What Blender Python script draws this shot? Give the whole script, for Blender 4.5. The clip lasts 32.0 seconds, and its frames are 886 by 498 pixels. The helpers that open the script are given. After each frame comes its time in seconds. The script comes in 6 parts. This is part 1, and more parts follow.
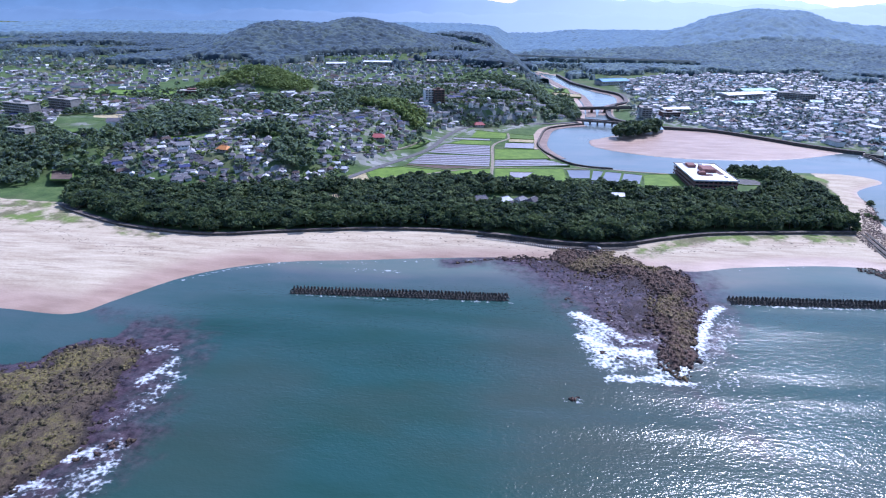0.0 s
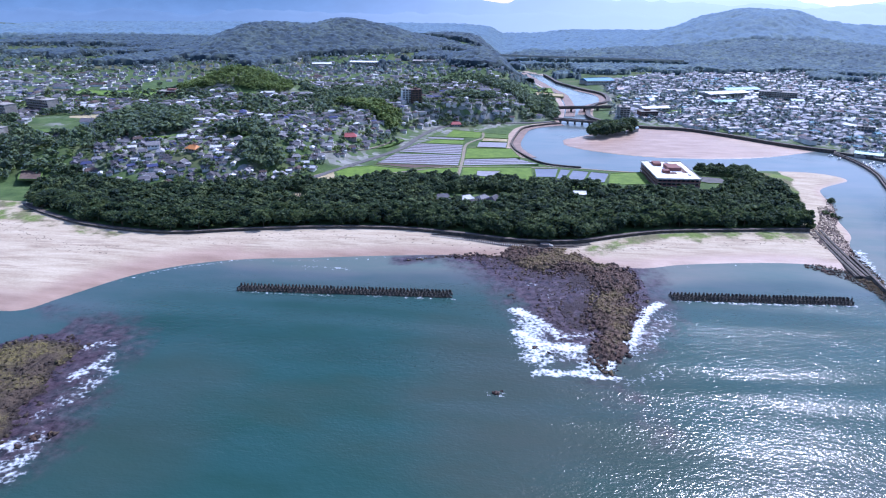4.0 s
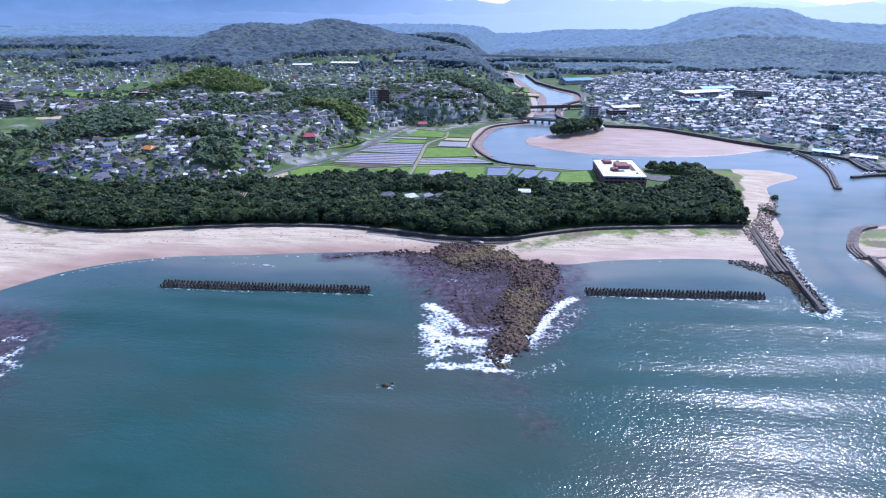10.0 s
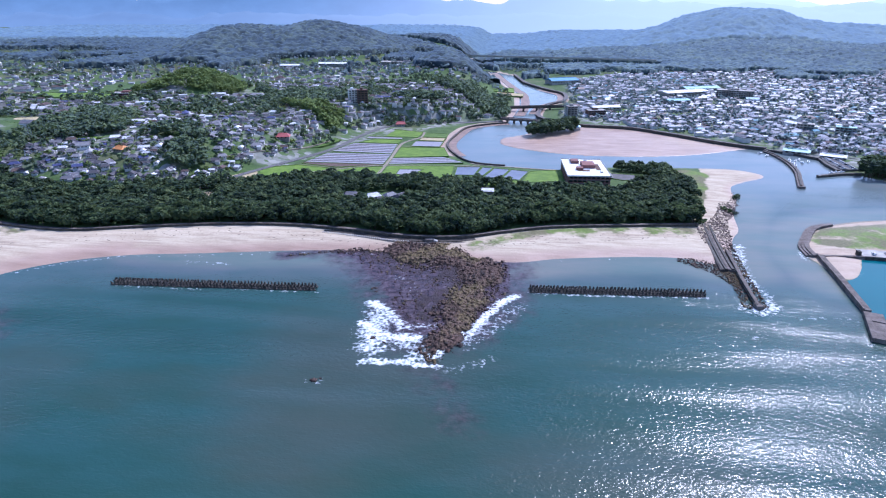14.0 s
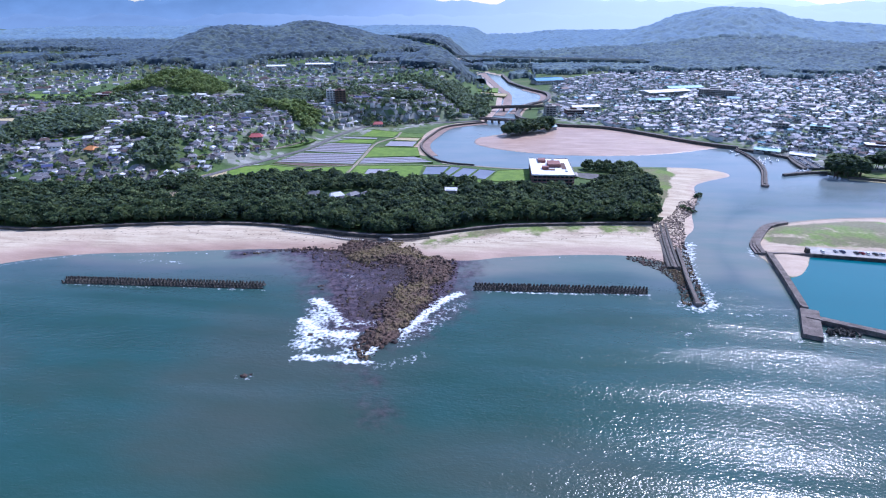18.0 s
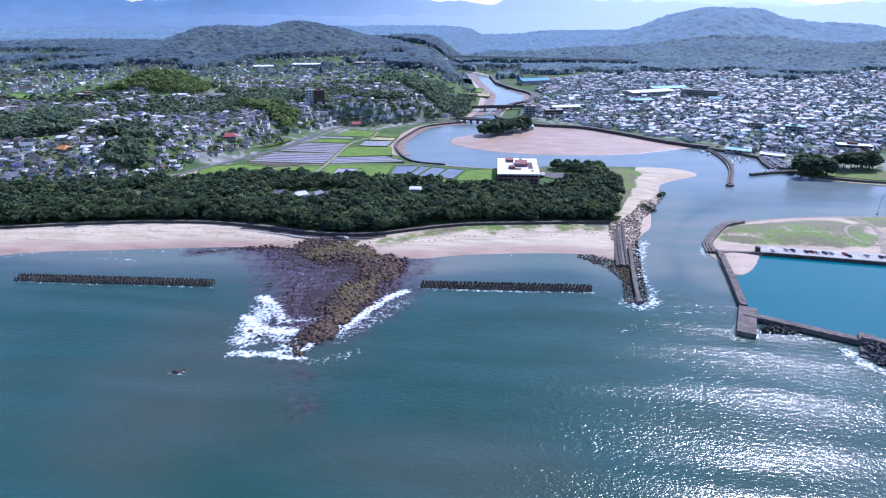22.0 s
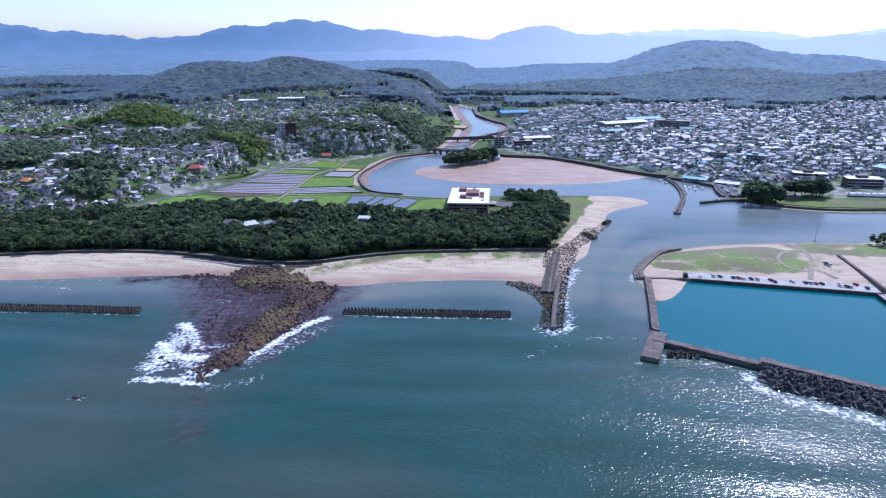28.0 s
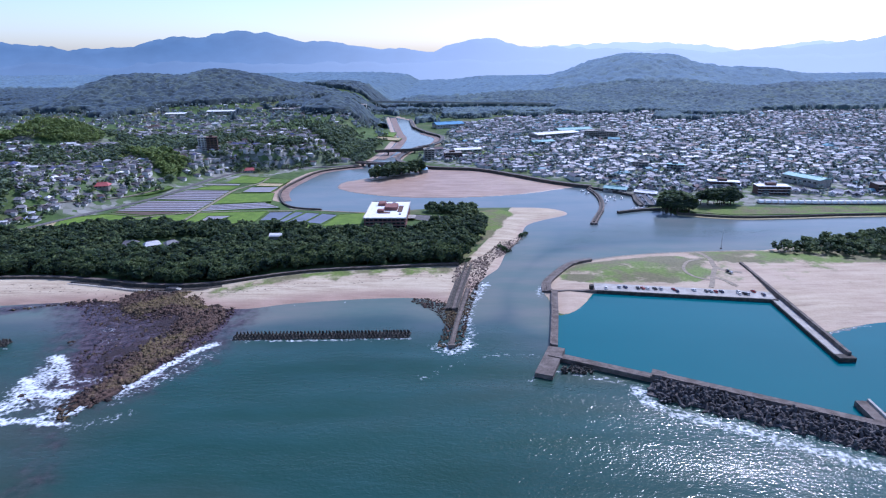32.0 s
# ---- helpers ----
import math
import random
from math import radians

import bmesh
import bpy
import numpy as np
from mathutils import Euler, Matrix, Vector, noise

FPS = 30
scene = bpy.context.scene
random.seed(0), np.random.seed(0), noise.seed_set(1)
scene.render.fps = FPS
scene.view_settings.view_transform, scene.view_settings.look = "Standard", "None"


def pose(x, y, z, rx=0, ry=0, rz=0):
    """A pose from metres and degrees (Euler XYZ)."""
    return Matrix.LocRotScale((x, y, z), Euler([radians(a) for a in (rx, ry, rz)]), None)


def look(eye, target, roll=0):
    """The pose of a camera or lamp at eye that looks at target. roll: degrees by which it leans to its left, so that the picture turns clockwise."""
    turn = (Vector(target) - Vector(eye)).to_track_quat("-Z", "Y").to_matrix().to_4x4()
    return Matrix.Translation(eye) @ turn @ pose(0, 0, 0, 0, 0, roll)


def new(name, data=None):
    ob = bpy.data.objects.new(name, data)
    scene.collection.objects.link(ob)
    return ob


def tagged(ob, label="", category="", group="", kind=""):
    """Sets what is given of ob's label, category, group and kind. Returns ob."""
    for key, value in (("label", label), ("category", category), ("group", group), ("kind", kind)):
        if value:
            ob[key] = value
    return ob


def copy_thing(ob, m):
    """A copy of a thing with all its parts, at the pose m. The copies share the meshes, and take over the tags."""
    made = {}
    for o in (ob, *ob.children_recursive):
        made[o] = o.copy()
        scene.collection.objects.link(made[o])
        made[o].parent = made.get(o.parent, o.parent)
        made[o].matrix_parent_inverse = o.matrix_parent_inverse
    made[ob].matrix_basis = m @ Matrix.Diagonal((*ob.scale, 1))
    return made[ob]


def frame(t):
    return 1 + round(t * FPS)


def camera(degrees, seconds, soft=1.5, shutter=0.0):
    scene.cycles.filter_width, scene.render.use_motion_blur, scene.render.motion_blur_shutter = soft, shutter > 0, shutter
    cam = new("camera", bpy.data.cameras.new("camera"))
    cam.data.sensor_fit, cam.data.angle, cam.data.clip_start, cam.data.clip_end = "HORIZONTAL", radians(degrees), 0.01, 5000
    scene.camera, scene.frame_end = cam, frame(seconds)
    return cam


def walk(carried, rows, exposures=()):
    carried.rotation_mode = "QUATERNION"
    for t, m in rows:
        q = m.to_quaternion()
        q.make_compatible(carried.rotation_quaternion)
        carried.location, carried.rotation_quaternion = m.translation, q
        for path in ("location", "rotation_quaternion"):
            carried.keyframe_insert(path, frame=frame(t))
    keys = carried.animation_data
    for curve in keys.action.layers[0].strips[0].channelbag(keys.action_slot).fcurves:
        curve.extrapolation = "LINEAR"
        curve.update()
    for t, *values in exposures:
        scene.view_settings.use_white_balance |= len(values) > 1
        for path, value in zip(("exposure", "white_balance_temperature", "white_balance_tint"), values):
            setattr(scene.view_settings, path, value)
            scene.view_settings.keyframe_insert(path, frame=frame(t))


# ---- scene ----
PATH = [
    (0, (15.934, 1.639, 153.755), (15.769, 3.48, 152.99), 0.5),
    (0.5, (19.923, 1.549, 153.748), (19.757, 3.389, 152.983), 0.4),
    (1, (23.951, 1.452, 153.74), (23.786, 3.292, 152.974), 0.6),
    (1.5, (28.012, 1.334, 153.729), (27.845, 3.175, 152.963), 0.4),
    (2, (32.13, 1.209, 153.717), (31.964, 3.049, 152.951), 0.5),
    (2.5, (36.289, 1.075, 153.704), (36.122, 2.915, 152.938), 0.4),
    (3, (40.508, 0.952, 153.69), (40.34, 2.793, 152.926), 0.3),
    (3.5, (44.788, 0.836, 153.671), (44.619, 2.677, 152.907), 0.3),
    (5.5, (62.06, 0.393, 153.481), (61.886, 2.234, 152.718), 0.3),
    (6, (66.322, 0.286, 153.457), (66.146, 2.127, 152.695), 0.1),
    (6.5, (70.498, 0.183, 153.435), (70.321, 2.024, 152.673), 0.1),
    (7, (74.624, 0.105, 153.415), (74.447, 1.946, 152.654), 0.1),
    (7.5, (78.699, 0.051, 153.395), (78.521, 1.892, 152.634), 0.1),
    (8, (82.746, 0.023, 153.38), (82.568, 1.864, 152.618), 0.1),
    (8.5, (86.772, 0.017, 153.368), (86.593, 1.858, 152.607), 0.0),
    (9, (90.823, 0.023, 153.361), (90.644, 1.863, 152.6), -0.0),
    (9.5, (94.916, 0.01, 153.361), (94.736, 1.85, 152.598), 0.1),
    (10, (99.04, -0.028, 153.367), (98.858, 1.813, 152.605), -0.0),
    (10.5, (103.187, -0.103, 153.378), (103.004, 1.737, 152.616), -0.1),
    (11, (107.363, -0.222, 153.395), (107.179, 1.618, 152.633), -0.1),
    (11.5, (111.562, -0.388, 153.419), (111.376, 1.452, 152.658), -0.1),
    (12, (115.792, -0.577, 153.448), (115.605, 1.263, 152.687), -0.1),
    (12.5, (120.038, -0.756, 153.48), (119.852, 1.084, 152.719), -0.0),
    (13, (124.292, -0.916, 153.509), (124.105, 0.925, 152.749), -0.1),
    (13.5, (128.532, -1.05, 153.529), (128.344, 0.79, 152.769), -0.1),
    (14, (132.775, -1.16, 153.541), (132.585, 0.68, 152.781), -0.1),
    (14.5, (137.006, -1.244, 153.552), (136.815, 0.596, 152.792), -0.1),
    (16.5, (153.886, -1.461, 153.617), (153.692, 0.379, 152.858), -0.2),
    (17, (158.075, -1.506, 153.617), (157.88, 0.334, 152.858), -0.2),
    (17.5, (162.212, -1.533, 153.609), (162.017, 0.307, 152.85), -0.2),
    (18, (166.301, -1.543, 153.598), (166.105, 0.297, 152.839), -0.3),
    (18.5, (170.349, -1.554, 153.581), (170.152, 0.286, 152.822), -0.3),
    (19, (174.368, -1.563, 153.562), (174.169, 0.277, 152.803), -0.3),
    (19.5, (178.371, -1.572, 153.533), (178.172, 0.268, 152.775), -0.3),
    (20, (182.387, -1.591, 153.502), (182.188, 0.249, 152.744), -0.4),
    (20.5, (186.433, -1.603, 153.469), (186.235, 0.237, 152.712), -0.2),
    (21, (190.506, -1.608, 153.437), (190.305, 0.232, 152.679), -0.3),
    (21.5, (194.612, -1.628, 153.408), (194.412, 0.212, 152.649), -0.3),
    (22, (198.742, -1.684, 153.381), (198.542, 0.156, 152.623), -0.3),
    (22.5, (202.889, -1.773, 153.355), (202.687, 0.066, 152.596), -0.3),
    (23, (207.056, -1.884, 153.333), (206.852, -0.045, 152.574), -0.4),
    (23.5, (211.255, -1.973, 153.311), (211.05, -0.134, 152.553), -0.5),
    (24, (215.47, -2.038, 153.286), (215.264, -0.199, 152.528), -0.4),
    (24.5, (219.697, -2.097, 153.264), (219.49, -0.258, 152.506), -0.4),
    (25, (223.914, -2.133, 153.24), (223.705, -0.293, 152.483), -0.5),
    (25.5, (228.13, -2.158, 153.208), (227.919, -0.317, 152.456), -0.5),
    (27.5, (245.077, -2.18, 152.921), (244.859, -0.311, 152.242), -0.5),
    (28, (249.325, -1.98, 152.882), (249.106, -0.105, 152.222), -0.7),
    (28.5, (253.564, -1.505, 152.837), (253.344, 0.377, 152.196), -0.6),
    (29, (257.766, -0.665, 152.796), (257.547, 1.222, 152.17), -0.6),
    (29.5, (261.908, 0.586, 152.766), (261.695, 2.474, 152.14), -0.7),
    (30, (265.974, 2.246, 152.749), (265.777, 4.135, 152.123), -0.8),
    (30.5, (269.985, 4.271, 152.739), (269.82, 6.163, 152.112), -0.7),
    (31, (273.931, 6.596, 152.736), (273.821, 8.492, 152.109), -0.7),
    (31.5, (277.802, 9.129, 152.742), (277.728, 11.027, 152.114), -0.6),
    (32, (281.636, 11.738, 152.75), (281.572, 13.636, 152.123), -0.6),
]
cam = camera(74.0, 32.0, soft=1.15)
walk(cam, [(t, look(eye, target, roll)) for t, eye, target, roll in PATH], [(0.0, 0.69, 5230, 25), (25.0, 0.72, 5230, 25), (29.0, 0.42, 5230, 25), (32.0, 0.36, 5230, 25)])

# ---- world, sun ----
SUN_AZ = radians(36)      # from +y towards +x
SUN_EL = radians(50)
world = bpy.data.worlds.new("world")
scene.world = world
world.use_nodes = True
wn = world.node_tree.nodes
sky = wn.new("ShaderNodeTexSky")
sky.sky_type, sky.sun_disc = "NISHITA", False
sky.sun_elevation, sky.sun_rotation = SUN_EL, SUN_AZ
sky.air_density, sky.dust_density, sky.ozone_density = 1.0, 1.0, 2.6
wn["Background"].inputs[1].default_value = 0.135
world.node_tree.links.new(sky.outputs[0], wn["Background"].inputs[0])
sun = new("sun", bpy.data.lights.new("sun", "SUN"))
sun.data.energy, sun.data.angle, sun.data.color = 3.3, radians(0.55), (1.0, 0.97, 0.92)
sun_way = Vector((math.sin(SUN_AZ) * math.cos(SUN_EL), math.cos(SUN_AZ) * math.cos(SUN_EL), math.sin(SUN_EL)))
sun.matrix_basis = look(sun_way * 900, (0, 0, 0))

# ---- materials ----


class Nodes:
    """A small wrapper to write node materials briefly."""

    def __init__(self, name, rough=0.8, metal=0.0, spec=0.4):
        self.m = bpy.data.materials.new(name)
        self.m.use_nodes = True
        self.t = self.m.node_tree
        self.b = self.t.nodes["Principled BSDF"]
        self.b.inputs["Roughness"].default_value = rough
        self.b.inputs["Metallic"].default_value = metal
        self.b.inputs["Specular IOR Level"].default_value = spec
        self.pos = self.t.nodes.new("ShaderNodeNewGeometry").outputs["Position"]

    def put(self, value, socket):
        if hasattr(value, "links"):
            self.t.links.new(value, socket)
        elif isinstance(value, tuple):
            socket.default_value = (*value, 1)[:4] if socket.type == "RGBA" else value
        else:
            socket.default_value = value

    def noise(self, scale, detail=3.0, rough=0.55, stretch=None, vector=None):
        n = self.t.nodes.new("ShaderNodeTexNoise")
        n.inputs["Scale"].default_value, n.inputs["Detail"].default_value, n.inputs["Roughness"].default_value = scale, detail, rough
        v = vector or self.pos
        if stretch:
            mp = self.t.nodes.new("ShaderNodeMapping")
            self.t.links.new(v, mp.inputs[0])
            mp.inputs["Scale"].default_value = stretch[:3]
            if len(stretch) > 3:
                mp.inputs["Rotation"].default_value = (0, 0, stretch[3])
            v = mp.outputs[0]
        self.t.links.new(v, n.inputs["Vector"])
        return n.outputs["Fac"]

    def voronoi(self, scale, out="Color"):
        n = self.t.nodes.new("ShaderNodeTexVoronoi")
        n.inputs["Scale"].default_value = scale
        self.t.links.new(self.pos, n.inputs["Vector"])
        return n.outputs[out]

    def step(self, value, low, high, a=0.0, b=1.0):
        n = self.t.nodes.new("ShaderNodeMapRange")
        n.interpolation_type = "SMOOTHSTEP"
        self.put(value, n.inputs[0])
        for i, v in enumerate((low, high, a, b)):
            n.inputs[i + 1].default_value = v
        return n.outputs[0]

    def math(self, op, a, b=0.0):
        n = self.t.nodes.new("ShaderNodeMath")
        n.operation = op
        self.put(a, n.inputs[0])
        self.put(b, n.inputs[1])
        return n.outputs[0]

    def mix(self, f, a, b):
        n = self.t.nodes.new("ShaderNodeMix")
        n.data_type = "RGBA"
        self.put(f, n.inputs[0])
        self.put(a, n.inputs[6])
        self.put(b, n.inputs[7])
        return n.outputs[2]

    def ramp(self, f, *stops):
        n = self.t.nodes.new("ShaderNodeValToRGB")
        while len(n.color_ramp.elements) < len(stops):
            n.color_ramp.elements.new(0.5)
        for e, (p, c) in zip(n.color_ramp.elements, stops):
            e.position, e.color = p, (*c, 1)
        self.t.links.new(f, n.inputs[0])
        return n.outputs[0]

    def zone(self, name):
        n = self.t.nodes.new("ShaderNodeAttribute")
        n.attribute_name = name
        s = self.t.nodes.new("ShaderNodeSeparateColor")
        self.t.links.new(n.outputs["Color"], s.inputs[0])
        return s.outputs[0], s.outputs[1], s.outputs[2], n.outputs["Alpha"]

    def island(self):
        return self.t.nodes.new("ShaderNodeNewGeometry").outputs["Random Per Island"]

    def random(self):
        return self.t.nodes.new("ShaderNodeObjectInfo").outputs["Random"]

    def bump(self, height, strength=0.5, distance=0.1, target="Normal"):
        n = self.t.nodes.new("ShaderNodeBump")
        n.inputs["Strength"].default_value, n.inputs["Distance"].default_value = strength, distance
        self.t.links.new(height, n.inputs["Height"])
        self.t.links.new(n.outputs[0], self.b.inputs[target])

    def color(self, value):
        self.put(value, self.b.inputs["Base Color"])
        return self

    def rough(self, value):
        self.put(value, self.b.inputs["Roughness"])
        return self


def plain(name, dark, light, scale=1.0, rough=0.8, metal=0.0, spread=0.0, bump=0.0, spec=0.22):
    """Two-scale mottled material; spread: how far objects differ from one another."""
    n = Nodes(name, rough, metal, spec)
    fine = n.noise(scale * 7, 2)
    f = n.math("ADD", n.math("MULTIPLY", n.noise(scale, 4), 0.65), n.math("MULTIPLY", fine, 0.35))
    c = n.mix(n.step(f, 0.35, 0.65), dark, light)
    if spread:
        c = n.mix(n.math("MULTIPLY", n.random(), spread), c, tuple(v * 0.35 for v in dark))
    n.color(c)
    if bump:
        n.bump(fine, 0.6, bump)
    return n.m


def ground_material():
    n = Nodes("ground", 0.92, spec=0.2)
    sand, grass, wet, town = n.zone("zones")
    far = n.noise(0.012, 5)
    mid = n.noise(0.07, 4)
    fine = n.noise(0.6, 4, 0.65)
    green = n.ramp(n.math("ADD", n.math("MULTIPLY", mid, 0.6), n.math("MULTIPLY", fine, 0.4)),
                   (0.30, (0.034, 0.062, 0.018)), (0.5, (0.062, 0.105, 0.030)), (0.68, (0.11, 0.155, 0.05)))
    green = n.mix(n.step(far, 0.5, 0.72), green, (0.12, 0.12, 0.06))
    streak = n.noise(0.16, 4, 0.6, (0.18, 1.0, 1.0))
    dry = n.ramp(n.math("ADD", n.math("MULTIPLY", streak, 0.7), n.math("MULTIPLY", fine, 0.3)),
                 (0.32, (0.325, 0.250, 0.172)), (0.5, (0.455, 0.375, 0.265)), (0.7, (0.565, 0.480, 0.350)))
    wrack = n.math("MULTIPLY", n.step(n.noise(0.42, 5, 0.7, (0.07, 1.0, 1.0)), 0.50, 0.62), n.step(n.noise(0.05, 3, 0.6, (0.4, 1.0, 1.0)), 0.40, 0.58, 0.12, 0.6))
    dry = n.mix(wrack, dry, (0.235, 0.175, 0.125))
    damp = n.ramp(n.noise(0.1, 4, 0.6, (0.3, 1.0, 1.0)), (0.35, (0.28, 0.185, 0.130)), (0.65, (0.40, 0.280, 0.205)))
    dry = n.mix(wet, dry, damp)
    c = n.mix(n.step(n.math("ADD", sand, n.math("MULTIPLY", n.math("SUBTRACT", mid, 0.5), 0.5)), 0.42, 0.58), green, dry)
    turf = n.mix(n.step(n.noise(0.035, 4, 0.6), 0.40, 0.56), n.ramp(fine, (0.3, (0.095, 0.140, 0.030)), (0.7, (0.165, 0.220, 0.055))), n.ramp(fine, (0.3, (0.105, 0.098, 0.050)), (0.7, (0.185, 0.170, 0.090))))
    tuft = n.step(n.math("ADD", grass, n.math("ADD", n.math("MULTIPLY", n.math("SUBTRACT", n.noise(0.25, 5, 0.7), 0.5), 0.9), n.math("MULTIPLY", n.math("SUBTRACT", n.noise(0.05, 3, 0.6), 0.52), 2.0))), 0.36, 0.85)
    c = n.mix(n.math("MULTIPLY", tuft, n.step(grass, 0.02, 0.1)), c, turf)
    paved = n.ramp(n.voronoi(0.15), (0.32, (0.08, 0.125, 0.045)), (0.5, (0.18, 0.18, 0.155)), (0.85, (0.32, 0.31, 0.29)))
    c = n.mix(town, c, paved)
    n.color(c)
    n.rough(n.step(wet, 0, 1, 0.92, 0.45))
    n.bump(n.math("ADD", fine, n.math("MULTIPLY", mid, 3.0)), 0.5, 0.35)
    return n.m


def water_material():
    n = Nodes("sea_water", 0.9, spec=0.0)
    n.b.inputs["Coat Weight"].default_value = 0.74
    n.b.inputs["Coat IOR"].default_value = 1.333
    shallow, foam, reef, calm = n.zone("waters")
    big = n.noise(0.006, 4, 0.55, (0.6, 1.5, 1.0))
    mid = n.noise(0.03, 4, 0.6, (0.5, 1.4, 1.0))
    deep = n.ramp(big, (0.33, (0.009, 0.039, 0.027)), (0.52, (0.016, 0.054, 0.040)), (0.74, (0.044, 0.055, 0.038)))
    c = n.mix(n.step(mid, 0.3, 0.75, 0.05, 0.5), deep, (0.026, 0.080, 0.080))
    place = n.t.nodes.new("ShaderNodeSeparateXYZ")
    n.t.links.new(n.pos, place.inputs[0])
    for cx, cy, rx, ry, amount in ((72, 225, 60, 80, 0.5), (-92, 180, 38, 60, 0.26), (165, 165, 60, 26, 0.4), (10, 330, 120, 30, 0.4)):
        u = n.math("POWER", n.math("ABSOLUTE", n.math("DIVIDE", n.math("SUBTRACT", place.outputs[0], cx), rx)), 2.0)
        v = n.math("POWER", n.math("ABSOLUTE", n.math("DIVIDE", n.math("SUBTRACT", place.outputs[1], cy), ry)), 2.0)
        spread = n.math("ADD", n.math("ADD", u, v), n.math("MULTIPLY", n.math("SUBTRACT", n.noise(0.014, 4, 0.6, (0.8, 1.5, 1.0)), 0.5), 2.4))
        c = n.mix(n.step(spread, -0.4, 1.7, amount, 0.0), c, (0.068, 0.064, 0.050))
    silt = n.ramp(mid, (0.3, (0.056, 0.108, 0.112)), (0.7, (0.128, 0.125, 0.135)))
    c = n.mix(n.math("MULTIPLY", shallow, 0.8), c, silt)
    c = n.mix(n.step(shallow, 0.55, 0.88, 0.0, 0.75), c, n.ramp(mid, (0.3, (0.10, 0.14, 0.112)), (0.7, (0.165, 0.165, 0.13))))
    rocky = n.ramp(n.noise(0.22, 5, 0.7), (0.38, (0.022, 0.013, 0.016)), (0.55, (0.070, 0.046, 0.052)), (0.72, (0.125, 0.095, 0.105)))
    c = n.mix(n.step(n.math("ADD", reef, n.math("MULTIPLY", n.math("SUBTRACT", n.noise(0.09, 5, 0.65), 0.5), 0.7)), 0.25, 0.75), c, rocky)
    lagoon = n.ramp(big, (0.3, (0.004, 0.092, 0.106)), (0.7, (0.008, 0.112, 0.126)))
    c = n.mix(n.step(calm, 0.75, 0.95), c, lagoon)
    river = n.ramp(mid, (0.3, (0.110, 0.150, 0.150)), (0.7, (0.155, 0.172, 0.168)))
    c = n.mix(n.math("MULTIPLY", n.step(calm, 0.05, 0.45), n.step(calm, 0.5, 0.7, 1.0, 0.0)), c, river)
    warp = n.noise(0.42, 6, 0.72, (1.0, 1.25, 1.0))
    cells = n.voronoi(0.55, "Distance")
    lace = n.math("ADD", n.math("MULTIPLY", warp, 0.72), n.math("ADD", n.math("MULTIPLY", n.noise(0.11, 4, 0.6), 0.34), n.math("MULTIPLY", cells, 0.22)))
    white = n.step(n.math("ADD", n.math("SUBTRACT", foam, 0.66), n.math("MULTIPLY", n.math("SUBTRACT", lace, 0.6), 2.3)), -0.10, 0.50)
    white = n.math("MULTIPLY", white, n.step(foam, 0.03, 0.25))
    c = n.mix(white, c, (0.74, 0.78, 0.80))
    n.color(c)
    n.put(n.math("ADD", n.math("MULTIPLY", white, 0.6), n.step(calm, 0.1, 0.5, 0.19, 0.12)), n.b.inputs["Coat Roughness"])
    long_crested = n.t.nodes.new("ShaderNodeMapping")
    long_crested.inputs["Scale"].default_value = (0.28, 1.0, 1.0)
    long_crested.inputs["Rotation"].default_value = (0, 0, 0.05)
    n.t.links.new(n.pos, long_crested.inputs[0])
    w = n.t.nodes.new("ShaderNodeTexWave")
    w.bands_direction, w.wave_profile = "Y", "SIN"
    for key, value in (("Scale", 0.0105), ("Distortion", 6.5), ("Detail", 2.0), ("Detail Scale", 1.1)):
        w.inputs[key].default_value = value
    n.t.links.new(long_crested.outputs[0], w.inputs["Vector"])
    swell = n.math("MULTIPLY", w.outputs["Fac"], n.step(n.noise(0.011, 3, 0.5, (0.5, 1.3, 1.0)), 0.36, 0.62, 0.25, 1.0))
    gust = n.step(n.noise(0.013, 3, 0.55, (0.55, 1.6, 1.0)), 0.36, 0.62, 0.62, 1.12)
    chop = n.noise(0.36, 2, 0.6, (0.7, 1.3, 1.0, 0.2))
    rip = n.noise(0.95, 1.5, 0.6, (0.8, 1.1, 1.0, -0.3))
    h = n.math("MULTIPLY", n.math("ADD", n.math("MULTIPLY", chop, 1.05), n.math("MULTIPLY", rip, 0.60)), gust)
    h = n.math("ADD", n.math("MULTIPLY", h, n.step(calm, 0.1, 0.6, 1.0, 0.16)), n.math("MULTIPLY", swell, n.step(calm, 0.0, 0.3, 1.75, 0.0)))
    n.bump(n.math("MULTIPLY", h, n.step(shallow, 0.1, 0.8, 1.0, 0.35)), 1.0, 0.36, "Coat Normal")
    return n.m


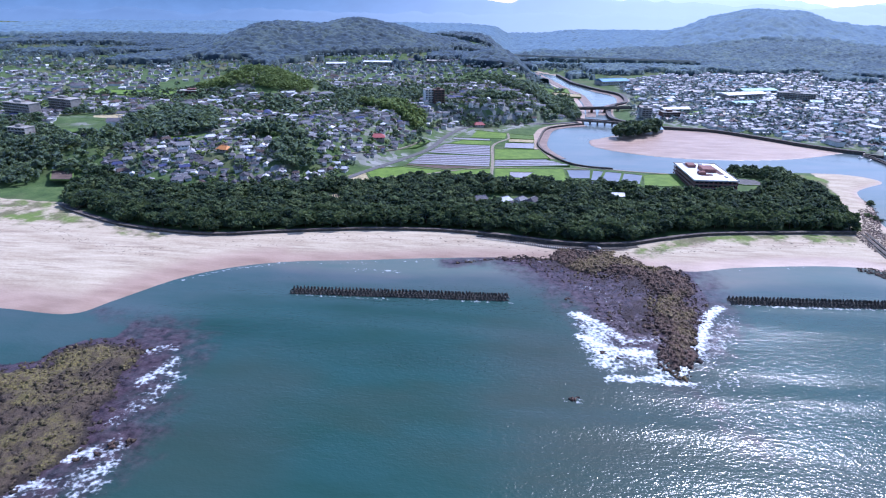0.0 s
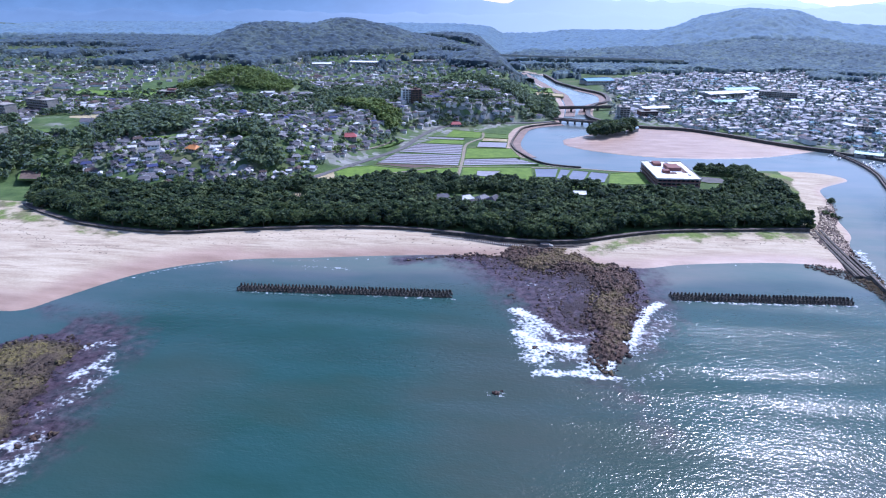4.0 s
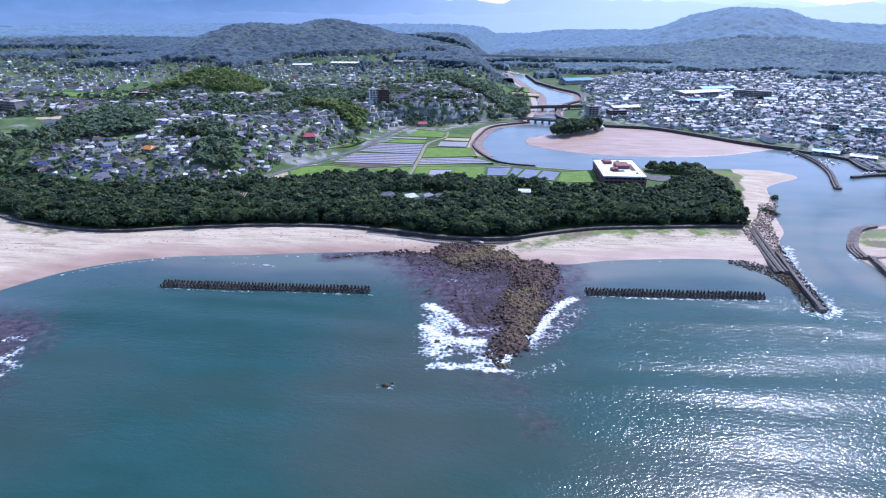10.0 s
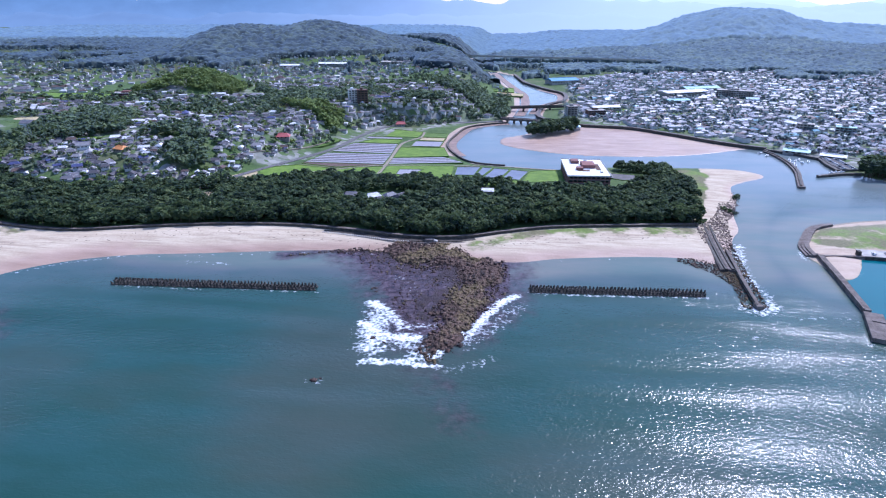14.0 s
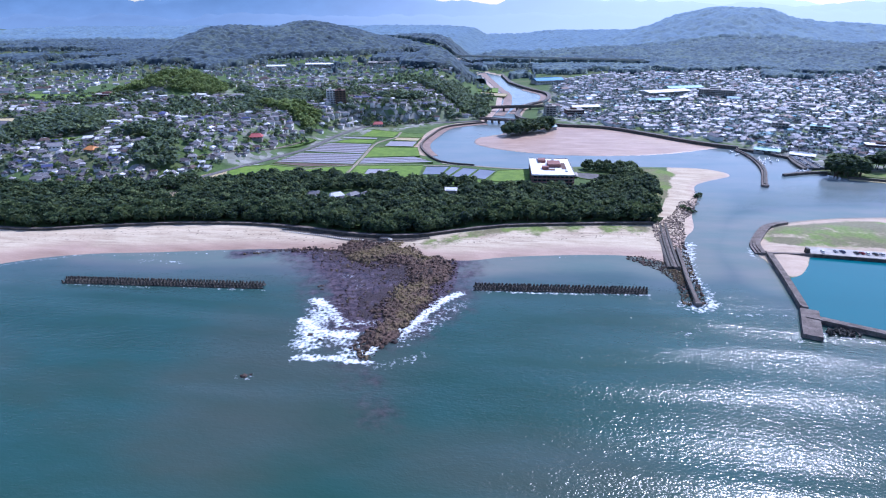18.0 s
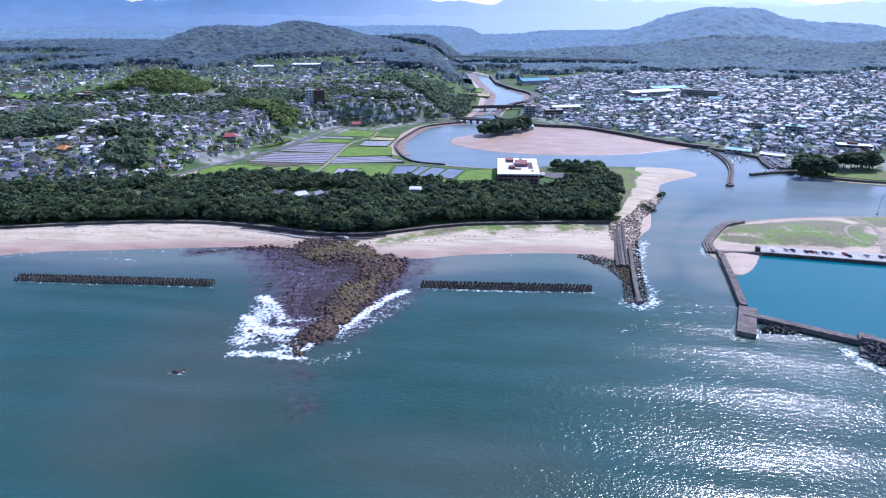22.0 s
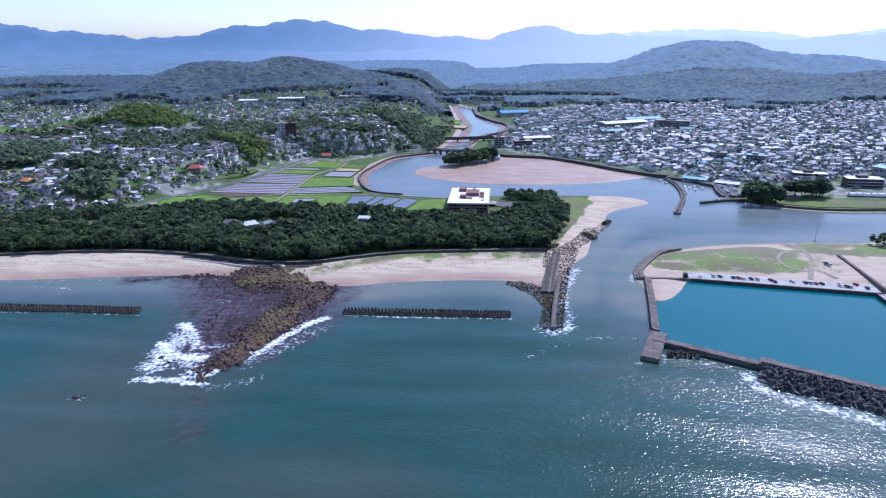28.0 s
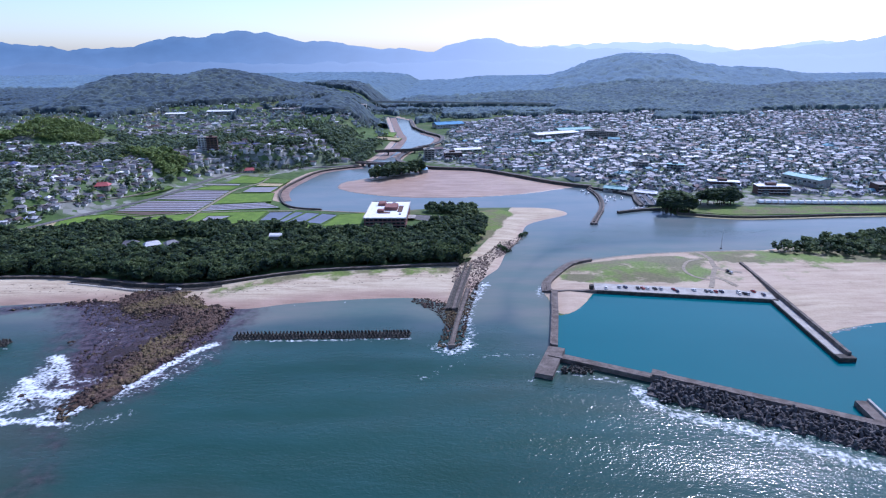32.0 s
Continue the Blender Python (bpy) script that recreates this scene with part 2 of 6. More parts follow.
def leaf_material(name, dark, mid, light, by_object=False, sheen=0.15, soft=0.0):
    n = Nodes(name, 0.85, spec=0.06 if soft > 1 else 0.12)
    r = n.math("ADD", n.math("MULTIPLY", n.island(), 0.42), n.math("MULTIPLY", n.step(n.noise(0.07, 4, 0.65), 0.3, 0.7), 0.58))
    c = n.ramp(r, (0.22, dark), (0.5, mid), (0.82, light))
    fine = n.noise(1.6, 3, 0.7)
    c = n.mix(n.step(fine, 0.3, 0.6), tuple(v * (1.0 if soft > 1 else 0.8) for v in dark), c)
    if by_object:
        c = n.mix(n.math("MULTIPLY", n.random(), 0.5), c, mid)
    n.color(c)
    if soft:
        geo = n.t.nodes.new("ShaderNodeNewGeometry")
        blend = n.t.nodes.new("ShaderNodeVectorMath")
        blend.operation = "ADD"
        blend.inputs[1].default_value = (0, 0, soft)
        n.t.links.new(geo.outputs["Normal"], blend.inputs[0])
        unit = n.t.nodes.new("ShaderNodeVectorMath")
        unit.operation = "NORMALIZE"
        n.t.links.new(blend.outputs[0], unit.inputs[0])
        n.t.links.new(unit.outputs[0], n.b.inputs["Normal"])
    else:
        n.bump(fine, 0.9, 0.5)
    # blue-tinted sheen stands in for haze, stronger on farther trees
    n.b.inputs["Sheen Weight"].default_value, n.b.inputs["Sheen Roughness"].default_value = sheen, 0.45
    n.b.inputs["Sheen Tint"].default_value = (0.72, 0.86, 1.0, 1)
    thin = n.t.nodes.new("ShaderNodeBsdfTranslucent")
    n.put(n.mix(0.35, c, light), thin.inputs[0])
    both = n.t.nodes.new("ShaderNodeMixShader")
    both.inputs[0].default_value = 0.15 if soft > 1 else 0.3
    n.t.links.new(n.b.outputs[0], both.inputs[1])
    n.t.links.new(thin.outputs[0], both.inputs[2])
    n.t.links.new(both.outputs[0], n.t.nodes["Material Output"].inputs[0])
    return n.m


def forest_material(name, dark, mid, light, sheen, up):
    """Closed tree cover seen from afar: mottled crowns, with distance haze put in as a bluish sheen."""
    n = Nodes(name, 0.85, spec=0.08)
    crowns = n.noise(0.2, 4, 0.75)
    single = n.t.nodes.new("ShaderNodeSeparateColor")
    n.t.links.new(n.voronoi(0.10), single.inputs[0])
    stands = n.noise(0.012, 5, 0.65)
    f = n.math("ADD", n.math("MULTIPLY", crowns, 0.42), n.math("ADD", n.math("MULTIPLY", stands, 0.36), n.math("MULTIPLY", single.outputs[0], 0.22)))
    n.color(n.ramp(f, (0.36, dark), (0.5, mid), (0.64, light)))
    geo = n.t.nodes.new("ShaderNodeNewGeometry")
    blend = n.t.nodes.new("ShaderNodeVectorMath")
    blend.operation = "ADD"
    blend.inputs[1].default_value = (0, 0, up)
    n.t.links.new(geo.outputs["Normal"], blend.inputs[0])
    unit = n.t.nodes.new("ShaderNodeVectorMath")
    unit.operation = "NORMALIZE"
    n.t.links.new(blend.outputs[0], unit.inputs[0])
    n.t.links.new(unit.outputs[0], n.b.inputs["Normal"])
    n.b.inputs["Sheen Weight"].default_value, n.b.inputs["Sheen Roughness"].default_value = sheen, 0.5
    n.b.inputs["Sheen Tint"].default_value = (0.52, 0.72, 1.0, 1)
    return n.m


def roof_material(name, stops, gloss=0.0):
    n = Nodes(name, 0.82, spec=0.2)
    n.b.inputs["Coat Weight"].default_value, n.b.inputs["Coat Roughness"].default_value = gloss, 0.35
    r = n.math("FRACT", n.math("ADD", n.math("MULTIPLY", n.island(), 7.31), n.random()))
    w = n.t.nodes.new("ShaderNodeTexWave")
    w.inputs["Scale"].default_value, w.inputs["Distortion"].default_value = 1.0, 0.4
    w.bands_direction = "Z"
    n.t.links.new(n.pos, w.inputs["Vector"])
    c = n.ramp(r, *stops)
    c.node.color_ramp.interpolation = "CONSTANT"
    c = n.mix(n.step(n.noise(0.5, 4, 0.7), 0.4, 0.75, 0.0, 0.45), c, (0.05, 0.048, 0.045))
    n.color(c)
    n.bump(w.outputs["Fac"], 0.4, 0.12)
    return n.m


M = {
    "ground": ground_material(),
    "water": water_material(),
    "leaf": leaf_material("evergreen_leaves", (0.019, 0.037, 0.023), (0.062, 0.102, 0.040), (0.185, 0.230, 0.085), soft=0.25),
    # paler than the coastal wood, with more blue sheen as haze
    "grove_leaf": leaf_material("hazed_village_leaves", (0.050, 0.080, 0.048), (0.112, 0.165, 0.070), (0.225, 0.285, 0.105), sheen=0.4, soft=0.6),
    "bamboo": leaf_material("bamboo_leaves", (0.12, 0.175, 0.045), (0.195, 0.260, 0.070), (0.265, 0.335, 0.10), soft=0.8),
    # distant trees: haze painted as a paler, bluer leaf colour and sheen
    "hazed_leaf": leaf_material("hazed_far_leaves", (0.090, 0.130, 0.112), (0.102, 0.144, 0.122), (0.120, 0.160, 0.126), sheen=0.55, soft=2.6),
    "bark": plain("bark", (0.05, 0.035, 0.025), (0.12, 0.09, 0.065), 2.0, 0.9, bump=0.05),
    "concrete": plain("weathered_concrete", (0.082, 0.066, 0.056), (0.19, 0.16, 0.138), 0.25, 0.9, bump=0.03),
    "pale_concrete": plain("pale_concrete", (0.30, 0.28, 0.25), (0.44, 0.42, 0.38), 0.2, 0.9, bump=0.02),
    "dark_concrete": plain("wet_dark_concrete", (0.04, 0.036, 0.03), (0.12, 0.105, 0.085), 0.5, 0.75, spread=0.5, bump=0.05),
    "block": plain("armour_block_concrete", (0.06, 0.054, 0.054), (0.19, 0.172, 0.162), 0.5, 0.85, spread=0.6, bump=0.05),
    "asphalt": plain("asphalt", (0.09, 0.085, 0.08), (0.15, 0.145, 0.14), 0.4, 0.9),
    "white": plain("white_paint", (0.62, 0.61, 0.58), (0.80, 0.79, 0.76), 0.6, 0.6),
    "cream": plain("cream_render", (0.24, 0.22, 0.195), (0.46, 0.43, 0.38), 0.09, 0.85, spread=0.5),
    "pale_wall": plain("pale_house_walls", (0.46, 0.44, 0.40), (0.72, 0.70, 0.66), 0.09, 0.85, spread=0.2),
    "brown": plain("brown_brick_render", (0.085, 0.048, 0.036), (0.14, 0.085, 0.066), 0.6, 0.85),
    "brick_red": plain("red_brown_cladding", (0.17, 0.075, 0.065), (0.25, 0.12, 0.10), 0.5, 0.8),
    "glass": plain("window_glass", (0.012, 0.016, 0.02), (0.03, 0.036, 0.042), 0.3, 0.08, spec=0.6),
    "roof": roof_material("roof_tiles", ((0.0, (0.085, 0.080, 0.088)), (0.28, (0.155, 0.148, 0.158)), (0.52, (0.24, 0.232, 0.235)),
                                         (0.68, (0.10, 0.07, 0.06)), (0.76, (0.38, 0.37, 0.37)), (0.84, (0.62, 0.62, 0.62)), (0.95, (0.06, 0.07, 0.16)))),
    "town_roof": roof_material("town_roofs", ((0.0, (0.14, 0.137, 0.155)), (0.20, (0.25, 0.245, 0.265)), (0.40, (0.40, 0.39, 0.405)),
                                              (0.55, (0.17, 0.12, 0.11)), (0.63, (0.45, 0.44, 0.45)), (0.86, (0.74, 0.74, 0.74)), (0.96, (0.16, 0.32, 0.38))), 0.12),
    # haze put into colour and sheen: paler from hill to valley to far canopy
    "hazed_hill_canopy": forest_material("hazed_hill_canopy", (0.012, 0.020, 0.022), (0.034, 0.047, 0.046), (0.080, 0.102, 0.074), 0.25, 0.3),
    "hazed_valley_canopy": forest_material("hazed_valley_canopy", (0.018, 0.032, 0.034), (0.056, 0.080, 0.072), (0.120, 0.155, 0.105), 0.30, 0.35),
    "hazed_far_canopy": forest_material("hazed_far_canopy", (0.036, 0.060, 0.058), (0.075, 0.108, 0.094), (0.125, 0.165, 0.125), 0.55, 0.7),
    "red_roof": plain("red_tiles", (0.30, 0.075, 0.07), (0.42, 0.12, 0.11), 1.2, 0.6, bump=0.05),
    "orange_roof": plain("orange_tiles", (0.46, 0.17, 0.05), (0.60, 0.26, 0.08), 1.2, 0.6, bump=0.05),
    "blue_roof": plain("blue_sheet_roof", (0.07, 0.22, 0.36), (0.12, 0.30, 0.45), 0.6, 0.45),
    "green_roof": plain("verdigris_roof", (0.17, 0.34, 0.33), (0.26, 0.44, 0.42), 0.3, 0.5),
    "black": plain("black_rubber", (0.012, 0.012, 0.012), (0.03, 0.03, 0.03), 3.0, 0.7),
    "steel": plain("galvanised_steel", (0.25, 0.25, 0.26), (0.42, 0.42, 0.43), 2.0, 0.45, 0.7),
    "paddy": plain("rice_green", (0.085, 0.150, 0.016), (0.140, 0.220, 0.028), 0.12, 0.8, bump=0.12),
    "paddy_deep": plain("rice_deep_green", (0.060, 0.110, 0.018), (0.105, 0.165, 0.030), 0.12, 0.8, bump=0.12),
    "soil": plain("field_soil", (0.08, 0.055, 0.042), (0.15, 0.11, 0.085), 0.15, 0.95, bump=0.1),
    "stubble": plain("dry_straw", (0.30, 0.24, 0.13), (0.45, 0.38, 0.22), 0.2, 0.95, bump=0.08),
    "film": plain("plastic_mulch_film", (0.20, 0.172, 0.17), (0.32, 0.285, 0.285), 0.3, 0.35, spec=0.5),
    "wet_sand": plain("wet_river_sand", (0.17, 0.115, 0.085), (0.28, 0.195, 0.15), 0.12, 0.6),
    "dirt": plain("sandy_dirt", (0.20, 0.165, 0.12), (0.31, 0.265, 0.20), 0.3, 0.95),
    "wood": plain("bleached_driftwood", (0.10, 0.08, 0.06), (0.20, 0.165, 0.13), 1.2, 0.9),
}


def flooded_material():
    n = Nodes("flooded_paddy", 0.34, spec=0.45)
    n.color(n.ramp(n.noise(0.08, 4), (0.3, (0.085, 0.088, 0.115)), (0.7, (0.15, 0.155, 0.19))))
    n.bump(n.noise(0.9, 3), 0.3, 0.05)
    return n.m


def rock_material(name, dark, mid, weed, patch=0.06):
    n = Nodes(name, 0.85, spec=0.3)
    f = n.math("ADD", n.math("MULTIPLY", n.noise(0.35, 6, 0.7), 0.5), n.math("MULTIPLY", n.noise(1.6, 4, 0.75), 0.5))
    c = n.ramp(f, (0.36, dark), (0.48, mid), (0.62, tuple(v * 1.9 for v in mid)))
    c = n.mix(n.math("MULTIPLY", n.island(), 0.4), c, tuple(v * 1.5 for v in mid))
    c = n.mix(n.step(n.island(), 0.05, 0.4, 0.8, 0.0), c, dark)
    lines = n.noise(0.45, 3, 0.6, (1.0, 0.10, 1.0, 0.98))
    c = n.mix(n.step(lines, 0.34, 0.47, 0.85, 0.0), c, dark)
    c = n.mix(n.math("MULTIPLY", n.step(n.noise(patch, 5, 0.65), 0.46, 0.60), n.step(n.noise(0.9, 4, 0.7), 0.35, 0.62)), c, weed)
    level = n.t.nodes.new("ShaderNodeSeparateXYZ")
    n.t.links.new(n.pos, level.inputs[0])
    soaked = n.step(n.math("ADD", level.outputs[2], n.math("MULTIPLY", n.noise(0.3, 3), -0.5)), -0.1, 0.55, 0.75, 0.0)
    c = n.mix(soaked, c, tuple(v * 1.3 for v in dark))
    n.color(c)
    n.bump(f, 0.9, 0.7)
    return n.m


M["flooded"] = flooded_material()
M["rock"] = rock_material("reef_rock", (0.009, 0.007, 0.007), (0.074, 0.046, 0.034), (0.145, 0.112, 0.045), 0.035)
M["shelf"] = rock_material("weedy_shelf_rock", (0.010, 0.007, 0.006), (0.054, 0.039, 0.027), (0.158, 0.132, 0.044), 0.030)
M["pale_rock"] = rock_material("pale_broken_stone", (0.05, 0.036, 0.03), (0.15, 0.113, 0.092), (0.16, 0.13, 0.08))
M["wet_rock"] = rock_material("wet_shelf_rock", (0.022, 0.015, 0.018), (0.066, 0.045, 0.052), (0.085, 0.06, 0.05))
for n_, c_ in (("red", (0.35, 0.02, 0.02)), ("silver", (0.5, 0.5, 0.52)), ("car_white", (0.75, 0.75, 0.75)), ("navy", (0.02, 0.03, 0.09)), ("car_black", (0.02, 0.02, 0.022))):
    M[n_] = plain("car_paint_" + n_, tuple(v * 0.85 for v in c_), c_, 0.8, 0.25, spec=0.5)

# ---- geometry helpers ----


def arr(*rows):
    return np.array(rows, float)


def spline(points, step=4.0, closed=False):
    """A Catmull-Rom curve through control points, sampled evenly enough."""
    p = np.array(points, float)
    n = len(p)
    out = []
    for i in range(n if closed else n - 1):
        q = [p[(i + k) % n] if closed else p[min(max(i + k, 0), n - 1)] for k in (-1, 0, 1, 2)]
        m = max(2, int(np.linalg.norm(q[2] - q[1]) / step))
        for u in np.arange(m) / m:
            out.append(0.5 * (2 * q[1] + (q[2] - q[0]) * u + (2 * q[0] - 5 * q[1] + 4 * q[2] - q[3]) * u * u + (3 * q[1] - q[0] - 3 * q[2] + q[3]) * u ** 3))
    if not closed:
        out.append(p[-1])
    return np.array(out)


def inside(poly, x, y):
    """Whether points lie in a polygon."""
    x, y = np.asarray(x, float), np.asarray(y, float)
    hit = np.zeros(x.shape, bool)
    lo, hi = poly.min(0), poly.max(0)
    near = (x >= lo[0]) & (x <= hi[0]) & (y >= lo[1]) & (y <= hi[1])
    px, py = x[near], y[near]
    h = np.zeros(px.shape, bool)
    for (ax, ay), (bx, by) in zip(poly, np.roll(poly, -1, 0)):
        if ay == by:
            continue
        h ^= ((ay > py) != (by > py)) & (px < (bx - ax) * (py - ay) / (by - ay) + ax)
    hit[near] = h
    return hit


def away(line, x, y, closed=False, cap=400.0):
    """Distance from points to a polyline, at most cap."""
    x, y = np.asarray(x, float), np.asarray(y, float)
    d = np.full(x.shape, cap * cap)
    lo, hi = line.min(0) - cap, line.max(0) + cap
    near = (x >= lo[0]) & (x <= hi[0]) & (y >= lo[1]) & (y <= hi[1])
    px, py, e = x[near], y[near], d[near]
    ends = np.roll(line, -1, 0) if closed else line[1:]
    for (ax, ay), (bx, by) in zip(line, ends):
        ux, uy = bx - ax, by - ay
        u = np.clip(((px - ax) * ux + (py - ay) * uy) / (ux * ux + uy * uy + 1e-9), 0, 1)
        e = np.minimum(e, (px - ax - u * ux) ** 2 + (py - ay - u * uy) ** 2)
    d[near] = e
    return np.sqrt(d)


def smooth(v, a, b):
    u = np.clip((v - a) / (b - a), 0, 1)
    return u * u * (3 - 2 * u)


def lumps(x, y, size, seed=0):
    """Cheap smooth value noise in 0..1 on arrays."""
    r = np.random.RandomState(seed).rand(256, 256)
    u, v = np.asarray(x, float) / size, np.asarray(y, float) / size
    i, j = np.floor(u).astype(int), np.floor(v).astype(int)
    fu, fv = u - i, v - j
    fu, fv = fu * fu * (3 - 2 * fu), fv * fv * (3 - 2 * fv)
    g = lambda a, b: r[a % 256, b % 256]  # noqa: E731
    return (g(i, j) * (1 - fu) + g(i + 1, j) * fu) * (1 - fv) + (g(i, j + 1) * (1 - fu) + g(i + 1, j + 1) * fu) * fv


def fractal(x, y, size, seed=0, levels=4):
    return sum(lumps(x, y, size / 2 ** k, seed + k) * 0.5 ** k for k in range(levels)) / sum(0.5 ** k for k in range(levels))


def make(name, v, f, mat, flat=True):
    me = bpy.data.meshes.new(name)
    if isinstance(f, np.ndarray):
        me.vertices.add(len(v))
        me.vertices.foreach_set("co", np.asarray(v, np.float32).ravel())
        k = f.shape[1]
        me.loops.add(f.size)
        me.loops.foreach_set("vertex_index", f.astype(np.int32).ravel())
        me.polygons.add(len(f))
        me.polygons.foreach_set("loop_start", np.arange(0, f.size, k, dtype=np.int32))
        me.update(calc_edges=True)
    else:
        me.from_pydata([tuple(map(float, p)) for p in v], [], f)
    me.materials.append(mat)
    if not flat:
        me.shade_smooth()
    me.update()
    return me


def join(pieces):
    """One set of verts and faces from several (verts, faces)."""
    v, f, n = [], [], 0
    for a, b in pieces:
        v.extend(a)
        f.extend([tuple(int(i) + n for i in q) for q in b])
        n += len(a)
    return v, f


def turned(piece, x=0, y=0, z=0, angle=0.0):
    v, f = piece
    c, s = math.cos(angle), math.sin(angle)
    return [(p[0] * c - p[1] * s + x, p[0] * s + p[1] * c + y, p[2] + z) for p in v], f


def box(x0, x1, y0, y1, z0, z1, taper=0.0):
    t = taper
    v = [(x0, y0, z0), (x1, y0, z0), (x1, y1, z0), (x0, y1, z0), (x0 + t, y0 + t, z1), (x1 - t, y0 + t, z1), (x1 - t, y1 - t, z1), (x0 + t, y1 - t, z1)]
    return v, [(3, 2, 1, 0), (4, 5, 6, 7), (0, 1, 5, 4), (1, 2, 6, 5), (2, 3, 7, 6), (3, 0, 4, 7)]


def gable(sx, sy, z0, rise, eave=0.5, thick=0.18, hip=0.0):
    """A pitched roof along x, with thickness; hip: how far its ridge draws in."""
    a, b = sx / 2 + eave, sy / 2 + eave
    r = a - hip
    top = [(-a, -b, z0), (a, -b, z0), (a, b, z0), (-a, b, z0), (-r, 0, z0 + rise), (r, 0, z0 + rise)]
    low = [(p[0], p[1], p[2] - thick) for p in top]
    f = [(0, 1, 5, 4), (2, 3, 4, 5), (1, 2, 5), (3, 0, 4), (7, 6, 10, 11), (9, 8, 11, 10), (8, 7, 11), (6, 9, 10),
         (0, 6, 7, 1), (1, 7, 8, 2), (2, 8, 9, 3), (3, 9, 6, 0)]
    return top + low, f


def tube(path, radii, sides=6):
    v, f = [], []
    for k, (p, r) in enumerate(zip(path, radii)):
        for s in range(sides):
            a = 2 * math.pi * s / sides
            v.append((p[0] + r * math.cos(a), p[1] + r * math.sin(a), p[2]))
    for k in range(len(path) - 1):
        for s in range(sides):
            t = (s + 1) % sides
            f.append((k * sides + s, k * sides + t, (k + 1) * sides + t, (k + 1) * sides + s))
    f.append(tuple(range(sides))[::-1])
    f.append(tuple(range((len(path) - 1) * sides, len(path) * sides)))
    return v, f


def ribbon(line, left, right, z0, z1, close_ends=True):
    """A wall or kerb that follows a line: its section is a rectangle from left to right of it. z0, z1: numbers or one per point."""
    line = np.asarray(line, float)
    d = np.gradient(line, axis=0)
    d /= np.linalg.norm(d, axis=1)[:, None] + 1e-9
    nrm = np.stack([-d[:, 1], d[:, 0]], 1)
    a, b = line + nrm * left, line - nrm * right
    lo, hi = np.broadcast_to(z0, len(line)), np.broadcast_to(z1, len(line))
    v = []
    for k in range(len(line)):
        v += [(*a[k], lo[k]), (*b[k], lo[k]), (*b[k], hi[k]), (*a[k], hi[k])]
    f = []
    for k in range(len(line) - 1):
        for s in range(4):
            t = (s + 1) % 4
            f.append((4 * k + s, 4 * k + 4 + s, 4 * k + 4 + t, 4 * k + t))
    f += [(0, 1, 2, 3), tuple(4 * (len(line) - 1) + s for s in (3, 2, 1, 0))]
    return v, f


def part(name, piece, material, parent, label="", m=None):
    """One mesh object under a thing or under a part."""
    ob = new(name, piece if isinstance(piece, bpy.types.Mesh) else make(name, *piece, M[material]))
    ob.parent = parent
    if m is not None:
        ob.matrix_basis = m
    return tagged(ob, label)


def thing(name, label, category, group="", kind="", m=None, piece=None, material=None):
    ob = new(name, make(name, *piece, M[material]) if piece else None)
    if m is not None:
        ob.matrix_basis = m
    return tagged(ob, label, category, group, kind)


OCTA_V = arr((1, 0, 0), (-1, 0, 0), (0, 1, 0), (0, -1, 0), (0, 0, 1), (0, 0, -1))
OCTA_F = np.array([(0, 2, 4), (2, 1, 4), (1, 3, 4), (3, 0, 4), (2, 0, 5), (1, 2, 5), (3, 1, 5), (0, 3, 5)])
CHIP_V = arr((-1, -1, -0.8), (1, -0.9, -0.8), (0.9, 1, -0.8), (-0.9, 0.9, -0.8), (-0.6, -0.7, 0.55), (0.75, -0.5, 0.8), (0.5, 0.7, 0.5), (-0.7, 0.5, 0.9)) * 0.8
CHIP_F = np.array([(4, 5, 6), (4, 6, 7), (0, 1, 5), (0, 5, 4), (1, 2, 6), (1, 6, 5), (2, 3, 7), (2, 7, 6), (3, 0, 4), (3, 4, 7)])
G_ = (1 + 5 ** 0.5) / 2
ICO_V = arr((-1, G_, 0), (1, G_, 0), (-1, -G_, 0), (1, -G_, 0), (0, -1, G_), (0, 1, G_), (0, -1, -G_), (0, 1, -G_), (G_, 0, -1), (G_, 0, 1), (-G_, 0, -1), (-G_, 0, 1)) / 1.902
ICO_F = np.array([(0, 11, 5), (0, 5, 1), (0, 1, 7), (0, 7, 10), (0, 10, 11), (1, 5, 9), (5, 11, 4), (11, 10, 2), (10, 7, 6), (7, 1, 8),
                  (3, 9, 4), (3, 4, 2), (3, 2, 6), (3, 6, 8), (3, 8, 9), (4, 9, 5), (2, 4, 11), (6, 2, 10), (8, 6, 7), (9, 8, 1)])


def tuft(seed, cards=6):
    """A loose tuft of small bent leaf sprays."""
    rs = np.random.RandomState(seed)
    v, f = [], []
    for k in range(cards):
        a = Vector(rs.randn(3)).normalized()
        b = a.orthogonal().normalized()
        c = a.cross(b)
        o = Vector(rs.randn(3)).normalized() * 0.5
        s = 0.55 + 0.35 * rs.rand()
        for p, q in ((-1, -0.55), (0.9, -0.7), (1.05, 0.6), (-0.8, 0.75)):
            v.append(tuple(o + (b * p + c * q) * s + a * 0.22 * s * (p * q)))
        f.append((4 * k, 4 * k + 1, 4 * k + 2, 4 * k + 3))
    return np.array(v), np.array(f)


TUFT = tuft(4)


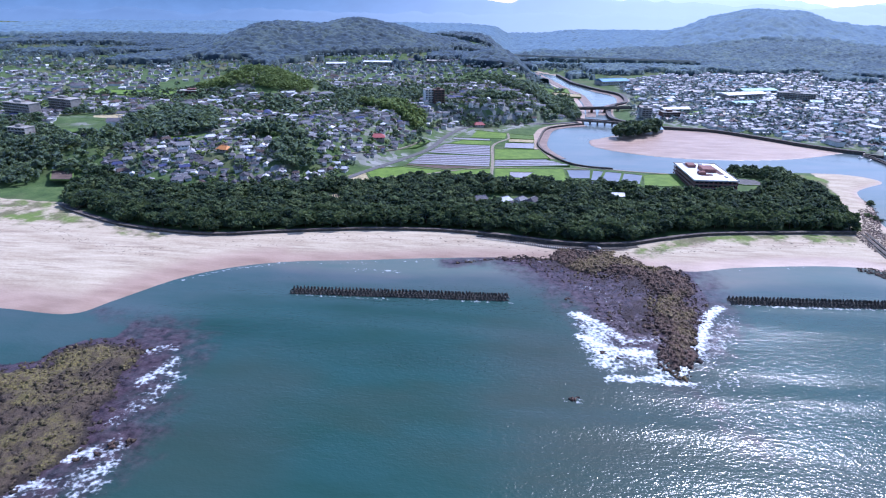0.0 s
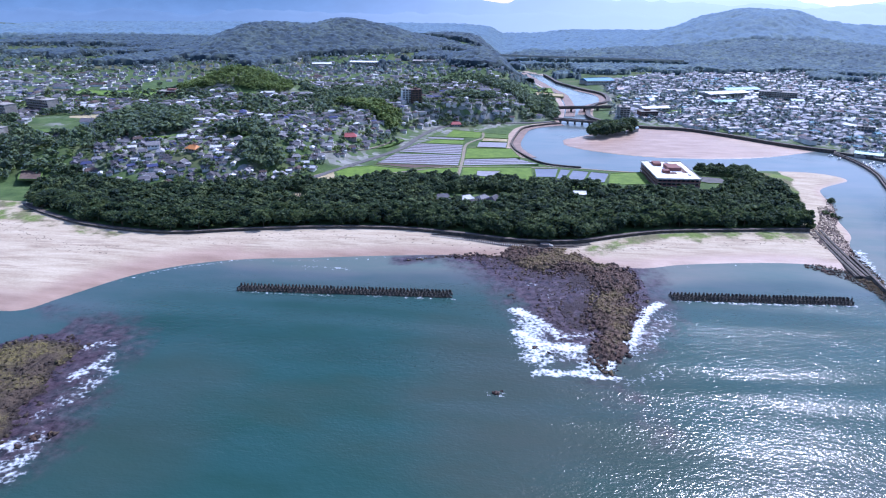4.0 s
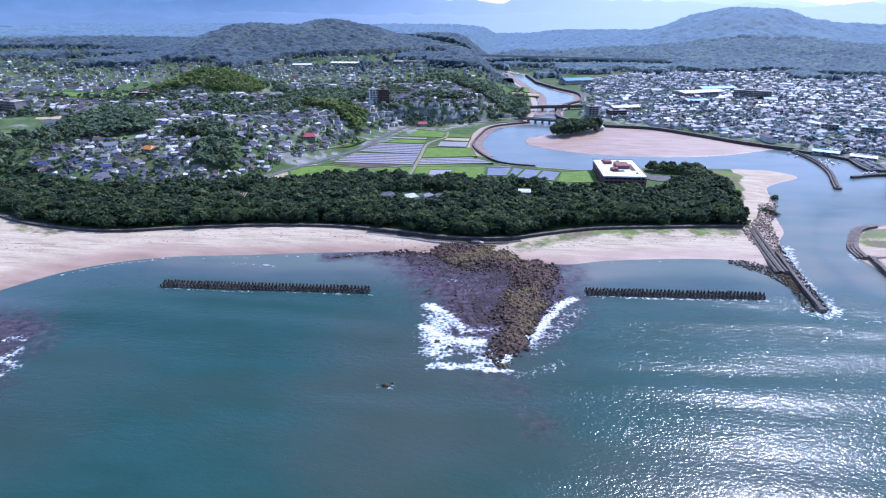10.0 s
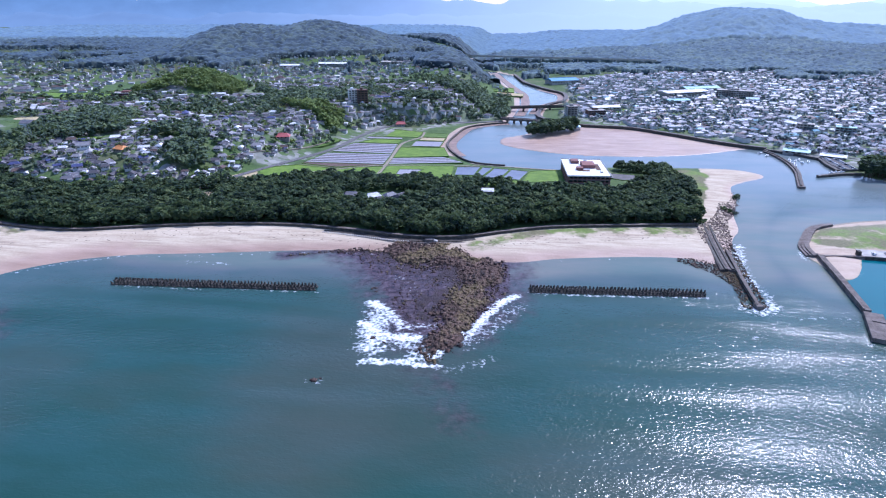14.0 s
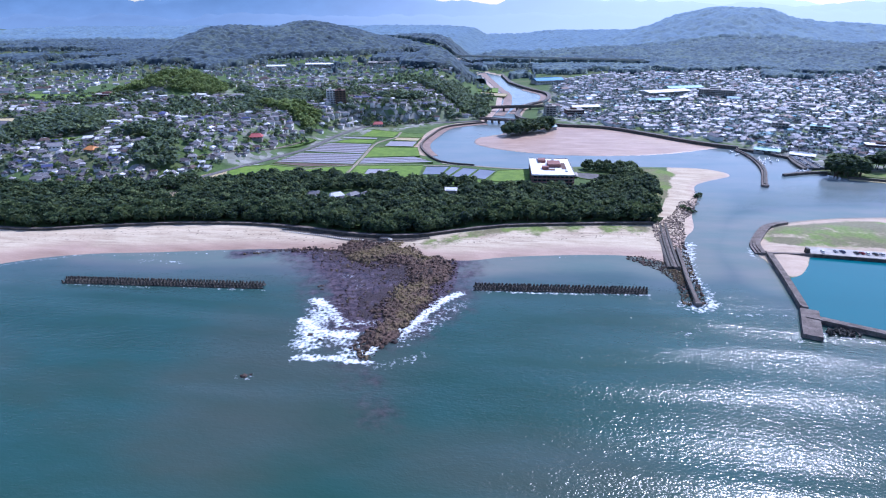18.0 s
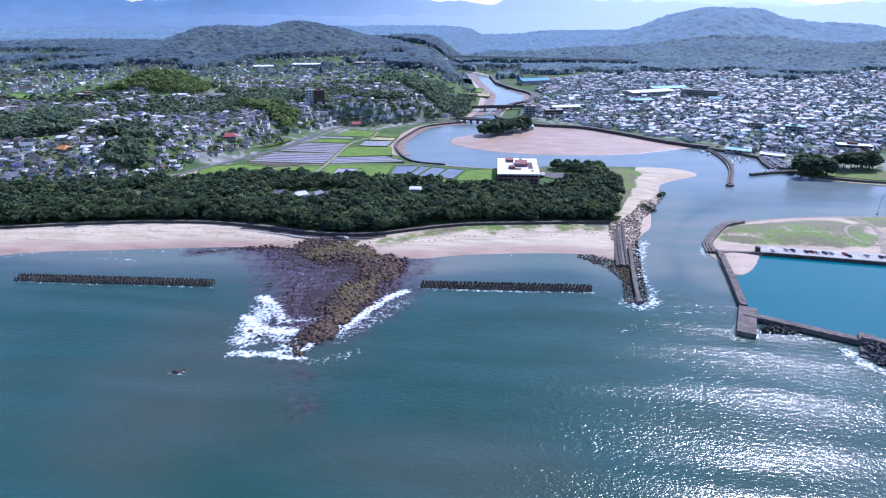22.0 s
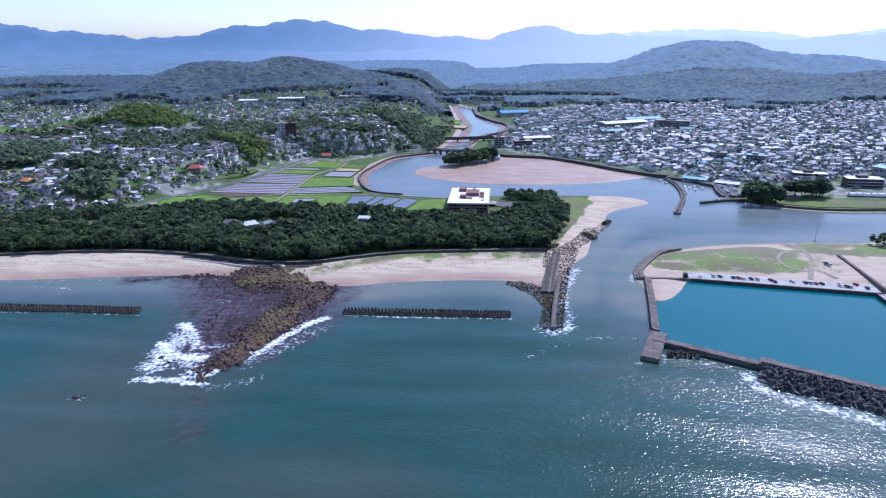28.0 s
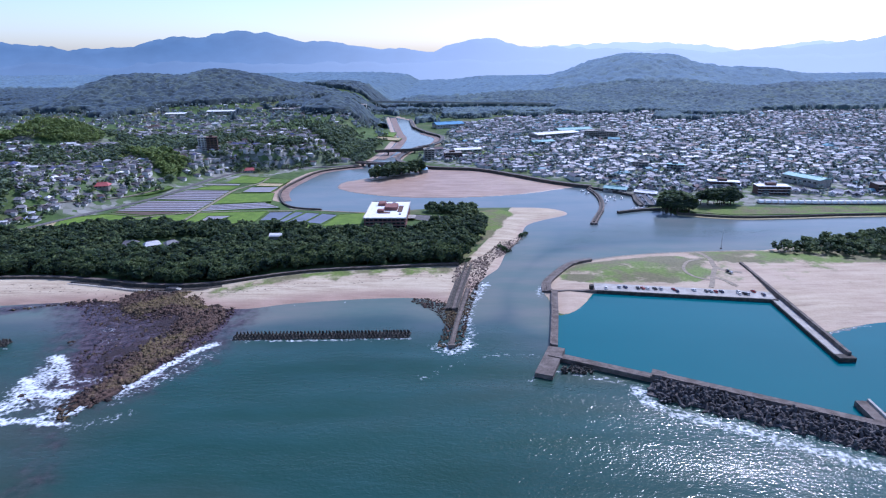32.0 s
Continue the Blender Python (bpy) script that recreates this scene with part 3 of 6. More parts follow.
def clumps(centres, sizes, seed, base=TUFT, rough=0.35, flat=0.8):
    """Many small ragged lumps in one mesh."""
    rs = np.random.RandomState(seed)
    bv, bf = base
    n = len(centres)
    a = rs.rand(n) * 6.283
    tilt = rs.rand(n) * 0.9
    v = bv[None] * (1 + rough * (rs.rand(n, len(bv), 1) * 2 - 1)) + rough * 0.5 * (rs.rand(n, len(bv), 3) - 0.5)
    y = v[..., 1] * np.cos(tilt)[:, None] - v[..., 2] * np.sin(tilt)[:, None]
    z = v[..., 1] * np.sin(tilt)[:, None] + v[..., 2] * np.cos(tilt)[:, None]
    x = v[..., 0] * np.cos(a)[:, None] - y * np.sin(a)[:, None]
    y = v[..., 0] * np.sin(a)[:, None] + y * np.cos(a)[:, None]
    v = np.stack([x, y, z * flat], -1) * np.asarray(sizes).reshape(n, 1, 1) + np.asarray(centres)[:, None, :]
    f = bf[None] + (np.arange(n) * len(bv))[:, None, None]
    return v.reshape(-1, 3), f.reshape(-1, bf.shape[1])


def crown_points(rs, count, radius, height, base):
    """Places of leaf clumps over a domed crown, at its skin."""
    a = rs.rand(count) * 6.283
    up = -0.4 + 1.4 * (np.arange(count) + rs.rand(count)) / count
    out = 0.68 + 0.3 * rs.rand(count) + 0.1 * np.sin(a * 3 + rs.rand() * 6)
    r = radius * np.sqrt(1 - np.clip(up, -1, 1) ** 2) * out
    return np.stack([r * np.cos(a), r * np.sin(a), base + height * (0.5 + 0.5 * up * out)], -1)

# ---- the plan: shores, wood, heights ----
MAIN = np.vstack([
    arr((-4800, -900), (-1500, 20), (-700, 190)),
    spline([(-420, 246), (-300, 262), (-247, 261), (-207, 259), (-193, 276), (-171, 308), (-144, 328), (-111, 340), (-68, 347), (-24, 355), (20, 361),
            (60, 362), (100, 358), (141, 352), (172, 361), (220, 369), (252, 370), (268, 362), (284, 362)]),
    spline([(290, 388), (299, 410), (309, 428), (316, 458), (322, 478), (332, 500), (342, 543), (360, 563), (386, 583), (383, 600), (364, 611), (333, 613)]),
    spline([(300, 612), (248, 609), (189, 593), (140, 600), (100, 613), (76, 656), (66, 701), (71, 753), (83, 808), (110, 835), (137, 850)]),
    arr((148, 917), (158, 1002), (160, 1143), (145, 1230), (118, 1400), (97, 1543), (64, 1640), (64, 4900), (-4800, 4900))])
TOWN_SHORE = np.vstack([
    arr((60, 4900), (60, 1648), (153, 1484)),
    spline([(172, 1327), (209, 1226), (241, 1156), (234, 1065), (205, 1020), (186, 950), (184, 890), (212, 852), (244, 830), (300, 818), (345, 780), (382, 741),
            (412, 716), (433, 704)], 8),
    arr((455, 684), (472, 663), (468, 636), (468, 612), (480, 600)),
    spline([(495, 583), (544, 569), (599, 571), (693, 579), (1000, 592)], 10), arr((2000, 600), (4800, 650), (4800, 4900))])
BAR = spline([(131, 742), (133, 704), (178, 672), (245, 657), (335, 669), (413, 708), (425, 716), (380, 746), (340, 786), (300, 820), (240, 832), (200, 815), (158, 770)], 5, True)
CAPE = np.vstack([
    spline([(337, 379), (340, 395), (348, 411), (364, 435), (407, 455), (455, 466), (506, 470), (540, 476), (658, 526)]), arr((900, 560), (1500, 555), (4800, 480), (4800, -200), (1500, 240)),
    spline([(760, 330), (600, 345), (532, 336), (505, 328), (489, 321)]), arr((486, 340), (481, 366), (370, 380)), spline([(363, 366), (352, 350), (341, 343)])])
SEAWALL = spline([(-330, 420), (-313, 409), (-262, 385), (-217, 374), (-178, 372), (-133, 383), (-78, 394), (-21, 398), (28, 391), (66, 383), (104, 385), (138, 399), (173, 412), (232, 421), (279, 427)], 3.0)
WOOD = np.vstack([SEAWALL + (0.5, 5.5), spline([(286, 452), (294, 480), (301, 512), (302, 545), (297, 575), (288, 594), (268, 600), (244, 594), (240, 578), (266, 566), (266, 548), (240, 540), (240, 512),
                 (186, 508), (150, 512), (128, 524), (78, 524), (23, 532), (-46, 532), (-100, 504), (-130, 503), (-190, 486), (-255, 474), (-315, 486), (-348, 500), (-350, 470), (-335, 436)], 6)])
WEST_WOOD = spline([(-424, 458), (-396, 476), (-414, 518), (-402, 542), (-456, 588), (-560, 600), (-760, 590), (-800, 480), (-620, 432), (-500, 442)], 8, True)
REEF = spline([(58, 380), (76, 387), (106, 382), (115, 361), (129, 354), (135, 341), (132, 318), (128, 299), (122, 281), (117, 263), (111, 246), (103, 232), (98, 240), (101, 254), (104, 268), (100, 276), (103, 298), (110, 314), (108, 334), (94, 338), (77, 341), (55, 362)], 3, True)
FLAT = spline([(20, 364), (60, 384), (110, 380), (138, 350), (136, 300), (118, 264), (100, 256), (82, 262), (75, 285), (64, 312), (48, 334), (40, 348)], 4, True)
PLATFORM = spline([(-300, 212), (-202, 212), (-192, 224), (-180, 236), (-166, 239), (-148, 234), (-142, 228), (-144, 214), (-138, 194), (-133, 178), (-131, 168), (-134, 158), (-139, 148), (-146, 132), (-165, 112), (-250, 100)], 4, True)
HARBOUR = arr((344, 379), (332, 302), (329, 292), (376, 270.5), (480, 219), (640, 140), (900, 150), (900, 335), (532, 340), (490, 320), (483, 368), (370, 381))
BASE_ROAD = spline([(-150, 470), (-139, 487), (-113, 547), (-81, 609), (-59, 660), (-46, 732), (-25, 790), (20, 822), (90, 842), (130, 862)], 6)
HILLS = [(-575, 1470, 110, 170, 52), (-430, 1560, 150, 160, 52), (-285, 1640, 150, 150, 52), (-60, 1900, 260, 170, 32), (-351, 905, 62, 70, 30), (10, 1330, 85, 120, 32),
         (905, 2280, 250, 300, 100), (640, 2200, 200, 200, 26), (1330, 2300, 330, 240, 58), (820, 1800, 200, 110, 24), (1180, 1720, 230, 130, 34), (1560, 1750, 300, 200, 50),
         (-1150, 1800, 330, 260, 14), (-1700, 2300, 500, 300, 18), (-860, 1330, 190, 130, 12), (350, 2500, 300, 200, 10), (-500, 2600, 500, 300, 10), (440, 1860, 160, 90, 20)]


def shore_distance(x, y):
    """Metres inland (positive) or out on the water (negative)."""
    d = np.full(np.shape(x), -400.0)
    for line in (MAIN, TOWN_SHORE, CAPE):
        near = away(line, x, y, True)
        d = np.maximum(d, np.where(inside(line, x, y), near, -near))
    return d


def height(x, y, d=None):
    """The lie of the land."""
    x, y = np.asarray(x, float), np.asarray(y, float)
    d = shore_distance(x, y) if d is None else d
    z = np.where(d > 0, 3.1 * (1 - np.exp(-d / 20)), np.maximum(d * 0.16, -3.0))
    bar = inside(BAR, x, y)
    edge = away(BAR, x, y, True, 30)
    z = np.where(bar & (d <= 0), np.maximum(z, np.minimum(0.12 + edge * 0.02, 0.55)), z)
    east = x > 120 + 40 * np.sin(y / 160)
    left = np.interp(y, BASE_ROAD[:, 1], BASE_ROAD[:, 0]) - 4 - x
    plateau = smooth(left, 2, 75) * smooth(d, 8, 90) * smooth(y, 470, 545) * (16 + 9 * smooth(y, 500, 640) + 5 * (fractal(x, y, 160, 3) - 0.5))
    z += np.where(east, 0, plateau)
    inland = smooth(y, 850, 2400) * 16 * smooth(np.abs(x - 130), 40, 300)
    z += np.where(d > 0, inland * (0.7 + 0.6 * fractal(x, y, 420, 9)), 0)
    h = sum(a * np.exp(-((x - cx) / sx) ** 2 - ((y - cy) / sy) ** 2) for cx, cy, sx, sy, a in HILLS)
    z += np.where(d > 0, smooth(d, 5, 120) * h * (0.82 + 0.36 * fractal(x, y, 150, 21)), 0)
    z += smooth(y, 2800, 4400) * 30 * (0.4 + 1.1 * fractal(x, y, 700, 31))
    return z


def ground_at(x, y):
    return height(np.atleast_1d(x), np.atleast_1d(y))


def spaced(fine_a, fine_b, step, end_a, end_b, grow=1.09):
    out = list(np.arange(fine_a, fine_b + 0.1, step))
    s = step
    while out[-1] < end_b:
        s *= grow
        out.append(min(out[-1] + s, end_b))
    s, low = step, []
    p = fine_a
    while p > end_a:
        s *= grow
        p = max(p - s, end_a)
        low.append(p)
    return np.array(low[::-1] + out)


def sheet(name, xs, ys, zf, mat, attribute, zones, smooth_shade=True, soften=0):
    gx, gy = np.meshgrid(xs, ys)
    x, y = gx.ravel(), gy.ravel()
    d = shore_distance(x, y)
    z = zf(x, y, d)
    w, h = len(xs), len(ys)
    i = (np.arange(h - 1)[:, None] * w + np.arange(w - 1)[None]).ravel()
    f = np.stack([i, i + 1, i + w + 1, i + w], -1)
    me = make(name, np.stack([x, y, z], -1), f, mat, flat=not smooth_shade)
    at = me.attributes.new(attribute, "FLOAT_COLOR", "POINT")
    values = np.stack(zones(x, y, d, z), -1).reshape(h, w, 4)
    for _ in range(soften):
        pad = np.pad(values, ((1, 1), (1, 1), (0, 0)), "edge")
        values = sum(pad[a:a + h, b:b + w] * k for a, b, k in ((0, 0, 1), (0, 1, 2), (0, 2, 1), (1, 0, 2), (1, 1, 4), (1, 2, 2), (2, 0, 1), (2, 1, 2), (2, 2, 1))) / 16
    at.data.foreach_set("color", values.astype(np.float32).ravel())
    return new(name, me)


def ground_zones(x, y, d, z):
    wall_y = np.interp(x, SEAWALL[:, 0], SEAWALL[:, 1], left=430, right=428)
    beach = (x < 290) & (y < wall_y) & (x > -900)
    beach |= (x <= -310) & (y < 425 + 0.1 * (-310 - x))
    spit = inside(arr((262, 345), (283, 440), (296, 470), (312, 520), (326, 575), (335, 625), (400, 625), (400, 560), (340, 400), (300, 350)), x, y)
    bar = inside(BAR, x, y) | ((y > 640) & (d < 9) & (x < 440) & (y < 1560))
    cape = inside(CAPE, x, y) & (x < 900)
    sand = (beach | spit | bar | cape).astype(float)
    n = fractal(x, y, 26, 5)
    grass = np.zeros_like(x)
    off = wall_y - y
    grass = np.where((x > 112) & (x < 282) & (off > 0), smooth(off, 34, 4) * 0.82, grass)
    grass = np.where((x < -150) & (off > 0) & (x > -900), np.maximum(smooth(off, 34, 4) * smooth(x, -150, -230) * 0.62, 0), grass)
    grass = np.where((x < -290) & beach, smooth(y, 352, 400) * 0.75, grass)
    meadow = inside(spline([(352, 398), (352, 414), (368, 434), (410, 448), (452, 452), (462, 420), (448, 396), (400, 394)], 6, True), x, y)
    grass = np.where(meadow, 0.62 + 0.8 * n, grass)
    grass = np.where(cape & (x > 462) & (y > 428), 0.95 * smooth(y, 424, 440), grass)
    grass = np.where(cape & (x > 462) & (x < 484) & (y < 428) & (y > 385), 0.5, grass)
    grass = np.where(cape & (x > 505) & (y < 428) & (y > 370), 0.5 * smooth(fractal(x, y, 60, 8), 0.5, 0.7), grass)
    grass = np.where(inside(arr((272, 424), (286, 470), (300, 520), (296, 592), (321, 602), (332, 583), (314, 520), (299, 486), (284, 436)), x, y), 1.1, grass)
    grass = np.where(inside(arr((500, 588), (545, 575), (600, 577), (720, 585), (720, 606), (590, 604), (520, 612)), x, y), 1.0, grass)
    wet = smooth(d, np.where(x < -120, 32.0, 17.0), np.where(x < -120, 8.0, 5.0)) * beach
    wet = np.maximum(wet, bar * np.clip(0.5 + 0.9 * fractal(x, y, 60, 4), 0, 1))
    wet = np.maximum(wet, cape * 0.75 * fractal(x, y, 45, 14))
    wet = np.maximum(wet, (cape | spit) * smooth(d, 7, 1) * 0.8)
    town = inside(arr((215, 880), (440, 725), (490, 608), (1700, 625), (1700, 1500), (760, 1560), (260, 1330)), x, y) * 0.85 * smooth(fractal(x, y, 120, 6), 0.28, 0.42)
    town = np.maximum(town, 0.85 * inside(arr((-430, 505), (-120, 497), (-40, 690), (60, 815), (130, 870), (60, 1020), (-260, 1000), (-520, 700)), x, y) * smooth(fractal(x, y, 40, 16), 0.40, 0.52))
    return sand, grass, wet, town


ground = sheet("ground", spaced(-440, 640, 2.6, -4800, 4800, 1.10), spaced(225, 720, 2.6, 20, 4850, 1.035), height, M["ground"], "zones", ground_zones, soften=2)
tagged(ground, "sand beach, grass and low green land rising to wooded hills", "ground", kind="structure")


def water_zones(x, y, d, z):
    shallow = smooth(d, -75, -6) * 0.9
    shallow = shallow * (1 - 0.45 * smooth(-x, 10, 130) * smooth(-y, -360, -300))
    reef = 0.9 * inside(FLAT, x, y) + smooth(away(FLAT, x, y, True, 60), 44, 2) * 0.56 * ~inside(FLAT, x, y)
    plat = inside(PLATFORM, x, y)
    reef = np.maximum(reef, np.where(plat, 0.8, smooth(away(PLATFORM, x, y, True, 60), 56, 2) * 0.66 * (x > -170)))
    reef = np.maximum(reef, smooth(away(arr((-12, 348), (18, 360), (40, 366)), x, y, cap=60), 16, 3) * 0.6)
    reef = np.maximum(reef, smooth(away(arr((-190, 262), (-165, 258), (-140, 246)), x, y, cap=60), 22, 3) * 0.42)
    reef = np.maximum(reef, smooth(away(arr((100, 225), (120, 190)), x, y, cap=60), 26, 3) * 0.4)
    foam = np.zeros_like(x)
    for line, wide, strength in ((spline([(62, 288), (66, 286), (73, 279), (82, 266)], 3), 4.0, 0.92), (spline([(63, 264), (70, 260), (80, 252), (86, 252), (94, 253)], 3), 4.4, 0.98),
                                 (spline([(68, 278), (71, 270), (72, 262)], 3), 9, 0.74), (spline([(68, 256), (73, 248), (72, 241)], 3), 9, 0.80), (spline([(83, 262), (90, 263), (102, 266)], 3), 4, 0.66),
                                 (spline([(70, 228), (75, 231), (78, 229), (87, 230), (97, 229), (106, 228)], 3), 2.6, 0.92), (spline([(88, 248), (94, 242), (98, 236)], 3), 9, 0.66),
                                 (spline([(104, 236), (107, 245), (115, 258), (119, 257), (127, 277), (135, 295), (144, 304)], 3), 3.6, 0.88), (spline([(116, 249), (130, 266), (145, 291)], 4), 8, 0.5),
                                 (spline([(106, 226), (118, 228), (132, 238)], 4), 4, 0.46), (spline([(86, 300), (80, 312), (72, 322)], 4), 6, 0.42),
                                 (spline([(-146, 227), (-140, 233), (-134, 232)], 3), 4, 0.64), (spline([(-135, 204), (-132, 214), (-128, 222)], 3), 4.2, 0.72), (spline([(-130, 216), (-125, 212), (-120, 208)], 3), 5, 0.52),
                                 (spline([(-131, 178), (-128, 186), (-122, 194)], 3), 5, 0.5), (spline([(-128, 196), (-124, 203)], 3), 9, 0.48), (spline([(-134, 158), (-130, 161), (-125, 160)], 3), 4, 0.78),
                                 (spline([(-121, 152), (-118, 156)], 3), 4, 0.8), (spline([(-119, 165), (-124, 168)], 3), 3.4, 0.66), (spline([(-142, 140), (-138, 144), (-133, 145)], 3), 4.5, 0.74), (spline([(-121, 140), (-124, 150), (-118, 146)], 3), 6, 0.58), (spline([(-128, 136), (-120, 132)], 3), 6, 0.6),
                                 (spline([(278, 300), (286, 312), (284, 340), (290, 370), (298, 396)], 4), 5, 0.62), (spline([(270, 302), (277, 297), (284, 303)], 3), 6, 0.7),
                                 (arr((151, 308), (252, 312)), 2.4, 0.66), (arr((-97, 294), (28, 297)), 1.8, 0.5), (spline([(366, 262), (370, 246), (400, 229), (447, 203), (500, 175)], 4), 5, 0.7),
                                 (spline([(316, 268), (330, 276), (360, 266)], 4), 3.5, 0.52), (spline([(334, 376), (336, 390)], 3), 4, 0.6), (arr((50, 211), (56, 211)), 2.5, 0.62),
                                 (arr((-180, 296), (-150, 322), (-115, 338)), 2.4, 0.44), (spline([(-110, 338), (-60, 344), (0, 355), (56, 358)], 5), 2.2, 0.36), (arr((150, 352), (215, 366), (250, 367)), 2.0, 0.3),
                                 (arr((-76, 333), (-50, 332), (-38, 330)), 3, 0.45), (spline([(342, 345), (351, 351), (360, 364)], 3), 2.5, 0.6), (arr((490, 322), (520, 332)), 2.5, 0.5),
                                 (arr((262, 268), (276, 282), (284, 286)), 5, 0.34), (arr((290, 292), (306, 294), (322, 292)), 2.5, 0.45)):
        foam = np.maximum(foam, strength * smooth(away(line, x, y, cap=60), wide * 1.9, 0.0))
    calm = np.where(inside(HARBOUR, x, y), 1.0, 0.0)
    calm = np.where(calm > 0, calm, 0.45 * smooth(y, 400, 620) * (d > -300))
    calm = np.where((y > 590) & (calm < 1), 0.45, calm)
    return shallow, foam, np.clip(reef, 0, 1), calm


sea = sheet("water", spaced(-330, 560, 2.8, -4800, 4800, 1.12), spaced(120, 720, 3.0, -4800, 1750, 1.10), lambda x, y, d: np.zeros_like(x), M["water"], "waters", water_zones)
tagged(sea, "teal green sea with foam, running up a grey river", "water", kind="structure")


def far_mountains():
    """Two blue ridges on the horizon, far behind everything."""
    for k, (y0, pts, col, low) in enumerate((
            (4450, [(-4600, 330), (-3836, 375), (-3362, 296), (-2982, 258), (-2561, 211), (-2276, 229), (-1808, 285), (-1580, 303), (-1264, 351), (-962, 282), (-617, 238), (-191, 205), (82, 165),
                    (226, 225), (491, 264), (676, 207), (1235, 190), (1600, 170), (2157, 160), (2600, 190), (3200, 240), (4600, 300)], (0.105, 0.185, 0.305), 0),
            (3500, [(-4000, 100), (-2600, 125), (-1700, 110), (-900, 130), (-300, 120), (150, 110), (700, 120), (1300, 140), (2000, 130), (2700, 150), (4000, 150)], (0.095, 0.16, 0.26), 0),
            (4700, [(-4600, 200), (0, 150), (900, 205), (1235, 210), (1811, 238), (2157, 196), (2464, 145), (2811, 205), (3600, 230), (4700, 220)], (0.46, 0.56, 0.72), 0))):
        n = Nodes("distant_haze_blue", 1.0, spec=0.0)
        # the ridges glow in haze colours, painted paler towards foot and east
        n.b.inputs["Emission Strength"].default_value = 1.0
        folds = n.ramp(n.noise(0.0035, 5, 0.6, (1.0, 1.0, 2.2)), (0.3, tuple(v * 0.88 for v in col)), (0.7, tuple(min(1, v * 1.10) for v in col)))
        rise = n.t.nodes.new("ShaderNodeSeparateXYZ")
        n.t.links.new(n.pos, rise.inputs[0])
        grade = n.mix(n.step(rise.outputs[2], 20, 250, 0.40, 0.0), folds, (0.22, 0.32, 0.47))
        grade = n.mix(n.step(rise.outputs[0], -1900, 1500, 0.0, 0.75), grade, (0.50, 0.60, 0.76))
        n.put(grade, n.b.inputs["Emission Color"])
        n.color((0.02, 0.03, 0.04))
        xs = np.linspace(-4700, 4700, 420)
        top = np.interp(xs, *np.array(pts, float).T)
        top = top + (fractal(xs, xs * 0, 300, 40 + k) - 0.5) * 46 + (fractal(xs, xs * 0, 75, 44 + k) - 0.5) * 30
        v, f, w = [], [], len(xs)
        for r, (dy, s) in enumerate(((-180, 0.0), (-110, 0.45), (-40, 0.85), (0, 1.0), (60, 0.7), (120, 0.0))):
            yy = y0 + dy + (fractal(xs, xs * 0 + r * 300, 300, 50) - 0.5) * 90 * (0 < s < 1)
            v += list(zip(xs, yy, top * s - (1 - s) * 20))
        for r in range(5):
            f += [(r * w + i, r * w + i + 1, (r + 1) * w + i + 1, (r + 1) * w + i) for i in range(w - 1)]
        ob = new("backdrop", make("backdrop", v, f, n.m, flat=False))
        tagged(ob, "pale blue mountain range fading into haze", "mountains", kind="structure")


far_mountains()

# ---- wood and trees ----
def tree_parts(seed, radius, tall, mat, label, category, name="tree", count=64):
    rs = np.random.RandomState(seed)
    t = thing(name, label, category)
    lean = rs.rand(2) * 0.8 - 0.4
    limbs = [tube([(0, 0, 0), (lean[0] * 0.4, lean[1] * 0.4, tall * 0.35), (lean[0], lean[1], tall * 0.8)], [0.28, 0.2, 0.06])]
    for k in range(4):
        a = k * 1.6 + rs.rand()
        limbs.append(tube([(lean[0] * 0.5, lean[1] * 0.5, tall * (0.4 + 0.06 * k)), (radius * 0.6 * math.cos(a), radius * 0.6 * math.sin(a), tall * (0.62 + 0.05 * k))], [0.13, 0.04], 5))
    part("trunk", join(limbs), "bark", t)
    p = crown_points(rs, count, radius, tall * 0.78, tall * 0.20) + (lean[0], lean[1], 0)
    v, f = clumps(p, radius * (0.26 + 0.2 * rs.rand(count)), seed, tuft(seed, 9))
    part("crown", make("crown", v, f, M[mat]), mat, t)
    return t


def scatter(poly, step, seed, clear=()):
    """Jittered places inside a polygon, out of the clearings (x, y, radius)."""
    rs = np.random.RandomState(seed)
    lo, hi = poly.min(0), poly.max(0)
    gx, gy = np.meshgrid(np.arange(lo[0], hi[0], step), np.arange(lo[1], hi[1], step))
    p = np.stack([gx.ravel(), gy.ravel()], -1)
    p[:, 0] += (np.round((p[:, 1] - lo[1]) / step) % 2) * step / 2
    p += (rs.rand(*p.shape) - 0.5) * step * 0.75
    ok = inside(poly, p[:, 0], p[:, 1])
    for cx, cy, r in clear:
        ok &= (p[:, 0] - cx) ** 2 + (p[:, 1] - cy) ** 2 > r * r
    return p[ok]


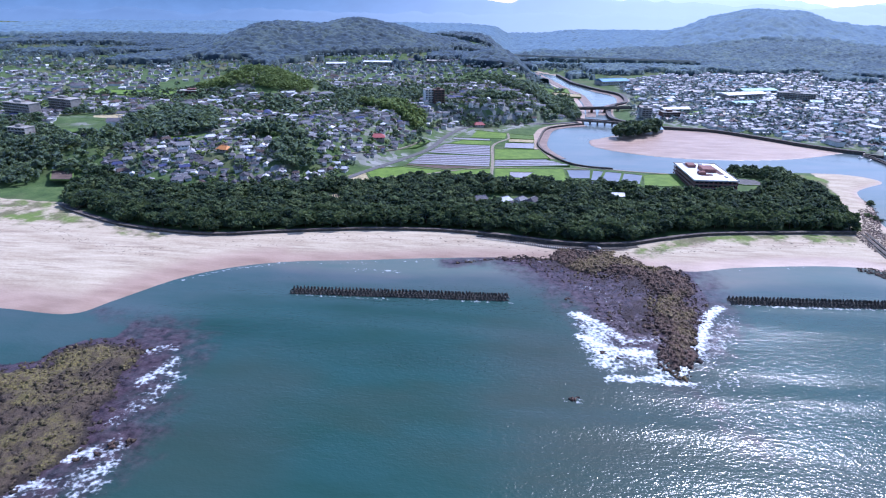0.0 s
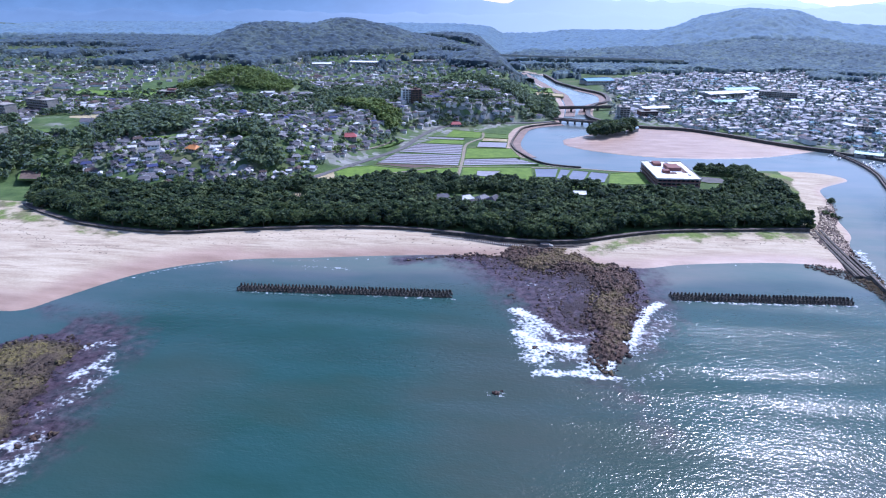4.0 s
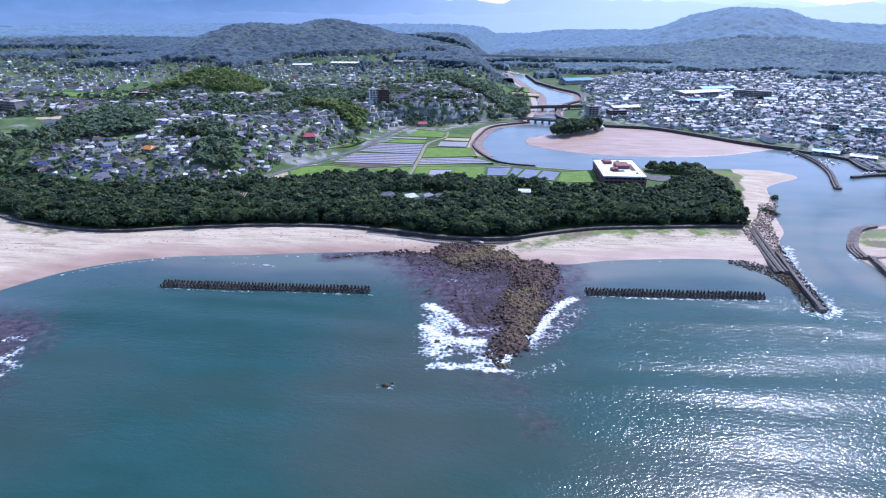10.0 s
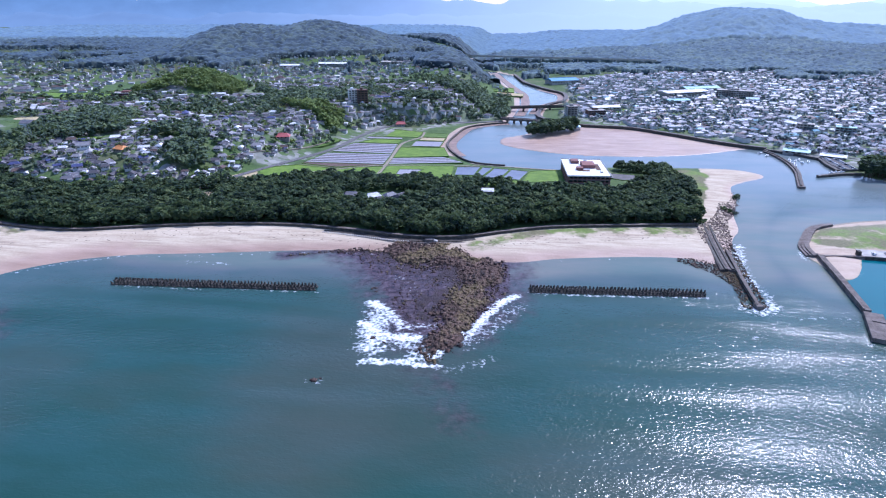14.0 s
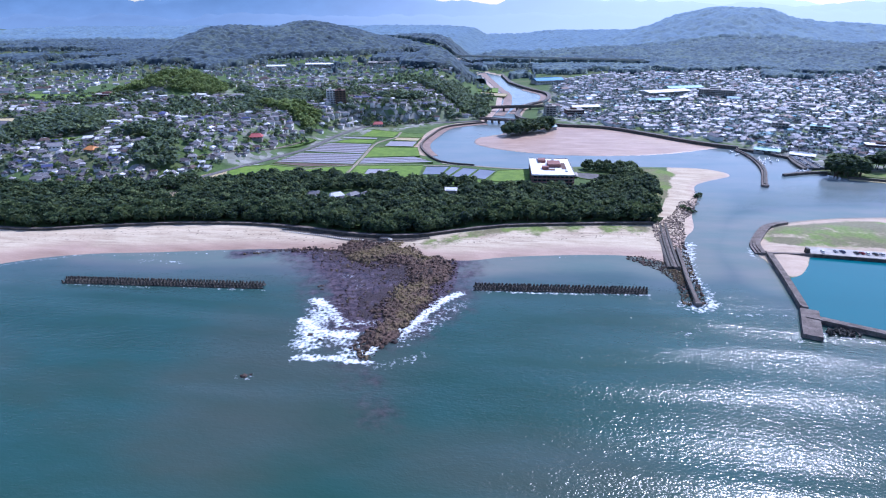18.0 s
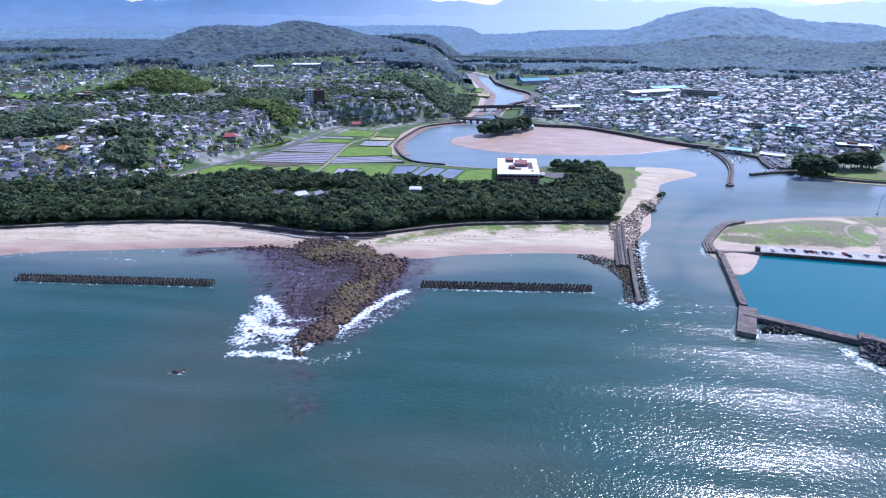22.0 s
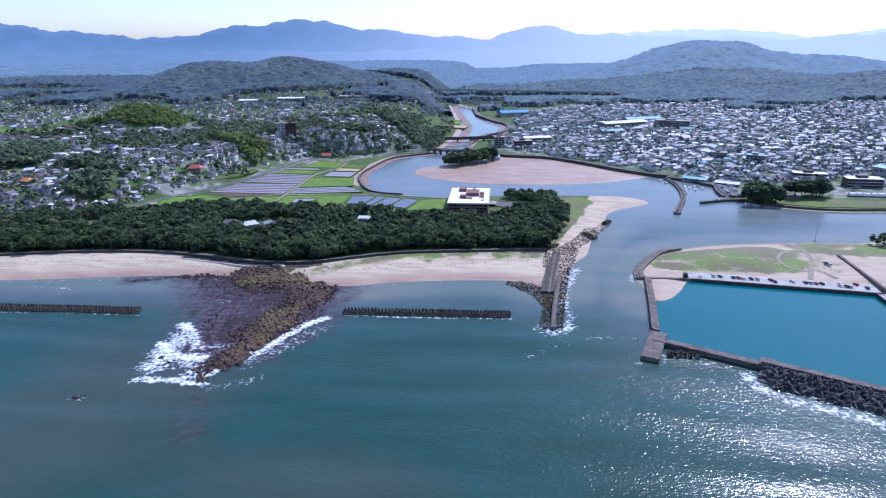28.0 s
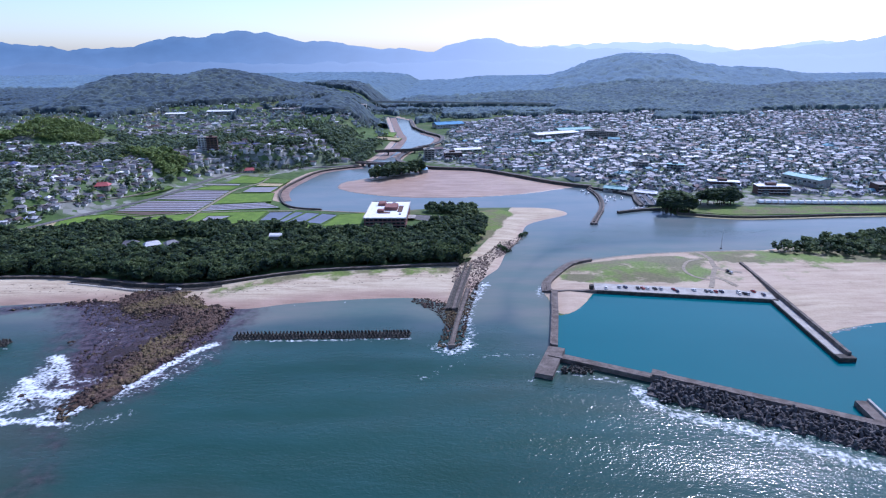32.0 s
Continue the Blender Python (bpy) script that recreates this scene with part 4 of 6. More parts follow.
def canopy(name, places, tall, radius, per, mat, label, seed, category="trees", fill=1.0, flat=0.8, base=TUFT):
    """Crowns of many trees that nobody could count, as one mesh of ragged clumps."""
    rs = np.random.RandomState(seed)
    z = ground_at(places[:, 0], places[:, 1])
    size = 0.72 + 0.5 * rs.rand(len(places)) + 0.12 * (fractal(places[:, 0], places[:, 1], 40, seed) - 0.5)
    c, s = [], []
    for k in range(per):
        a = rs.rand(len(places)) * 6.283
        up = -0.35 + 1.35 * (k + rs.rand(len(places))) / per
        out = 0.70 + 0.28 * rs.rand(len(places))
        r = radius * size * np.sqrt(1 - up * up) * out
        c.append(np.stack([places[:, 0] + r * np.cos(a), places[:, 1] + r * np.sin(a), z + tall * size * (0.52 + 0.44 * up * out)], -1))
        s.append(radius * size * (0.30 + 0.16 * rs.rand(len(places))))
    order = np.arange(per * len(places)).reshape(per, -1).T.ravel()
    v, f = clumps(np.vstack(c)[order], np.concatenate(s)[order] * fill, seed, base=base, flat=flat)
    ob = new(name, make(name, v, f, M[mat], base is TUFT))
    return tagged(ob, label, category, kind="stuff")


CLEAR = [(30, 462, 13), (8, 462, 10), (46, 464, 10), (121, 483, 9), (10, 474, 14), (34, 476, 18), (52, 478, 12), (-124, 466, 13), (160, 487, 8), (121, 494, 9), (212, 556, 46), (252, 560, 21), (-131, 458, 8)]
wood = scatter(WOOD, 7.0, 11, CLEAR)
front = away(SEAWALL, wood[:, 0], wood[:, 1], cap=400)
edge = np.argsort(front + (wood[:, 0] < -330) * 500)[:290]
rest = np.setdiff1d(np.arange(len(wood)), edge)
kinds = [tree_parts(50 + k, 3.4 + 0.35 * k, 8.2 + 0.6 * k, "leaf", "dark evergreen tree with a ragged rounded crown behind the seawall", "tree") for k in range(5)]
rs_ = np.random.RandomState(5)
zs = ground_at(wood[edge, 0], wood[edge, 1])
for n_, (i, z) in enumerate(zip(edge, zs)):
    m = pose(wood[i, 0], wood[i, 1], z - 0.1, 0, 0, rs_.rand() * 360) @ Matrix.Scale(0.85 + 0.4 * rs_.rand(), 4)
    if n_ < 5:
        kinds[n_].matrix_basis = m
        kinds[n_]["group"] = "trees along the seawall"
    else:
        t_ = copy_thing(kinds[n_ % 5], Matrix())
        t_.matrix_basis = m
canopy("coastal_wood", wood[rest], 8.8, 4.4, 34, "leaf", "dense dark green coastal wood", 21, fill=0.8)
ww = scatter(WEST_WOOD, 6.5, 12)
canopy("west_grove", ww, 10.0, 4.2, 12, "grove_leaf", "dense green grove beside the beach", 22)
isl = np.array([(195 + 40 * u * 0.75 - 17 * w * 0.66, 783 + 40 * u * 0.66 + 17 * w * 0.75) for u, w in (np.random.RandomState(8).rand(90, 2) * 2 - 1) if u * u + w * w < 1])
canopy("islet_trees", isl, 15.0, 5.6, 22, "leaf", "dark trees crowded on a small river islet", 23)
park = np.array([(485 + 24 * u, 586 + 20 * w) for u, w in np.random.RandomState(9).rand(30, 2)] + [(529 + 38 * u, 610 + 7 * w) for u, w in np.random.RandomState(10).rand(14, 2)])
pine0 = tree_parts(24, 4.4, 17.0, "leaf", "tall dark pine beside the small boat harbour", "tree", "pine_tree", 70)
pine0["group"] = "pines by the boat harbour"
park_z = ground_at(park[:, 0], park[:, 1])
for n_, ((x, y), z) in enumerate(zip(park, park_z)):
    m = pose(x, y, z - 0.2, 0, 0, 50 * n_) @ Matrix.Diagonal((1.5, 1.5, 0.72 + 0.45 * ((n_ * 7) % 10) / 10, 1))
    if n_:
        copy_thing(pine0, Matrix()).matrix_basis = m
    else:
        pine0.matrix_basis = m
cape_wood = scatter(spline([(528, 468), (545, 456), (600, 444), (720, 440), (900, 450), (900, 545), (660, 515), (560, 478)], 8, True), 7.0, 13)
canopy("cape_wood", cape_wood, 7.5, 4.2, 11, "leaf", "low dark pine wood on the sandy cape", 25)
knoll = scatter(spline([(-440, 900), (-370, 960), (-290, 930), (-265, 880), (-310, 850), (-400, 850)], 8, True), 8.0, 14)
canopy("bamboo_knoll", knoll, 11.0, 5.0, 24, "bamboo", "light green bamboo on a rounded knoll", 26, fill=0.7)


GROVES = [arr((-392, 600), (-415, 735), (-335, 720), (-285, 610), (-330, 580)), arr((-190, 518), (-212, 600), (-183, 608), (-152, 525)), arr((-195, 790), (-205, 935), (-143, 930), (-88, 862), (-122, 800)),
          arr((136, 870), (60, 950), (10, 1060), (112, 1040), (142, 960)), arr((-260, 600), (-230, 640), (-200, 622), (-225, 590)), arr((-30, 880), (0, 930), (50, 900), (20, 860))]
BAMBOO = arr((-165, 792), (-128, 800), (-80, 772), (-72, 712), (-112, 738))
FARMS = [arr((-455, 578), (-395, 584), (-428, 690), (-505, 660)), arr((-610, 905), (-471, 892), (-451, 846), (-600, 845)), arr((-330, 575), (-285, 590), (-262, 625), (-300, 628), (-345, 605))]
for k_, g_ in enumerate(GROVES):
    canopy("grove", scatter(g_, 7.5, 40 + k_), 10.0, 4.8, 18, "grove_leaf", "dark grove of evergreen trees inside the village", 45 + k_)
canopy("slope_shrubs", scatter(arr((-61, 804), (-64, 882), (53, 901), (70, 832), (9, 791)), 8.5, 47), 4.5, 3.2, 12, "grove_leaf", "low green shrubs on the slope above the road", 62, "bushes")
canopy("bamboo_grove", scatter(BAMBOO, 6.5, 48), 11.0, 4.4, 16, "bamboo", "dense light green bamboo by the village", 49)


def free(x, y, bamboo=True):
    """Off the groves and farm plots."""
    ok = ~inside(BAMBOO, x, y) & ((x + 351) ** 2 / 95 ** 2 + (y - 900) ** 2 / 62 ** 2 > 1)
    for g in GROVES + FARMS:
        ok &= ~inside(g, x, y)
    return ok


def hill_places(step, region, seed, dens):
    p = scatter(np.array(region, float), step, seed)
    keep = dens(p[:, 0], p[:, 1], np.random.RandomState(seed).rand(len(p)))
    return p[keep]


def tree_cover(x, y):
    """How wooded the inland is, 0 to 1."""
    n = fractal(x, y, 95, 61) - 0.06
    h = sum(a * np.exp(-((x - cx) / sx) ** 2 - ((y - cy) / sy) ** 2) for cx, cy, sx, sy, a in HILLS)
    c = smooth(n, 0.47, 0.60) + smooth(h, 9, 20)
    town = inside(arr((190, 860), (440, 715), (490, 600), (2000, 600), (2000, 1380), (1250, 1500), (700, 1560), (250, 1340)), x, y)
    return np.where(town, 0.45 * smooth(n, 0.5, 0.62) + 1.0 * smooth(h, 14, 22), np.clip(c, 0, 1))


FIELDS_AREA = arr((-125, 500), (-90, 600), (-60, 690), (-30, 800), (70, 780), (60, 700), (100, 620), (200, 600), (235, 600), (200, 510), (90, 500))
VILLAGE_AREA = arr((-620, 520), (-330, 488), (-150, 490), (-100, 620), (-60, 760), (0, 830), (128, 890), (120, 1060), (-330, 1060), (-640, 800))
inland = hill_places(9.5, [(-760, 500), (130, 500), (150, 860), (140, 1150), (-900, 1150)], 15,
                     lambda x, y, r: (r < 0.02 + tree_cover(x, y) * 0.55) & free(x, y) & ~inside(FIELDS_AREA, x, y) & ~inside(WOOD, x, y) & ~inside(WEST_WOOD, x, y) & (shore_distance(x, y) > 6) & (away(BASE_ROAD, x, y, cap=50) > 9))
canopy("village_trees", inland, 8.5, 4.8, 12, "grove_leaf", "clumps of dark trees between village houses", 27)
garden = hill_places(9.0, VILLAGE_AREA, 19, lambda x, y, r: (r < 0.50) & free(x, y) & ~inside(FIELDS_AREA, x, y) & ~inside(WOOD, x, y) & (shore_distance(x, y) > 8) & (away(BASE_ROAD, x, y, cap=50) > 7))
canopy("garden_trees", garden[::2], 5.4, 3.1, 10, "grove_leaf", "small dark garden trees and hedges between houses", 31)
canopy("garden_hedges", garden[1::2], 4.0, 3.0, 9, "bamboo", "light green hedges and vegetable plots between houses", 37, "bushes")
CUTTING = arr((-280, 1790), (510, 1590), (540, 1660), (-260, 1850))


def crown_relief(x, y, cell, seed):
    """Domed crowns on a jittered grid, 0 to 1."""
    rs = np.random.RandomState(seed)
    jx, jy, tall = rs.rand(128, 128), rs.rand(128, 128), 0.6 + 0.4 * rs.rand(128, 128)
    i, j = np.floor(x / cell).astype(int), np.floor(y / cell).astype(int)
    best = np.zeros_like(x)
    for a in (-1, 0, 1):
        for b in (-1, 0, 1):
            p, q = (i + a) % 128, (j + b) % 128
            r2 = ((i + a + jx[p, q]) * cell - x) ** 2 + ((j + b + jy[p, q]) * cell - y) ** 2
            best = np.maximum(best, tall[p, q] * np.sqrt(np.clip(1 - r2 / (0.85 * cell) ** 2, 0, 1)))
    return best


def forest_sheet(name, x0, x1, y0, y1, step, cell, tall, mat, label, seed, cover):
    """A closed, lumpy tree cover that follows the land and drops to it at its edges."""
    gx, gy = np.meshgrid(np.arange(x0, x1, step), np.arange(y0, y1, step))
    rs = np.random.RandomState(seed)
    w, h = gx.shape[1], gx.shape[0]
    x = (gx + (rs.rand(h, w) - 0.5) * step * 0.5).ravel()
    y = (gy + (rs.rand(h, w) - 0.5) * step * 0.5).ravel()
    c = cover(x, y)
    z = height(x, y) + np.where(c > 0.5, tall * (0.25 + 0.85 * crown_relief(x, y, cell, seed) + 0.15 * lumps(x, y, 40, seed)), -1.0)
    i = (np.arange(h - 1)[:, None] * w + np.arange(w - 1)[None]).ravel()
    f = np.stack([i, i + 1, i + w + 1, i + w], -1)
    keep = (c[f].max(1) > 0.5) & (np.abs(x[f[:, 0]] - 150) < 0.86 * y[f[:, 0]] + 260)
    f = f[keep]
    used, f = np.unique(f, return_inverse=True)
    ob = new(name, make(name, np.stack([x, y, z], -1)[used], f.reshape(-1, 4), M[mat]))
    return tagged(ob, label, "forest", kind="stuff")


def wooded(x, y):
    c = tree_cover(x, y) + 0.5 * (fractal(x, y, 60, 71) - 0.5) > 0.42
    c &= (y > 1145) & ((x < 140) | (y > 1360 + 0.05 * np.abs(x - 700))) & (shore_distance(x, y) > 12)
    c |= (y > 1640) & (fractal(x, y, 130, 77) > 0.36)
    c |= (x > 230) & (y > 1500 + (fractal(x, y, 150, 79) - 0.5) * 220)
    c &= y > 1130 + 160 * fractal(x, y, 80, 78)
    return (c & ~inside(CUTTING, x, y)).astype(float)


forest_sheet("hill_forest", -1500, 100, 1150, 1975, 3.8, 10.0, 12.0, "hazed_hill_canopy", "dark blue green forest covering the inland hill", 28, wooded)
forest_sheet("valley_forest", 100.2, 2100, 1300, 1975, 4.0, 11.0, 12.0, "hazed_valley_canopy", "hazy green forest on the slopes behind the town", 33, wooded)
forest_sheet("far_forest", -2400, 2600, 1960.2, 3350, 8.5, 19.0, 17.0, "hazed_far_canopy", "pale hazy forest on the far hills", 29, lambda x, y: (y > 1968).astype(float))
lone = hill_places(13.0, [(-1300, 1150), (140, 1150), (110, 1500), (200, 1400), (430, 1490), (800, 1550), (1250, 1500), (1900, 1350), (1900, 1900), (-1500, 1900)], 16,
                   lambda x, y, r: (r < 0.32) & (wooded(x, y) < 0.5) & (shore_distance(x, y) > 12) & ((r < 0.12) | ~inside(CUTTING, x, y)))
canopy("scattered_trees", lone, 9.0, 5.5, 6, "hazed_leaf", "scattered trees between houses at the hill foot", 28)
townt = hill_places(13, [(215, 890), (440, 730), (500, 640), (1700, 640), (1700, 1450), (760, 1560), (260, 1330)], 18, lambda x, y, r: (r < 0.58 + tree_cover(x, y)) & (shore_distance(x, y) > 12))
canopy("town_trees", townt, 6.2, 4.6, 5, "hazed_leaf", "garden trees scattered among town roofs", 30)

# ---- houses ----
def house(seed, sx, sy, tall, hip, roof="roof", wall="pale_wall", wing=True, label="grey tiled house with pale walls in the village", name="house"):
    rs = np.random.RandomState(seed)
    t = thing(name, label, "house")
    tall *= 0.72
    walls = [box(-sx / 2, sx / 2, -sy / 2, sy / 2, -3, tall)]
    if wing:
        walls.append(box(sx * 0.1, sx * 0.48, -sy * 0.85, -sy * 0.45, -3, tall * 0.6))
    part("wall", join(walls), wall, t)
    roofs = [gable(sx, sy, tall, sy * 0.34, 1.0, 0.2, hip)]
    if wing:
        roofs.append(turned(gable(sx * 0.38, sy * 0.5, tall * 0.6, 1.1, 0.4, 0.18, 0.6), sx * 0.29, -sy * 0.65))
    part("roof", join(roofs), roof, t)
    part("ridge_cap", box(-sx / 2 - 0.9 + hip, sx / 2 + 0.9 - hip, -0.25, 0.25, tall + sy * 0.34 - 0.15, tall + sy * 0.34 + 0.2), roof, t)
    pane = make("window", *box(-0.9, 0.9, -0.05, 0.05, -0.6, 0.6), M["glass"])
    for k in range(3):
        part("window", pane, "glass", t, m=pose(-sx * 0.35 + k * sx * 0.3, -sy / 2 - 0.03, tall * 0.62))
    part("window", pane, "glass", t, m=pose(-sx / 2 - 0.03, 0, tall * 0.62, 0, 0, 90))
    return t


def house_soup(name, places, seed, label, roof="roof", wall="cream", big=0.04, size=1.0):
    """Houses too many and too far to count: walls and pitched roofs in two meshes under one name."""
    rs = np.random.RandomState(seed)
    z = ground_at(places[:, 0], places[:, 1])
    wv, wf, rv, rf = [], [], [], []
    for (x, y), h in zip(places, z):
        sx, sy = size * (6.2 + 5.8 * rs.rand()), size * (5 + 3.2 * rs.rand())
        tall = 2.4 if rs.rand() < 0.65 else 4.0
        if rs.rand() < big:
            sx, sy, tall = sx * 2, sy * 1.6, tall * 1.4
        ang = math.radians(18) * math.sin(x / 130 + y / 190) + (math.pi / 2 if rs.rand() < 0.35 else 0) + rs.rand() * 0.2
        a = turned(box(-sx / 2, sx / 2, -sy / 2, sy / 2, -3, tall), x, y, h, ang)
        hip = sy * 0.45 if rs.rand() < 0.5 else 0.0
        b = turned(gable(sx, sy, tall, sy * (0.12 + 0.2 * rs.rand()), 0.6, 0.2, hip), x, y, h, ang)
        wf += [tuple(i + len(wv) for i in q) for q in a[1]]
        wv += a[0]
        rf += [tuple(i + len(rv) for i in q) for q in b[1]]
        rv += b[0]
    ob = tagged(new(name, make(name, wv, wf, M[wall])), label, "houses", kind="stuff")
    r = part("roofs", (rv, rf), roof, ob)
    r["kind"] = "stuff"
    return ob


VILLAGE = arr((-420, 520), (-330, 492), (-230, 480), (-150, 498), (-128, 560), (-100, 620), (-75, 690), (-60, 760), (-20, 815), (80, 850), (128, 880), (120, 1000), (40, 1080), (-120, 1060), (-330, 1000), (-470, 820), (-600, 650))


def housed(x, y, r):
    n = tree_cover(x, y)
    return (n < 0.75) & (r < 0.84) & free(x, y) & (away(BASE_ROAD, x, y, cap=50) > 9)


vill = hill_places(9.8, VILLAGE, 31, housed)
special = arr((-114, 637), (-247, 545), (-292, 556))
keep_ = np.all([(vill[:, 0] - a) ** 2 + (vill[:, 1] - b) ** 2 > 260 for a, b in special], axis=0)
vill = vill[keep_]
order_ = np.argsort(vill[:, 1] + 0.25 * np.abs(vill[:, 0] + 100))
near_v, far_v = vill[order_[:270]], vill[order_[270:]]
protos = [house(70 + k, 9.5 + k % 3 * 1.8, 7 + k % 2 * 1.4, 3.2 if k % 3 else 5.4, 2.6 if k % 2 else 0.0, wing=k != 3) for k in range(6)]
hz = ground_at(near_v[:, 0], near_v[:, 1])
rs_ = np.random.RandomState(77)
for n_, ((x, y), z) in enumerate(zip(near_v, hz)):
    m = Matrix.Translation((x, y, z)) @ Matrix.Scale(0.50 + 0.36 * rs_.rand() ** 1.5, 4) @ pose(0, 0, 0, 0, 0, math.degrees(0.3 * math.sin(x / 90) + 0.5) + (90 if rs_.rand() < 0.45 else 0) + rs_.rand() * 34 - 17)
    if n_ < 6:
        protos[n_].matrix_basis = m
        protos[n_]["group"] = "village houses"
    else:
        copy_thing(protos[n_ % 6], Matrix()).matrix_basis = m
house_soup("village_houses", far_v, 32, "grey roofed village houses among trees", wall="pale_wall", size=0.85)
upland = hill_places(17, [(-900, 1000), (-300, 1010), (-100, 1065), (60, 1090), (100, 1300), (-60, 1420), (-300, 1480), (-700, 1330), (-1100, 1200)], 33, lambda x, y, r: (tree_cover(x, y) < 0.5) & (r < 0.62) & (shore_distance(x, y) > 15))
house_soup("upland_houses", upland, 34, "small pale houses scattered at the hill foot", wall="pale_wall", size=0.82)
west = hill_places(16, [(-1000, 620), (-620, 640), (-480, 830), (-560, 1000), (-1200, 1000)], 35, lambda x, y, r: (tree_cover(x, y) < 0.6) & (r < 0.6) & free(x, y))
house_soup("west_houses", west, 36, "distant pale houses and sheds in green land", wall="pale_wall")
TOWN = arr((222, 905), (300, 845), (395, 760), (440, 735), (480, 690), (520, 660), (640, 668), (700, 640), (1300, 660), (1700, 700), (1800, 1350), (1250, 1500), (760, 1540), (420, 1480), (260, 1340), (262, 1050))
GREENS = [(300, 960, 26), (330, 1040, 24), (280, 1120, 30), (440, 1150, 52), (540, 1120, 34), (395, 930, 20), (560, 930, 20), (700, 900, 22), (880, 800, 26), (690, 700, 34), (625, 665, 24), (250, 1300, 40), (520, 780, 14), (800, 1080, 30)]


def in_town(x, y, r):
    ok = (tree_cover(x, y) < 0.5) & (shore_distance(x, y) > 16) & (r < 0.93)
    for a, b, c in GREENS:
        ok &= (x - a) ** 2 + (y - b) ** 2 > c * c
    return ok


town_p = hill_places(12.6, TOWN, 37, in_town)
order_ = np.argsort(town_p[:, 1] + 0.15 * np.abs(town_p[:, 0] - 560))
near_t, far_t = town_p[order_[:210]], town_p[order_[210:]]
tprotos = [house(90 + k, 9 + k % 3 * 2, 7.2 + k % 2 * 1.2, 5.6 if k % 2 else 3.2, 2.4 if k % 2 else 0.0, "town_roof", wing=k % 2 == 0, label="tightly packed town house with a pale tiled roof", name="town_house") for k in range(6)]
hz = ground_at(near_t[:, 0], near_t[:, 1])
for n_, ((x, y), z) in enumerate(zip(near_t, hz)):
    m = pose(x, y, z, 0, 0, -25 + 20 * math.sin(x / 120) + (90 if rs_.rand() < 0.4 else 0) + rs_.rand() * 16 - 8) @ Matrix.Scale(0.72 + 0.3 * rs_.rand(), 4)
    if n_ < 6:
        tprotos[n_].matrix_basis = m
        tprotos[n_]["group"] = "town houses by the river"
    else:
        copy_thing(tprotos[n_ % 6], m)
house_soup("town_houses", far_t, 38, "close packed town houses with glinting roofs", "town_roof", "pale_wall", big=0.05, size=0.92)

# ---- shore works ----
def tetrapod(size):
    """A four-legged armour block."""
    legs = [Vector(d).normalized() for d in ((0, 0, 1), (0.94, 0, -0.33), (-0.47, 0.816, -0.33), (-0.47, -0.816, -0.33))]
    pieces = []
    for d in legs:
        q = d.to_track_quat("Z", "Y")
        v, f = [], []
        for r, s in ((0.30, 0.0), (0.19, 0.92), (0.12, 1.0)):
            for k in range(6):
                p = q @ Vector((r * math.cos(k * 1.0472), r * math.sin(k * 1.0472), s))
                v.append(tuple(p * size))
        for k in range(2):
            f += [(k * 6 + i, k * 6 + (i + 1) % 6, k * 6 + 6 + (i + 1) % 6, k * 6 + 6 + i) for i in range(6)]
        f.append(tuple(range(12, 18)))
        pieces.append((v, f))
    return join(pieces)


TETRA = make("tetrapod", *tetrapod(1.9), M["dark_concrete"])
TETRA_BIG = make("tetrapod", *tetrapod(2.9), M["block"])


def offshore_breakwater(a, b, label, seed):
    """A low line of armour blocks lying in three ranks off the beach."""
    rs = np.random.RandomState(seed)
    a, b = Vector(a), Vector(b)
    d = (b - a).normalized()
    nrm = Vector((-d.y, d.x))
    t = thing("offshore_breakwater", label, "breakwater", "breakwaters off the beach")
    n = int((b - a).length / 2.05)
    part("rubble_core", turned(box(0, (b - a).length, -3.0, 3.2, -3, 0.35, 0.9), a.x, a.y, 0, math.atan2(d.y, d.x)), "dark_concrete", t)
    for k in range(n):
        for row, (off, z) in enumerate(((-2.6, 0.35), (0.2, 1.35), (2.9, 0.4))):
            p = a + d * (2.05 * k + 1.0 + (row == 1) * 1.0) + nrm * off
            part("tetrapod", TETRA, "", t, m=pose(p.x + rs.rand() * 0.3, p.y + rs.rand() * 0.3, z + rs.rand() * 0.25, rs.rand() * 26 - 13, rs.rand() * 26 - 13, 90 + rs.rand() * 40 + (row == 1) * 60))


offshore_breakwater((-99, 298), (26, 302), "low dark tetrapod breakwater with waves at its foot", 1)
offshore_breakwater((151, 312), (252, 316), "straight dark tetrapod breakwater parallel to the sandy beach", 2)

wall = thing("seawall", "long curved dark concrete seawall in front of the wood", "seawall", kind="structure")
part("wall", ribbon(SEAWALL, 0.5, 0.6, 0.0, 4.4), "dark_concrete", wall)
part("coping", ribbon(SEAWALL, 0.55, 0.75, 4.4, 4.75), "concrete", wall)
part("path", ribbon(SEAWALL + (0.3, 2.6), 1.7, 1.7, 1.5, 3.9), "concrete", wall)
apron = SEAWALL[(SEAWALL[:, 0] > 2) & (SEAWALL[:, 0] < 118)]
part("apron", ribbon(apron - (0, 3.2), 2.6, 2.0, 0.5, 2.5), "dark_concrete", wall)
part("toe", ribbon(apron - (0, 6.4), 0.9, 0.9, 0.2, 2.1), "concrete", wall)
for i in range(0, len(apron) - 1, 1):
    p, q = apron[i], apron[i + 1]
    if 4 < p[0] < 72:
        for u in (0.0, 0.5):
            c = p + (q - p) * u
            part("step_block", box(-0.45, 0.45, -1.0, 1.0, 0, 0.9, 0.1), "pale_concrete", wall, m=pose(c[0], c[1] - 6.6, 1.9))
